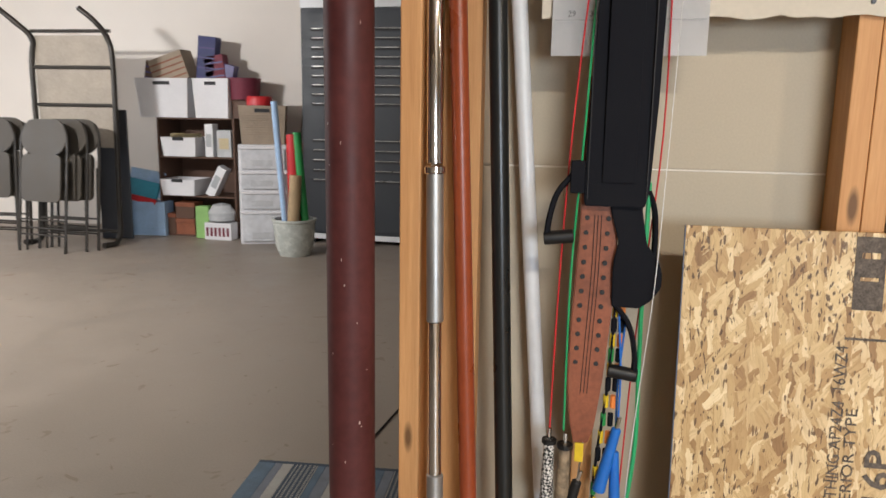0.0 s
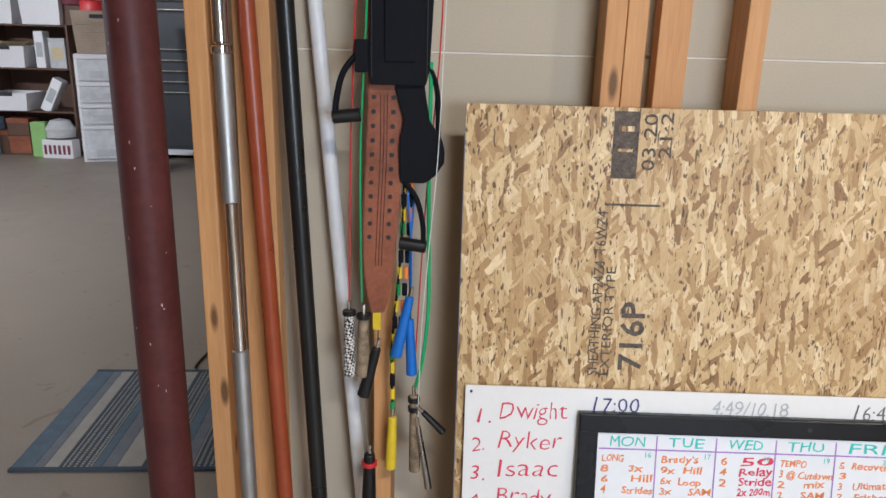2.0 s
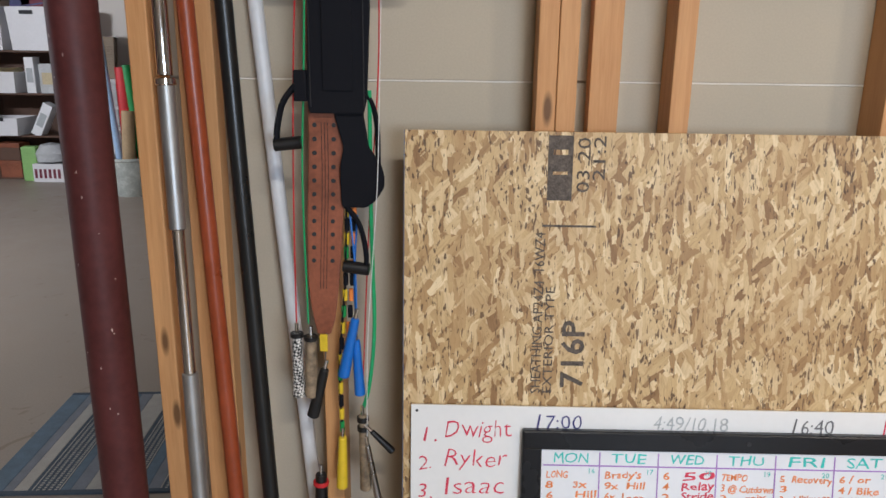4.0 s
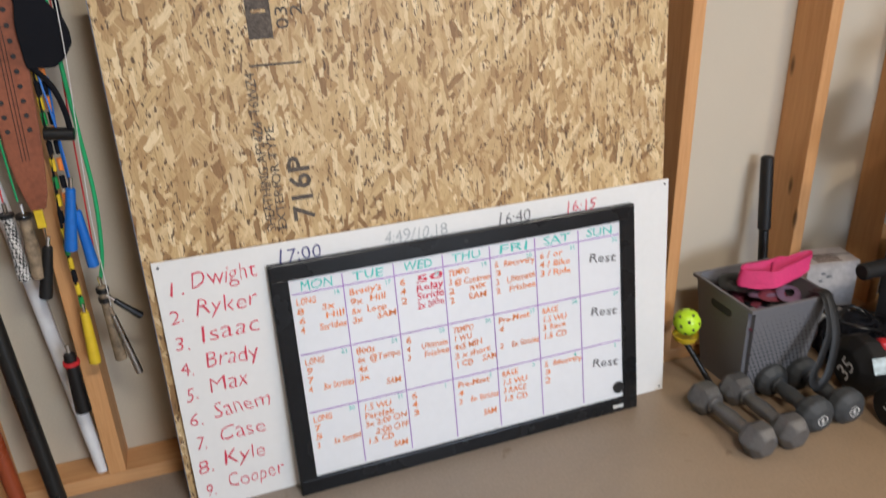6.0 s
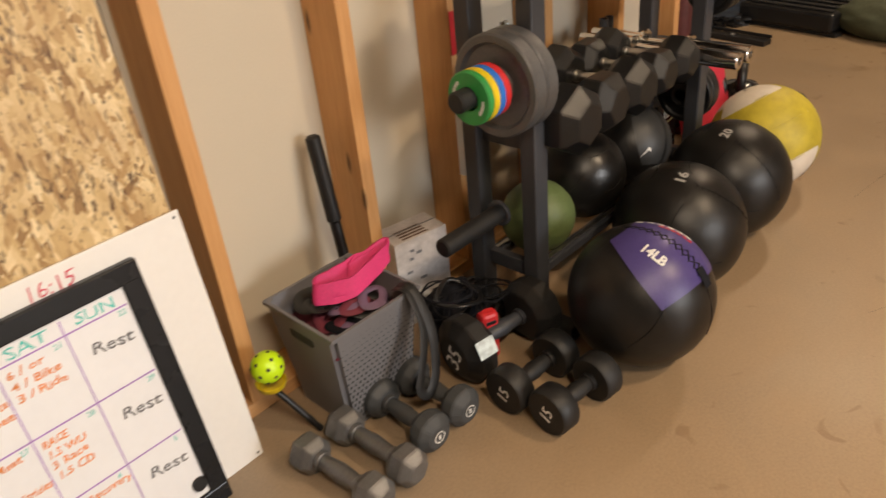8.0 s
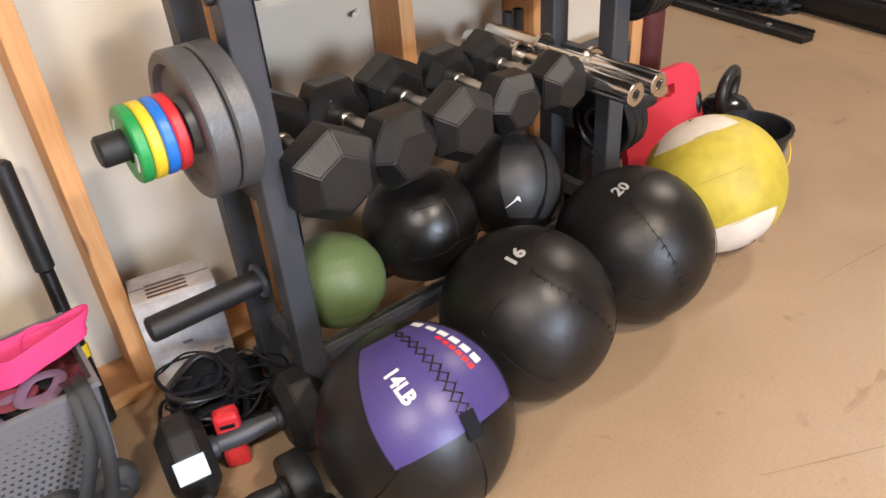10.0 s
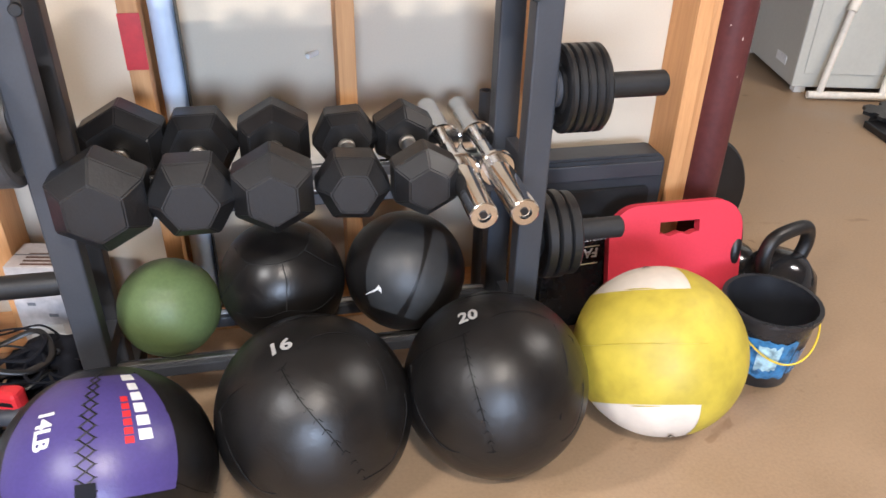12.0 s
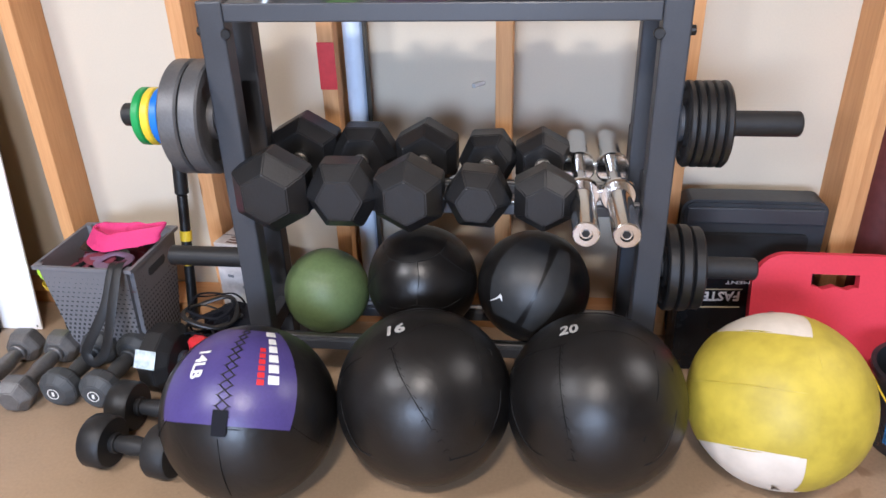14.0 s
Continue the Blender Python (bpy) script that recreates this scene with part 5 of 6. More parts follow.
part("band_loop", strap([(-0.092, -0.040, 0.0), (-0.030, -0.058, 0.0), (0.010, -0.050, 0.006), (0.060, -0.022, 0.018), (0.104, 0.010, 0.022), (0.095, 0.028, 0.022), (0.030, 0.018, 0.010), (-0.040, 0.000, 0.006), (-0.088, -0.012, 0.002)], 0.050, 0.45), PINK_M, pk, smooth=True)
part("fold", strap([(0.000, -0.006, 0.012), (0.046, 0.004, 0.018), (0.088, 0.026, 0.022), (0.084, 0.034, 0.022), (0.036, 0.020, 0.016), (0.000, 0.004, 0.012)], 0.044, 0.5), PINK_M, pk, smooth=True)
t = thing("flat_band", "black looped band hanging over the basket rim to floor", "exercise band", (1.640, -0.40, 0.0))
part("loop", sweep([(0.000, 0.060, 0.288), (0.006, 0.020, 0.290), (-0.004, -0.024, 0.22), (-0.040, -0.048, 0.150), (-0.066, -0.058, 0.100), (-0.045, -0.064, 0.078), (-0.012, -0.056, 0.115), (0.012, -0.032, 0.21), (0.018, 0.020, 0.291), (0.012, 0.060, 0.291)], 0.0125, 8, 0.18), RUBBER2_M, t, smooth=True)

pb = thing("plastic_ball", "neon lime perforated plastic ball beside the basket", "ball", (1.358, -0.212, 0.152))
bm = bmesh.new()
bmesh.ops.create_icosphere(bm, subdivisions=4, radius=0.037)
moved(bm, Matrix.Translation((0, 0, 0.037)))
part("shell", bm, LIME_M, pb, smooth=True)
for k in range(26):
    z = 1 - 2 * (k + 0.5) / 26
    a = k * 2.39996
    n = Vector((math.cos(a) * math.sqrt(1 - z * z), math.sin(a) * math.sqrt(1 - z * z), z))
    c = Vector((0, 0, 0.037))
    part("hole", rod(c + n * 0.0366, c + n * 0.0374, 0.0042, 12, 0.0002), HOLE_M, pb)
t = thing("ball_thrower", "black stick with a yellow cup leaning beside the basket", "ball thrower", (1.412, -0.285, 0.0))
part("stick", rod((0, 0, 0.006), (-0.052, 0.072, 0.125), 0.0075, 12), RUBBER_M, t, smooth=True)
part("cup", lathe([(0.0, 0.0), (0.018, 0.002), (0.031, 0.012), (0.035, 0.026), (0.033, 0.026), (0.029, 0.014), (0.0, 0.006)], 20, Matrix.Translation((-0.054, 0.073, 0.124))), YELP_M, t, smooth=True)

t = thing("roller_stick", "black massage stick with yellow rings leaning on a stud", "massage stick", (1.690, -0.140, 0.0))
d = Vector((0.013, 0.092, 0.572))
part("shaft", rod((0, 0, 0.006), d * 0.62, 0.014, 14), RUBBER_M, t, smooth=True)
part("grip", rod(d * 0.62, d, 0.0185, 14, 0.006), RUBBER2_M, t, "worn grey grip", smooth=True)
for q in (0.28, 0.40):
    part("ring", rod(d * q, d * (q + 0.05), 0.0165, 14), YELP_M, t, smooth=True)

t = thing("carton", "white printed cardboard carton standing by the wall", "box", (1.893, -0.135, 0), -11)
part("body", box(-0.082, 0.082, -0.050, 0.050, 0, 0.260, 0.002), CARD_M, t)
part("top_seam", box(-0.080, 0.080, -0.0015, 0.0015, 0.2598, 0.2610), INK_M, t)
random.seed(8)
for k in range(9):
    x, z = random.uniform(-0.06, 0.04), random.uniform(0.05, 0.228)
    part("print_bar", box(x, x + random.uniform(0.01, 0.03), -0.0508, -0.0498, z, z + 0.008), INK_M, t)
for k in range(4):
    part("print_bar", box(-0.05, 0.03, -0.042 + k * 0.014, -0.035 + k * 0.014, 0.2598, 0.2606), BROWNSHELF_M, t)
part("picture_panel", box(-0.066, 0.010, -0.0512, -0.0500, 0.015, 0.11), FROST2_M, t)

# dumbbells in a row on the floor
def floor_dumbbell(label, a, b, r, head, mats, sides, text="", group="dumbbells on the floor", turn=30.0, thick=1.35):
    a, b = Vector((*a, 0)), Vector((*b, 0))
    span = (b - a).length - head
    mid = (a + b) / 2
    rr = r * (math.cos(math.pi / sides) if sides < 20 else 1)
    ang = math.degrees(math.atan2((b - a).y, (b - a).x))
    return hex_dumbbell(label, pose(mid.x, mid.y, rr, 0, 0, ang), r, head, span, mats, turn, sides, group, text, thick)


SILVER_M = surface("worn_silver_paint", (0.165, 0.163, 0.163), 0.42, 0.6, vary=0.2, grain=150, blotch=18, relief=0.001)
floor_dumbbell("silver painted iron hex dumbbell on the floor", (1.340, -0.545), (1.330, -0.352), 0.046, 0.068, (SILVER_M, SILVER_M), 6)
floor_dumbbell("silver painted iron hex dumbbell on the floor", (1.435, -0.545), (1.432, -0.350), 0.046, 0.068, (SILVER_M, SILVER_M), 6)
for a, b in (((1.532, -0.520), (1.540, -0.352)), ((1.632, -0.520), (1.638, -0.358))):
    t = floor_dumbbell("grey neoprene dumbbell with rounded heads on the floor", a, b, 0.048, 0.060, (NEOPRENE_M, NEOPRENE_M), 12, turn=15)
    g = (Vector(b) - Vector(a)).length / 2 + 0.030
    part("number_ring", lathe([(0.0125, 0), (0.0146, 0), (0.0146, 0.0006), (0.0125, 0.0006), (0.0125, 0)], 20, Matrix.Translation((-g - 0.0002, 0, 0)) @ pose(0, 0, 0, 0, -90, 0)), PRINT_M, t)
    part("number_bar", box(-g - 0.0008, -g - 0.0002, -0.003, 0.003, -0.006, 0.006), PRINT_M, t)
t = floor_dumbbell("large black urethane dumbbell with a taped pale label", (1.762, -0.432), (1.985, -0.462), 0.086, 0.088, (RUBBER2_M, STEEL_M), 12, "35", turn=15)
part("pale_label", moved(box(-0.140, -0.086, -0.0846, -0.0834, -0.021, 0.021, 0.0004), pose(0, 0, 0, -30, 0, 0)), surface("worn_label", (0.50, 0.58, 0.60), 0.4, vary=0.3, blotch=60), t)
floor_dumbbell("black urethane round dumbbell marked 15", (1.740, -0.698), (1.888, -0.715), 0.056, 0.052, (RUBBER2_M, RUBBER2_M), 32, "15")
floor_dumbbell("black urethane round dumbbell marked 15", (1.735, -0.582), (1.900, -0.592), 0.056, 0.052, (RUBBER2_M, RUBBER2_M), 32, "15")

cl = thing("tangled_cords", "tangle of black resistance cords with red handle on floor", "cords", (1.880, -0.330, 0))
random.seed(31)
for k in range(22):
    c = Vector((random.uniform(-0.06, 0.07), random.uniform(-0.04, 0.07), 0.03 + 0.0058 * k))
    pts = []
    for i in range(6):
        a = i * 1.047 + k
        rr = random.uniform(0.04, 0.085)
        pts.append(c + Vector((math.cos(a) * rr, math.sin(a) * rr * 0.8, random.uniform(-0.018, 0.022))))
    part("cord", sweep(pts, random.choice((0.003, 0.004, 0.007)), 8, 0.6, True), BELT_M if k % 3 else RUBBER_M, cl, smooth=True)
# added lump that fills the dark area among the cords
core = bmesh.new()
bmesh.ops.create_icosphere(core, subdivisions=4, radius=1)
for v in core.verts:
    n = v.co.copy()
    w = 1 + 0.16 * noise.noise(n * 2.1) + 0.09 * noise.noise(n * 5.3)
    v.co = Vector((0.005 + n.x * 0.095 * w, 0.050 + n.y * 0.075 * w, max(0.0, 0.055 + n.z * 0.085 * w)))
part("dark_core", core, BELT_M, cl, "black filler lump inside the tangle", smooth=True)
rb = thing("red_collar", "red plastic bar collar standing among tangled black cords", "bar collar", (1.850, -0.425, 0), -20)
part("clamp", box(-0.024, 0.024, -0.018, 0.018, 0, 0.138, 0.010), REDP_M, rb)
part("grip_slot", box(-0.014, 0.014, -0.0195, -0.0175, 0.108, 0.118, 0.001), RUBBER_M, rb)

# ---- floor beyond the rack ----
t = thing("step_platform", "black plastic aerobic step stood on edge between studs", "step platform", (3.150, -0.120, 0.0))
part("deck", moved(sheet([(x, z + 0.20) for x, z in rounded(0.335, 0.40, 0.03)], -0.020, 0.060, 0.006), Matrix()), surface("dark_step_plastic", (0.030, 0.034, 0.040), 0.45), t)
part("tread_mat", moved(sheet([(x, z + 0.17) for x, z in rounded(0.26, 0.30, 0.015)], -0.030, -0.021, 0.002), Matrix()), RUBBER2_M, t)
part("edge_lip", box(-0.155, 0.155, -0.028, -0.021, 0.345, 0.385, 0.003), STEEL_M, t)
t = thing("equipment_box", "black printed equipment box standing by the rack", "box", (3.060, -0.225, 0), 4)
part("body", box(-0.085, 0.085, -0.035, 0.045, 0, 0.262, 0.003), TVBLACK_M, t)
GOLD_M = surface("pale_gold_print", (0.55, 0.46, 0.28), 0.6)
bf = Matrix.Translation((0.052, -0.0358, 0.222)) @ pose(0, 0, 0, 90, 0, 0) @ pose(0, 0, 0, 0, 0, 180)
lettering("box_word", "FASTE", 0.034, PRINT_M, t, bf, 0.085, 0.001)
lettering("box_word", "MENT", 0.012, PRINT_M, t, Matrix.Translation((0.070, -0.0358, 0.252)) @ pose(0, 0, 0, 90, 0, 0) @ pose(0, 0, 0, 0, 0, 180), 0.055)
for z in (0.180, 0.228):
    part("print_rule", box(-0.04, 0.055, -0.0362, -0.0352, z, z + 0.0025), GOLD_M, t)

t = thing("kneeling_pad", "bright red foam kneeling pad with a finger-grip slot", "kneeling pad", (3.303, -0.325, 0.0))
m0 = pose(0, 0, 0, -14, 0, 0)
outer = [(x, z + 0.165) for x, z in rounded(0.345, 0.335, 0.075, 8)]
pad = bmesh.new()
slot = [(0.006 + 0.060 * max(-0.85, min(0.85, 1.3 * math.cos(a))), 0.272 + 0.020 * max(-0.8, min(0.8, 1.5 * math.sin(a))) - (0.004 * math.cos(10 * a) if math.sin(a) < -0.3 else 0)) for a in np.linspace(0, 2 * math.pi, 37)[:-1]]
def ring_of(pts, y):
    return [pad.verts.new((x, y, z)) for x, z in pts]
for y, flip in ((-0.012, False), (0.012, True)):
    o, i = ring_of(outer, y), ring_of(slot, y)
    eds = [pad.edges.new((a, b)) for L in (o, i) for a, b in zip(L, L[1:] + L[:1])]
    bmesh.ops.triangle_fill(pad, use_beauty=True, edges=eds)
    if y < 0:
        fo, fi = o, i
    else:
        for A, B in ((fo, o), (fi, i)):
            for k in range(len(A)):
                q = (k + 1) % len(A)
                pad.faces.new((A[k], A[q], B[q], B[k]))
bmesh.ops.recalc_face_normals(pad, faces=pad.faces[:])
part("pad", moved(pad, m0), RED_M, t)


def kettlebell(at, r, rz):
    t = thing("kettlebell", "glossy black cast iron kettlebell on the floor", "kettlebell", at, rz, group="kettlebells")
    prof = [(0, 0), (r * 0.55, 0), (r * 0.86, r * 0.30), (r, r * 0.85), (r * 0.90, r * 1.35), (r * 0.6, r * 1.72), (0.0, r * 1.9)]
    part("body", lathe(prof, 36), surface("gloss_black_enamel", (0.012, 0.012, 0.013), 0.16, vary=0.3), t, smooth=True)
    part("handle", sweep([(-r * 0.66, 0, r * 1.40), (-r * 0.86, 0, r * 1.95), (-r * 0.66, 0, r * 2.42), (0, 0, r * 2.52), (r * 0.66, 0, r * 2.42), (r * 0.86, 0, r * 1.95), (r * 0.66, 0, r * 1.40)], r * 0.18, 12), RUBBER_M, t, smooth=True)


kettlebell((3.592, -0.300, 0), 0.098, 20)
kettlebell((3.500, -0.215, 0), 0.090, 60)
t = thing("bumper_plate", "large black rubber bumper plate leaning behind the column", "weight plate", (3.560, 0.060, 0), 8)
part("disc", lathe([(0.026, -0.03), (0.160, -0.03), (0.170, -0.02), (0.170, 0.02), (0.160, 0.03), (0.026, 0.03), (0.026, -0.03)], 56, Matrix.Translation((-0.02, 0.01, 0.172)) @ pose(0, 0, 0, 82, 0, 0)), RUBBER_M, t, smooth=True)

t = thing("small_bucket", "black plastic bucket with blue print and yellow bail", "bucket", (3.436, -0.488, 0))
t.scale = (0.89, 0.89, 0.95)
part("pail", lathe([(0.0, 0), (0.082, 0), (0.086, 0.004), (0.112, 0.190), (0.120, 0.192), (0.120, 0.202), (0.109, 0.202), (0.082, 0.008), (0, 0.008)], 48), surface("black_pail", (0.016, 0.017, 0.02), 0.3), t, smooth=True)
for k, (a0, a1, z0, z1, mt) in enumerate(((-150, -80, 0.035, 0.15, "blue"), (-130, -100, 0.06, 0.135, "pale"), (-78, -45, 0.045, 0.12, "blue"))):
    bm = bmesh.new()
    rows = []
    for i in range(13):
        a = radians(a0 + (a1 - a0) * i / 12)
        row = []
        for z in np.linspace(z0, z1, 7):
            zz = z + 0.012 * noise.noise(Vector((i * 0.5, z * 60, k)))
            r = 0.0865 + (0.112 - 0.086) * (zz - 0.004) / 0.186 + 0.0010 + 0.0006 * (k == 1)
            row.append(bm.verts.new((r * math.cos(a), r * math.sin(a), zz)))
        rows.append(row)
    for a, b in zip(rows, rows[1:]):
        for q in range(6):
            bm.faces.new((a[q], b[q], b[q + 1], a[q + 1]))
    part("print_panel", bm, surface("print_" + mt, (0.04, 0.16, 0.34) if mt == "blue" else (0.35, 0.52, 0.62), 0.3, vary=0.7, grain=60, blotch=35), t, smooth=True)
part("bail", sweep([(0.1215 * math.cos(a), 0.1215 * math.sin(a), 0.185 - 0.085 * math.sin(-a) ** 1.5 if a < 0 else 0.185) for a in np.linspace(-math.pi + 0.02, -0.02, 15)], 0.0024, 6), YELP_M, t, smooth=True)

# foam floor tiles with toothed edges, half-ball trainer, bag, rail
def tile_mat(at, rz, w, d, th):
    t = thing("foam_tile", "black interlocking foam floor tile lying in a pile", "floor mat", at, rz, group="foam tiles")
    pts = []
    n = 9
    for side in range(4):
        for k in range(n):
            for q, off in ((0.15, 0), (0.30, 0.025), (0.70, 0.025), (0.85, 0)):
                u = -1 + 2 * (k + q) / n
                x, y = u * w / 2, -d / 2 - off
                if side % 2:
                    x, y = u * d / 2, -w / 2 - off
                a = side * math.pi / 2
                pts.append((x * math.cos(a) - y * math.sin(a), x * math.sin(a) + y * math.cos(a)))
    part("tile", moved(sheet(pts, 0, th), pose(0, 0, 0, 90, 0, 0)), RUBBER_M, t)


def flat_tile(x, y, z, rz):
    tile_mat((x, y, z), rz, 0.92, 0.60, 0.014)


for k, (x, y, rz) in enumerate(((5.35, 0.62, 8), (5.32, 0.66, 11), (5.38, 0.60, 6), (5.30, 0.70, 14))):
    flat_tile(x, y, k * 0.0145, rz)
t = thing("black_rail", "black steel rail lying on the concrete floor", "rail", (4.72, 0.40, 0), 81)
part("channel", box(-0.40, 0.42, -0.035, 0.035, 0.0, 0.028, 0.004), RUBBER_M, t)
part("lip", box(-0.40, 0.42, -0.038, -0.028, 0.029, 0.046, 0.002), RUBBER_M, t)
for x in (-0.2, 0.1):
    part("bolt", rod((x, 0.005, 0.028), (x, 0.005, 0.036), 0.012, 12), DULLSTEEL_M, t)
t = thing("balance_trainer", "blue rubber half-ball balance trainer on black base", "balance trainer", (5.62, 0.72, 0.060))
part("base", lathe([(0, 0), (0.30, 0), (0.32, 0.02), (0.31, 0.045), (0, 0.045)], 40), RUBBER_M, t, smooth=True)
part("dome", lathe([(0.30, 0.045), (0.29, 0.10), (0.24, 0.17), (0.14, 0.215), (0, 0.23)], 40), surface("blue_rubber", (0.06, 0.17, 0.34), 0.45), t, smooth=True)
t = thing("duffel_bag", "olive green canvas bag slumped on the floor", "bag", (5.02, -0.42, 0), 70)
bm = bmesh.new()
bmesh.ops.create_icosphere(bm, subdivisions=4, radius=1)
for v in bm.verts:
    n = v.co.copy()
    v.co = Vector((n.x * 0.26, n.y * 0.14, max(0, 0.085 + n.z * 0.10))) * (1 + 0.10 * noise.noise(n * 2.4))
    v.co.z = max(0, v.co.z)
part("body", bm, surface("olive_canvas", (0.055, 0.062, 0.035), 0.85, vary=0.25), t, smooth=True)
part("strap", sweep([(-0.18, -0.05, 0.16), (-0.05, -0.10, 0.21), (0.1, -0.10, 0.20), (0.19, -0.04, 0.15)], 0.016, 8, 0.2), BELT_M, t, smooth=True)
part("buckle", box(0.16, 0.21, -0.16, -0.12, 0.0, 0.03, 0.004), RUBBER_M, t)
t = thing("black_machine", "low black exercise machine base with ribbed deck", "exercise machine", (5.30, -0.02, 0), 78)
part("deck", box(-0.28, 0.28, -0.35, 0.35, 0.02, 0.12, 0.02), RUBBER_M, t)
for k in range(9):
    part("rib", box(-0.26, 0.26, -0.33 + k * 0.078, -0.30 + k * 0.078, 0.121, 0.132, 0.003), RUBBER2_M, t)
for s in (-0.3, 0.3):
    part("foot", box(-0.3, 0.3, s - 0.03, s + 0.03, 0, 0.02, 0.004), RUBBER_M, t)

hv = thing("furnace_cabinet", "beige sheet-metal furnace cabinet on short feet", "furnace", (4.69, 1.24, 0), -14)
part("casing", box(0, 0.95, 0, 0.75, 0.035, 1.5, 0.006), BEIGE_M, hv)
part("door_panel", box(0.04, 0.91, -0.006, -0.001, 0.10, 0.95, 0.002), BEIGE_M, hv)
part("label_plate", box(-0.003, -0.0005, 0.12, 0.24, 0.10, 0.14), PRINT_M, hv)
for x, y in ((0.03, 0.03), (0.88, 0.03), (0.03, 0.66), (0.88, 0.66)):
    part("foot", box(x, x + 0.05, y, y + 0.05, 0, 0.034), GYPSUM_M, hv)
pp = thing("drain_pipe", "cream plastic drain pipe along the floor by the furnace", "pipe", (4.72, 1.16, 0), -14)
part("run", rod((0.0, 0, 0.024), (1.1, 0, 0.024), 0.017, 16), CPVC_M, pp, smooth=True)
part("riser", rod((0.05, 0.0, 0.024), (0.11, 0.03, 0.42), 0.015, 16), CPVC_M, pp, smooth=True)
part("riser", rod((0.33, 0.0, 0.024), (0.36, 0.02, 0.30), 0.015, 16), CPVC_M, pp, smooth=True)
part("elbow", rod((0.10, 0.02, 0.39), (0.118, 0.035, 0.44), 0.021, 16), CPVC_M, pp, smooth=True)
part("hose", rod((0.36, 0.02, 0.30), (0.40, 0.03, 0.62), 0.018, 16), RUBBER_M, pp, smooth=True)

# ---- things on top of the rack ----
def top_item(name, label, cat, x, bm, mat, y=-0.375, smooth=True):
    t = thing(name, label, cat, (x, y, 0.8975))
    part("body", bm, mat, t, smooth=smooth)
    return t


top_item("steel_cup", "small brushed steel cup on top of the rack", "cup", 2.112, lathe([(0, 0), (0.030, 0), (0.033, 0.10), (0.031, 0.10), (0.028, 0.004), (0, 0.004)], 28), CHROME_M)
top_item("grey_block", "grey plastic yoga block on top of the rack", "block", 2.195, box(-0.035, 0.035, -0.04, 0.04, 0, 0.07, 0.006), BASKET_M)
top_item("lime_box", "lime green small plastic case on the rack top", "case", 2.263, box(-0.026, 0.026, -0.03, 0.03, 0, 0.055, 0.005), surface("lime_case", (0.16, 0.45, 0.02), 0.5))
top_item("steel_clip", "shiny steel barbell clip on the rack top", "clip", 2.312, lathe([(0.014, 0), (0.022, 0), (0.022, 0.045), (0.014, 0.045), (0.014, 0)], 24), CHROME_M)
for x in (2.372, 2.432):
    top_item("vinyl_weight", "plum vinyl coated hand weight on the rack top", "hand weight", x, lathe([(0, 0), (0.024, 0), (0.028, 0.012), (0.028, 0.085), (0.022, 0.10), (0, 0.10)], 24), surface("plum_vinyl", (0.16, 0.035, 0.13), 0.35))
for x, w in ((2.525, 0.055), (2.625, 0.042), (2.715, 0.042), (2.80, 0.038)):
    top_item("black_case", "black zipped accessory case on the rack top", "case", x, moved(lathe([(0, 0), (w, 0), (w, 0.07), (w * 0.7, 0.10), (0, 0.11)], 24), Matrix.Diagonal((1, 0.8, 1, 1))), BELT_M)


# ---- far room ----
rug = thing("striped_rug", "blue and grey striped woven rug on concrete", "rug", (-0.99, 0.690, 0), 5)
RW, RD = 0.66, 0.66
bands = ((0.0, 0.10, RUGBLUE_M), (0.10, 0.147, RUGMID_M), (0.147, 0.21, RUGPALE_M), (0.21, 0.356, RUGDARK_M), (0.356, 0.40, RUGBLUE_M), (0.40, 0.466, RUGMID_M), (0.466, 0.577, RUGPALE_M), (0.577, 0.69, RUGDARK_M), (0.69, 0.745, RUGBLUE_M), (0.745, 0.80, RUGMID_M), (0.80, 0.93, RUGDARK_M), (0.93, 1.0, RUGBLUE_M))
for a, b, m in bands:
    part("stripe", box(-RW / 2 + a * RW + 0.0006, -RW / 2 + b * RW - 0.0006, -RD / 2, RD / 2, 0.0, 0.007, 0.001), m, rug)
weave = bmesh.new()
for c in (0.255, 0.282, 0.309, 0.336, 0.62, 0.645, 0.67, 0.83, 0.857, 0.884, 0.905):
    for k in range(52):
        x, y = -RW / 2 + c * RW, -RD / 2 + 0.012 + k * (RD - 0.024) / 51
        box(x - 0.0042, x + 0.0042, y - 0.0030, y + 0.0030, 0.0066, 0.0078, bm=weave)
for c in (0.232, 0.352, 0.602, 0.686, 0.806, 0.924):
    x = -RW / 2 + c * RW
    box(x - 0.0018, x + 0.0018, -RD / 2 + 0.009, RD / 2 - 0.009, 0.0066, 0.0078, bm=weave)
tagged(part("woven_dots", weave, RUGPALE_M, rug), kind="stuff")
for s in (-1, 1):
    part("hem", box(-RW / 2, RW / 2, s * RD / 2 - 0.008, s * RD / 2 + 0.008, 0.0, 0.0088, 0.001), RUGDARK_M, rug)


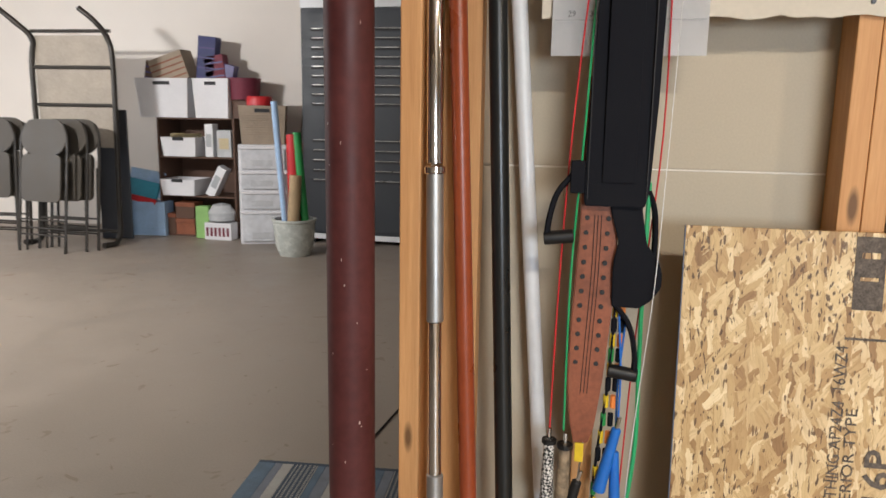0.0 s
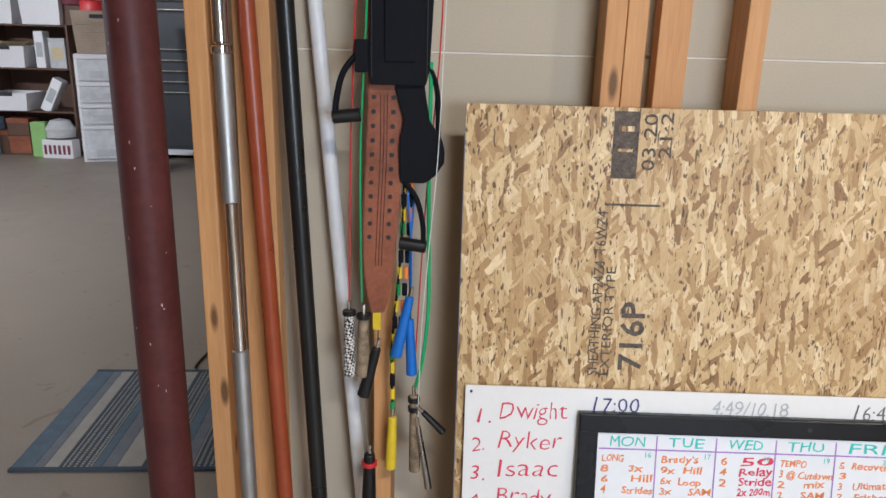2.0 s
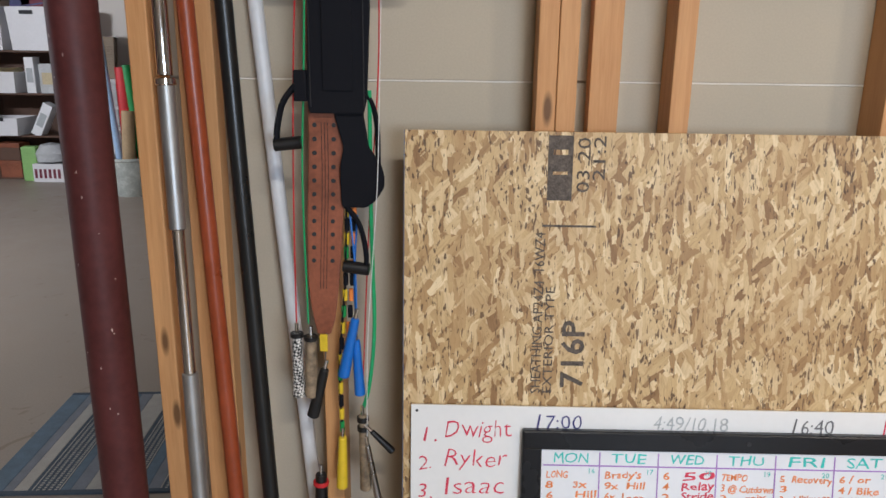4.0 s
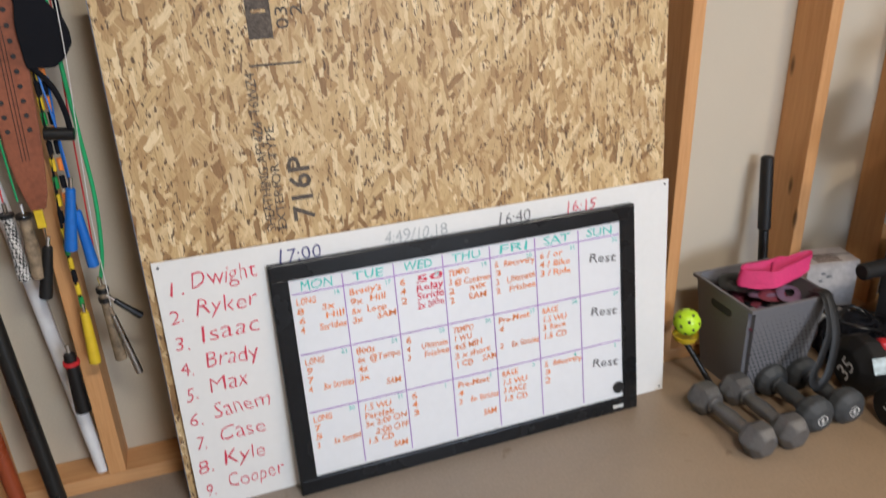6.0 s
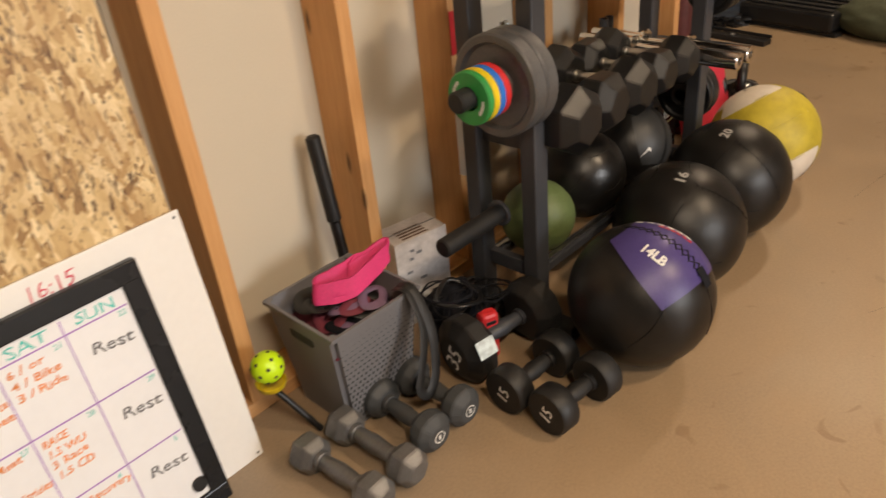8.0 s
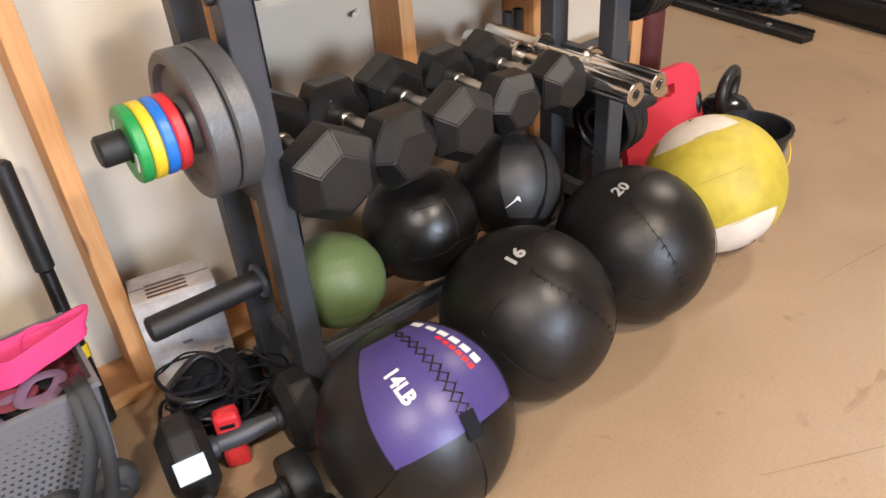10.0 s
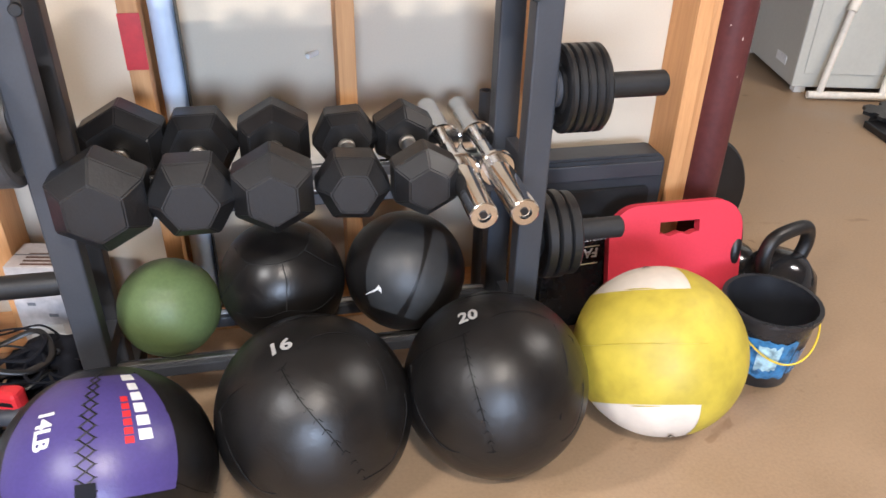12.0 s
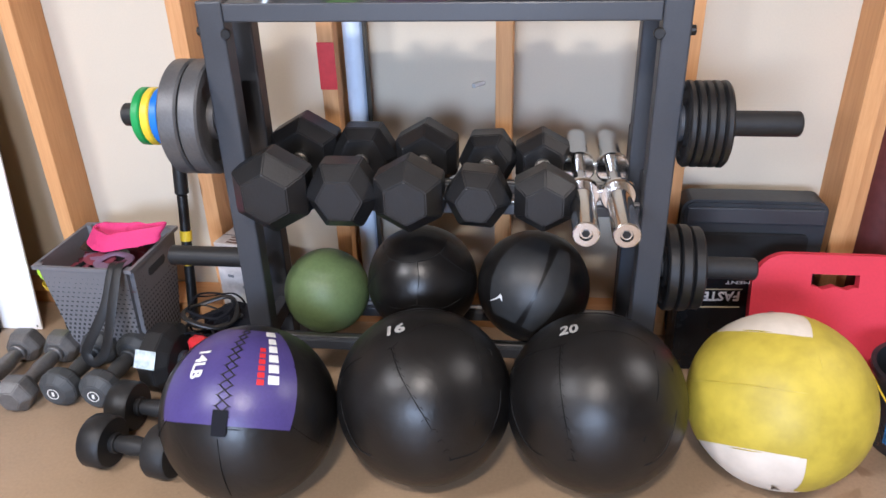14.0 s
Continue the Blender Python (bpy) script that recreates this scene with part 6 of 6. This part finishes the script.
def folding_chair(at, rz, lean):
    t = new("folding_chair")
    t.matrix_world = pose(*at, lean, 0, rz)
    tagged(t, "taupe steel folding chair standing folded", "chair", "folding chairs")
    w = 0.27
    for s in (-1, 1):
        part("front_leg", sweep([(s * w, 0.0, 0.0), (s * w, 0.0, 0.75), (s * w * 0.98, 0.0, 1.05), (s * w * 0.8, 0.0, 1.19)], 0.014, 8), CHAIR_M, t, smooth=True)
        part("rear_leg", sweep([(s * (w - 0.04), 0.05, 0.0), (s * (w - 0.04), 0.03, 0.55), (s * (w - 0.04), 0.02, 0.78)], 0.012, 8), CHAIR_M, t, smooth=True)
    part("backrest", moved(sheet([(x, z + 1.07) for x, z in rounded(0.53, 0.33, 0.16)], -0.012, 0.010, 0.003), Matrix()), CHAIRPAD_M, t)
    part("seat", moved(sheet([(x, z + 0.69) for x, z in rounded(0.46, 0.44, 0.06)], -0.035, -0.012, 0.004), Matrix()), CHAIRPAD_M, t)
    for z in (0.16, 0.30):
        part("crossbar", rod((-w, 0, z), (w, 0, z), 0.009, 10), CHAIR_M, t, smooth=True)
    part("rear_crossbar", rod((-w + 0.04, 0.045, 0.22), (w - 0.04, 0.045, 0.22), 0.009, 10), CHAIR_M, t, smooth=True)
    return t


folding_chair((-5.17, 4.44, 0), -6, -7)
for k in range(2):
    folding_chair((-5.06 + k * 0.06, 4.58 + k * 0.09, 0), -4, -6)
folding_chair((-5.86, 4.62, 0), 4, -4)
folding_chair((-5.82, 4.74, 0), 4, -4)
t = thing("chair_cart", "tall brown steel chair trolley with curved arms and rungs", "trolley", (-5.17, 4.98, 0), 3)
for s in (-1, 1):
    part("post", sweep([(s * 0.42, -0.25, 0.03), (s * 0.42, 0.0, 0.06), (s * 0.42, 0.04, 0.5), (s * 0.43, 0.06, 1.7), (s * 0.40, 0.05, 1.98), (s * 0.42 - 0.10, -0.02, 2.14), (s * 0.42 - 0.24, -0.05, 2.26)], 0.026, 10), CHAIR_M, t, smooth=True)
for z in (2.06, 1.72, 1.36, 0.12):
    part("rung", rod((-0.42, 0.06, z), (0.42, 0.06, z), 0.017, 10), CHAIR_M, t, smooth=True)
# added sheet, coloured as the dimmed wall seen between the posts
part("wall_tone_sheet", box(-0.40, 0.40, 0.075, 0.085, 0.95, 2.02), surface("dimmed_wall_beige", (0.34, 0.29, 0.23), 0.6), t, "thin sheet in the dimmed wall's beige")
t = thing("folded_table", "dark grey folded table leaning behind chairs", "table", (-4.98, 5.3, 0), 10)
part("panel", box(-0.16, 0.16, 0, 0.03, 0.0, 1.32, 0.004), STEEL_M, t)

WALLY = 6.1
sh = thing("cube_shelf", "dark brown open cube shelf against the far wall", "shelf", (-4.24, 5.86, 0))
SW2 = 0.44
for x in (-SW2, SW2 - 0.02):
    part("side", box(x, x + 0.02, -0.22, 0.22, 0, 1.25, 0.002), BROWNSHELF_M, sh)
for z in (0.0, 0.42, 0.83, 1.232):
    part("board", box(-SW2 + 0.0205, SW2 - 0.0205, -0.219, 0.219, z, z + 0.018, 0.002), BROWNSHELF_M, sh)
part("back", box(-SW2 + 0.021, SW2 - 0.021, 0.205, 0.215, 0.0185, 1.231), BROWNSHELF_M, sh)


def bin_box(x, y, z, w, d, h, mat, label, rz=0.0, slot=True):
    t = thing("storage_bin", label, "storage bin", (x, y, z), rz, group="storage bins")
    bm = bmesh.new()
    def ring(k, zz, off):
        return [bm.verts.new((sx * (w / 2 * k - off), sy * (d / 2 * k - off), zz)) for sx, sy in ((-1, -1), (1, -1), (1, 1), (-1, 1))]
    rr = [ring(0.90, 0, 0), ring(1, h, 0), ring(1, h, 0.008), ring(0.90, 0.01, 0.008)]
    for a, b in zip(rr, rr[1:]):
        for k in range(4):
            bm.faces.new((a[k], a[(k + 1) % 4], b[(k + 1) % 4], b[k]))
    bm.faces.new(rr[0][::-1])
    bm.faces.new(rr[-1])
    bmesh.ops.recalc_face_normals(bm, faces=bm.faces[:])
    part("tub", bm, mat, t)
    if slot:
        part("hand_slot", box(-w * 0.16, w * 0.16, -d / 2 * 0.985 - 0.006, -d / 2 * 0.985 + 0.001, h * 0.83, h * 0.83 + 0.035, 0.002), HOLE_M, t)
    return t


bin_box(-4.58, 5.80, 1.2505, 0.60, 0.40, 0.40, BINWHITE_M, "white plastic bin overfull with gift bags")
bin_box(-4.03, 5.80, 1.2505, 0.40, 0.40, 0.40, BINWHITE_M, "white plastic bin holding wrapping supplies")
bin_box(-4.42, 5.78, 0.8485, 0.40, 0.36, 0.20, BINWHITE_M, "small white bin with gold ribbon in shelf")
bin_box(-4.44, 5.76, 0.4385, 0.40, 0.36, 0.17, BINWHITE_M, "small white bin with papers in shelf")
tb = bin_box(-3.46, 5.62, 1.003, 0.46, 0.34, 0.38, TAN_M, "tan woven basket standing on plastic drawers", 20)
for q in range(11):
    part("rib", box(-0.205, 0.205, -0.158 - 0.0014 * q, -0.146 - 0.0014 * q, 0.05 + q * 0.023, 0.062 + q * 0.023, 0.003), TAN_M, tb)
GIFT = (("gift_bag", "tan striped gift box tilted in bin", TAN_M, -4.50, 1.60, 0.40, 0.22, 0.30, -18), ("gift_bag", "navy paper gift bags standing in bin", surface("navy_paper", (0.035, 0.04, 0.13), 0.6), -4.17, 1.58, 0.20, 0.12, 0.50, 6), ("gift_bag", "dark red paper bag in bin", WINE_M, -4.02, 1.55, 0.22, 0.12, 0.34, -8), ("gift_bag", "brown paper bag in bin", BROWNSHELF_M, -4.80, 1.55, 0.16, 0.12, 0.28, 10), ("gift_bag", "purple paper bag folded in bin", PURPLE_M, -3.95, 1.52, 0.12, 0.10, 0.28, 14))
for n, lb, m, x, z, w, d, h, tilt in GIFT:
    t = new(n)
    t.matrix_world = pose(x, 5.80, z, 0, tilt, 0)
    tagged(t, lb, "gift bag", "gift wrap")
    part("body", box(-w / 2, w / 2, -d / 2, d / 2, 0, h, 0.006), m, t)
    for q in range(4):
        part("stripe", box(-w / 2 + 0.004, w / 2 - 0.004, -d / 2 - 0.002, -d / 2 + 0.001, h * (0.15 + 0.2 * q), h * (0.15 + 0.2 * q) + 0.015), LEATHER_M if m is TAN_M else PURPLE_M, t)
t = thing("red_bowl", "round red tin standing among gift wrap", "tin", (-3.74, 5.78, 1.44))
part("body", lathe([(0, 0), (0.15, 0), (0.17, 0.22), (0.16, 0.22), (0, 0.02)], 28), WINE_M, t, smooth=True)
part("support", box(-0.1, 0.1, -0.1, 0.1, -0.19, -0.001), BROWNSHELF_M, t)
t = thing("red_tin", "small red lidded tin on the tan basket", "tin", (-3.50, 5.62, 1.385))
part("lid", lathe([(0, 0), (0.13, 0), (0.13, 0.07), (0.12, 0.09), (0, 0.09)], 28), REDP_M, t, smooth=True)
for x, z, w, h, rz, m, lb in ((-4.10, 0.8485, 0.09, 0.34, 0, PAPERW_M, "white upright carton on the shelf"), (-3.93, 0.8485, 0.16, 0.28, 0, FROST_M, "clear plastic box on the shelf"), (-4.12, 0.4385, 0.10, 0.34, 28, PAPERW_M, "white tube of paper leaning on the shelf")):
    t = new("carton")
    t.matrix_world = pose(x, 5.72, z, 0, rz, 0)
    tagged(t, lb, "box", "shelf cartons")
    part("body", box(-w / 2, w / 2, -0.06, 0.06, 0, h, 0.004), m, t)
    part("face_print", box(-w / 3, w / 3, -0.0625, -0.0600, h * 0.3, h * 0.7), GOLD_M if m is FROST_M else MARKGREY_M, t)
t = thing("gold_ribbon", "crumpled gold ribbon lying in a bin", "ribbon", (-4.42, 5.78, 1.03))
for k in range(6):
    part("curl", sweep([(0.12 * math.cos(a + k), 0.10 * math.sin(a * 1.3 + k), 0.02 + 0.03 * math.sin(2 * a + k)) for a in np.linspace(0, 5, 8)], 0.016, 6, 0.25), GOLD_M, t, smooth=True)
t = thing("blue_box", "light blue flat box standing on the floor", "box", (-4.86, 5.56, 0), 4)
part("body", box(-0.26, 0.26, 0, 0.20, 0, 0.36, 0.005), LBLUE_M, t)
t = thing("picture_books", "colourful thin books stacked aslant on a box", "books", (-4.90, 5.64, 0.3605), 0)
part("book", moved(box(-0.20, 0.20, 0, 0.03, 0.06, 0.34, 0.003), pose(0, 0, 0, -12, 8, 0)), LBLUE_M, t, "pale blue cover")
part("book", moved(box(-0.18, 0.18, -0.04, -0.012, 0.02, 0.22, 0.003), pose(0, 0, 0, -12, 10, 0)), surface("cyan_cover", (0.05, 0.30, 0.42), 0.5), t, "cyan cover")
part("book", moved(box(-0.24, 0.20, -0.07, -0.045, 0.0, 0.06, 0.003), pose(0, 0, 0, 0, 10, 0)), REDP_M, t, "red spine")
for x, z, w, h, m in ((-4.40, 0.0185, 0.22, 0.17, LEATHER_M), (-4.40, 0.19, 0.22, 0.17, BROWNSHELF_M), (-4.56, 0.0185, 0.10, 0.22, BROWNSHELF_M)):
    t = thing("photo_box", "patterned brown photo box stacked in the shelf", "box", (x, 5.72, z), group="photo boxes")
    part("body", box(-w / 2 + 0.001, w / 2 - 0.001, -0.08, 0.10, 0, h - 0.002, 0.004), m, t)
    part("lid", box(-w / 2 - 0.003, w / 2 + 0.003, -0.084, 0.104, h - 0.045, h, 0.003), LEATHER_M, t)
t = thing("green_bag", "pale green paper bag on the shelf floor", "bag", (-4.16, 5.60, 0), 8)
part("body", box(-0.07, 0.07, -0.05, 0.05, 0, 0.34, 0.01), surface("pale_green_paper", (0.28, 0.50, 0.16), 0.6), t)
t = thing("white_crate", "small white slotted plastic crate with wrapped goods", "crate", (-3.95, 5.60, 0))
part("crate", box(-0.15, 0.15, -0.10, 0.10, 0, 0.18, 0.006), BINWHITE_M, t)
for k in range(6):
    part("slot", box(-0.13 + k * 0.046, -0.105 + k * 0.046, -0.103, -0.099, 0.04, 0.13), WINE_M, t)
part("plastic_bag", moved(lathe([(0, 0), (0.13, 0.02), (0.14, 0.10), (0.09, 0.18), (0, 0.2)], 20), Matrix.Translation((0, 0, 0.181))), FROST_M, t, smooth=True)

dr = thing("drawer_tower", "clear plastic drawer tower with white frame", "drawers", (-3.46, 5.62, 0), 20)
part("case", box(-0.24, 0.24, -0.20, 0.20, 0, 1.0, 0.006), BINWHITE_M, dr)
for z0, z1 in ((0.03, 0.34), (0.36, 0.54), (0.56, 0.74), (0.76, 0.985)):
    d = part("drawer", box(-0.215, 0.215, -0.225, -0.201, z0, z1, 0.006), FROST2_M, dr)
    part("lip", box(-0.235, 0.235, -0.240, -0.2255, z1 - 0.028, z1, 0.005), BINWHITE_M, d)
    part("stored_item", box(-0.12, 0.09, -0.2285, -0.2255, z0 + 0.03, z0 + 0.09, 0.002), FROST_M, d)
pt = thing("planter_pot", "grey-green glazed ceramic planter on the floor", "planter", (-2.88, 4.98, 0))
part("pot", lathe([(0, 0), (0.14, 0), (0.175, 0.09), (0.192, 0.25), (0.196, 0.315), (0.206, 0.325), (0.206, 0.345), (0.182, 0.345), (0.17, 0.29), (0, 0.28)], 40), GLAZE_M, pt, smooth=True)
for nm, lb, x, y, z1, r, m, tx in (("paper_roll", "light blue roll of wrapping paper standing in planter", -2.97, 4.98, 1.42, 0.030, LBLUE_M, -0.10), ("paper_roll", "red roll of wrapping paper standing in planter", -2.90, 5.04, 1.12, 0.060, REDP_M, -0.02), ("paper_roll", "green roll of wrapping paper standing in planter", -2.79, 5.02, 1.14, 0.038, GREENP_M, -0.08), ("paper_roll", "kraft brown roll of paper standing in planter", -2.87, 4.93, 0.75, 0.055, surface("kraft_paper", (0.42, 0.30, 0.17), 0.8), 0.02)):
    t = thing(nm, lb, "wrapping paper", (x, y, 0.285), group="wrapping paper rolls")
    part("roll", rod((0, 0, 0), (tx, 0.03, z1 - 0.285), r, 18), m, t, smooth=True)
pf = thing("framed_picture", "dark wooden picture frame leaning beside the locker", "picture frame", (-3.06, 5.75, 1.02), 0)
part("support", box(-0.07, 0.07, 0.0, 0.20, -1.02, 0.0, 0.004), BROWNSHELF_M, pf)
part("frame", moved(box(-0.07, 0.02, 0, 0.04, 0, 0.98, 0.004), pose(0, 0, 0, 0, 6, 0)), CHAIR_M, pf)
lk = thing("steel_locker", "tall charcoal steel locker with vent slots on white feet", "locker", (-2.48, 5.82, 0))
part("body", box(-0.58, 0.60, -0.16, 0.24, 0.10, 2.33, 0.006), LOCKER_M, lk)
part("cap", box(-0.585, 0.605, -0.165, 0.245, 2.331, 2.42, 0.004), PVC_M, lk)
part("base", box(-0.56, 0.60, -0.165, 0.24, 0.045, 0.099, 0.003), PVC_M, lk)
for x in (-0.52, 0.52):
    part("foot", box(x, x + 0.06, -0.15, 0.2, 0, 0.044), RUBBER_M, lk)
for x0 in (-0.56, 0.03):
    d = part("door", box(x0, x0 + 0.55, -0.172, -0.161, 0.13, 2.30, 0.003), LOCKER_M, lk)
    for z in [0.65 + 0.1 * k for k in range(5)] + [1.41 + 0.09 * k for k in range(9)]:
        # bright steel colour paints the highlight along each charcoal louvre
        part("vent_highlight", box(x0 + 0.10, x0 + 0.45, -0.186, -0.1725, z, z + 0.009, 0.003), DULLSTEEL_M, d)
        part("vent_slot", box(x0 + 0.09, x0 + 0.46, -0.1745, -0.1725, z - 0.022, z - 0.001), HOLE_M, d)
part("door_gap", box(-0.010, 0.028, -0.168, -0.161, 0.11, 2.31), HOLE_M, lk)
mat_t = thing("folded_mat", "black upright folded mat with a bright blue edge", "exercise mat", (-1.745, 5.40, 0), 14)
part("slab", box(-0.055, 0.075, 0.0, 0.12, 0, 1.20, 0.012), RUBBER_M, mat_t)
part("edge_strip", box(-0.045, 0.012, -0.012, -0.001, 0.06, 1.06, 0.004), surface("bright_blue_vinyl", (0.02, 0.20, 0.62), 0.45), mat_t, "bright blue strip")
part("red_latch", box(0.045, 0.085, -0.186, -0.1725, 1.27, 1.36, 0.003), REDP_M, lk)

# ---- cracks and stains in the concrete ----
def crack(pts, w):
    """A thin filled crack along the floor."""
    bm = bmesh.new()
    prev = None
    random.seed(len(pts) + int(w * 1e5))
    fine = []
    for a, b in zip(pts, pts[1:]):
        for k in range(12):
            q = k / 12
            fine.append((a[0] + (b[0] - a[0]) * q + random.uniform(-1, 1) * 0.004, a[1] + (b[1] - a[1]) * q + random.uniform(-1, 1) * 0.004))
    for (x, y), (x2, y2) in zip(fine, fine[1:]):
        n = Vector((-(y2 - y), x2 - x, 0)).normalized() * w * random.uniform(0.3, 1)
        v = [bm.verts.new((x + n.x, y + n.y, 0.0006)), bm.verts.new((x - n.x, y - n.y, 0.0006))]
        if prev:
            bm.faces.new((prev[0], prev[1], v[1], v[0]))
        prev = v
    tagged(part("floor_crack", bm, surface("crack_filler", (0.17, 0.13, 0.09), 0.9)), "thin dark hairline crack in the concrete", "crack", "floor cracks", "structure")


crack(((3.18, -0.87), (3.75, -0.95), (4.6, -1.02), (6.2, -1.2)), 0.0012)
crack(((2.55, -1.10), (3.3, -1.45), (4.3, -1.6)), 0.0009)

cord = thing("floor_cord", "thin black cord lying across the concrete floor", "cord", (0, 0, 0))
part("cord", sweep([(-1.02, 2.44, 0.02), (-1.00, 2.36, 0.006), (-0.985, 2.1, 0.004), (-0.955, 1.75, 0.004), (-0.975, 1.45, 0.004), (-1.0, 1.1, 0.004), (-0.98, 1.03, 0.004)], 0.004, 6), RUBBER_M, cord, smooth=True)
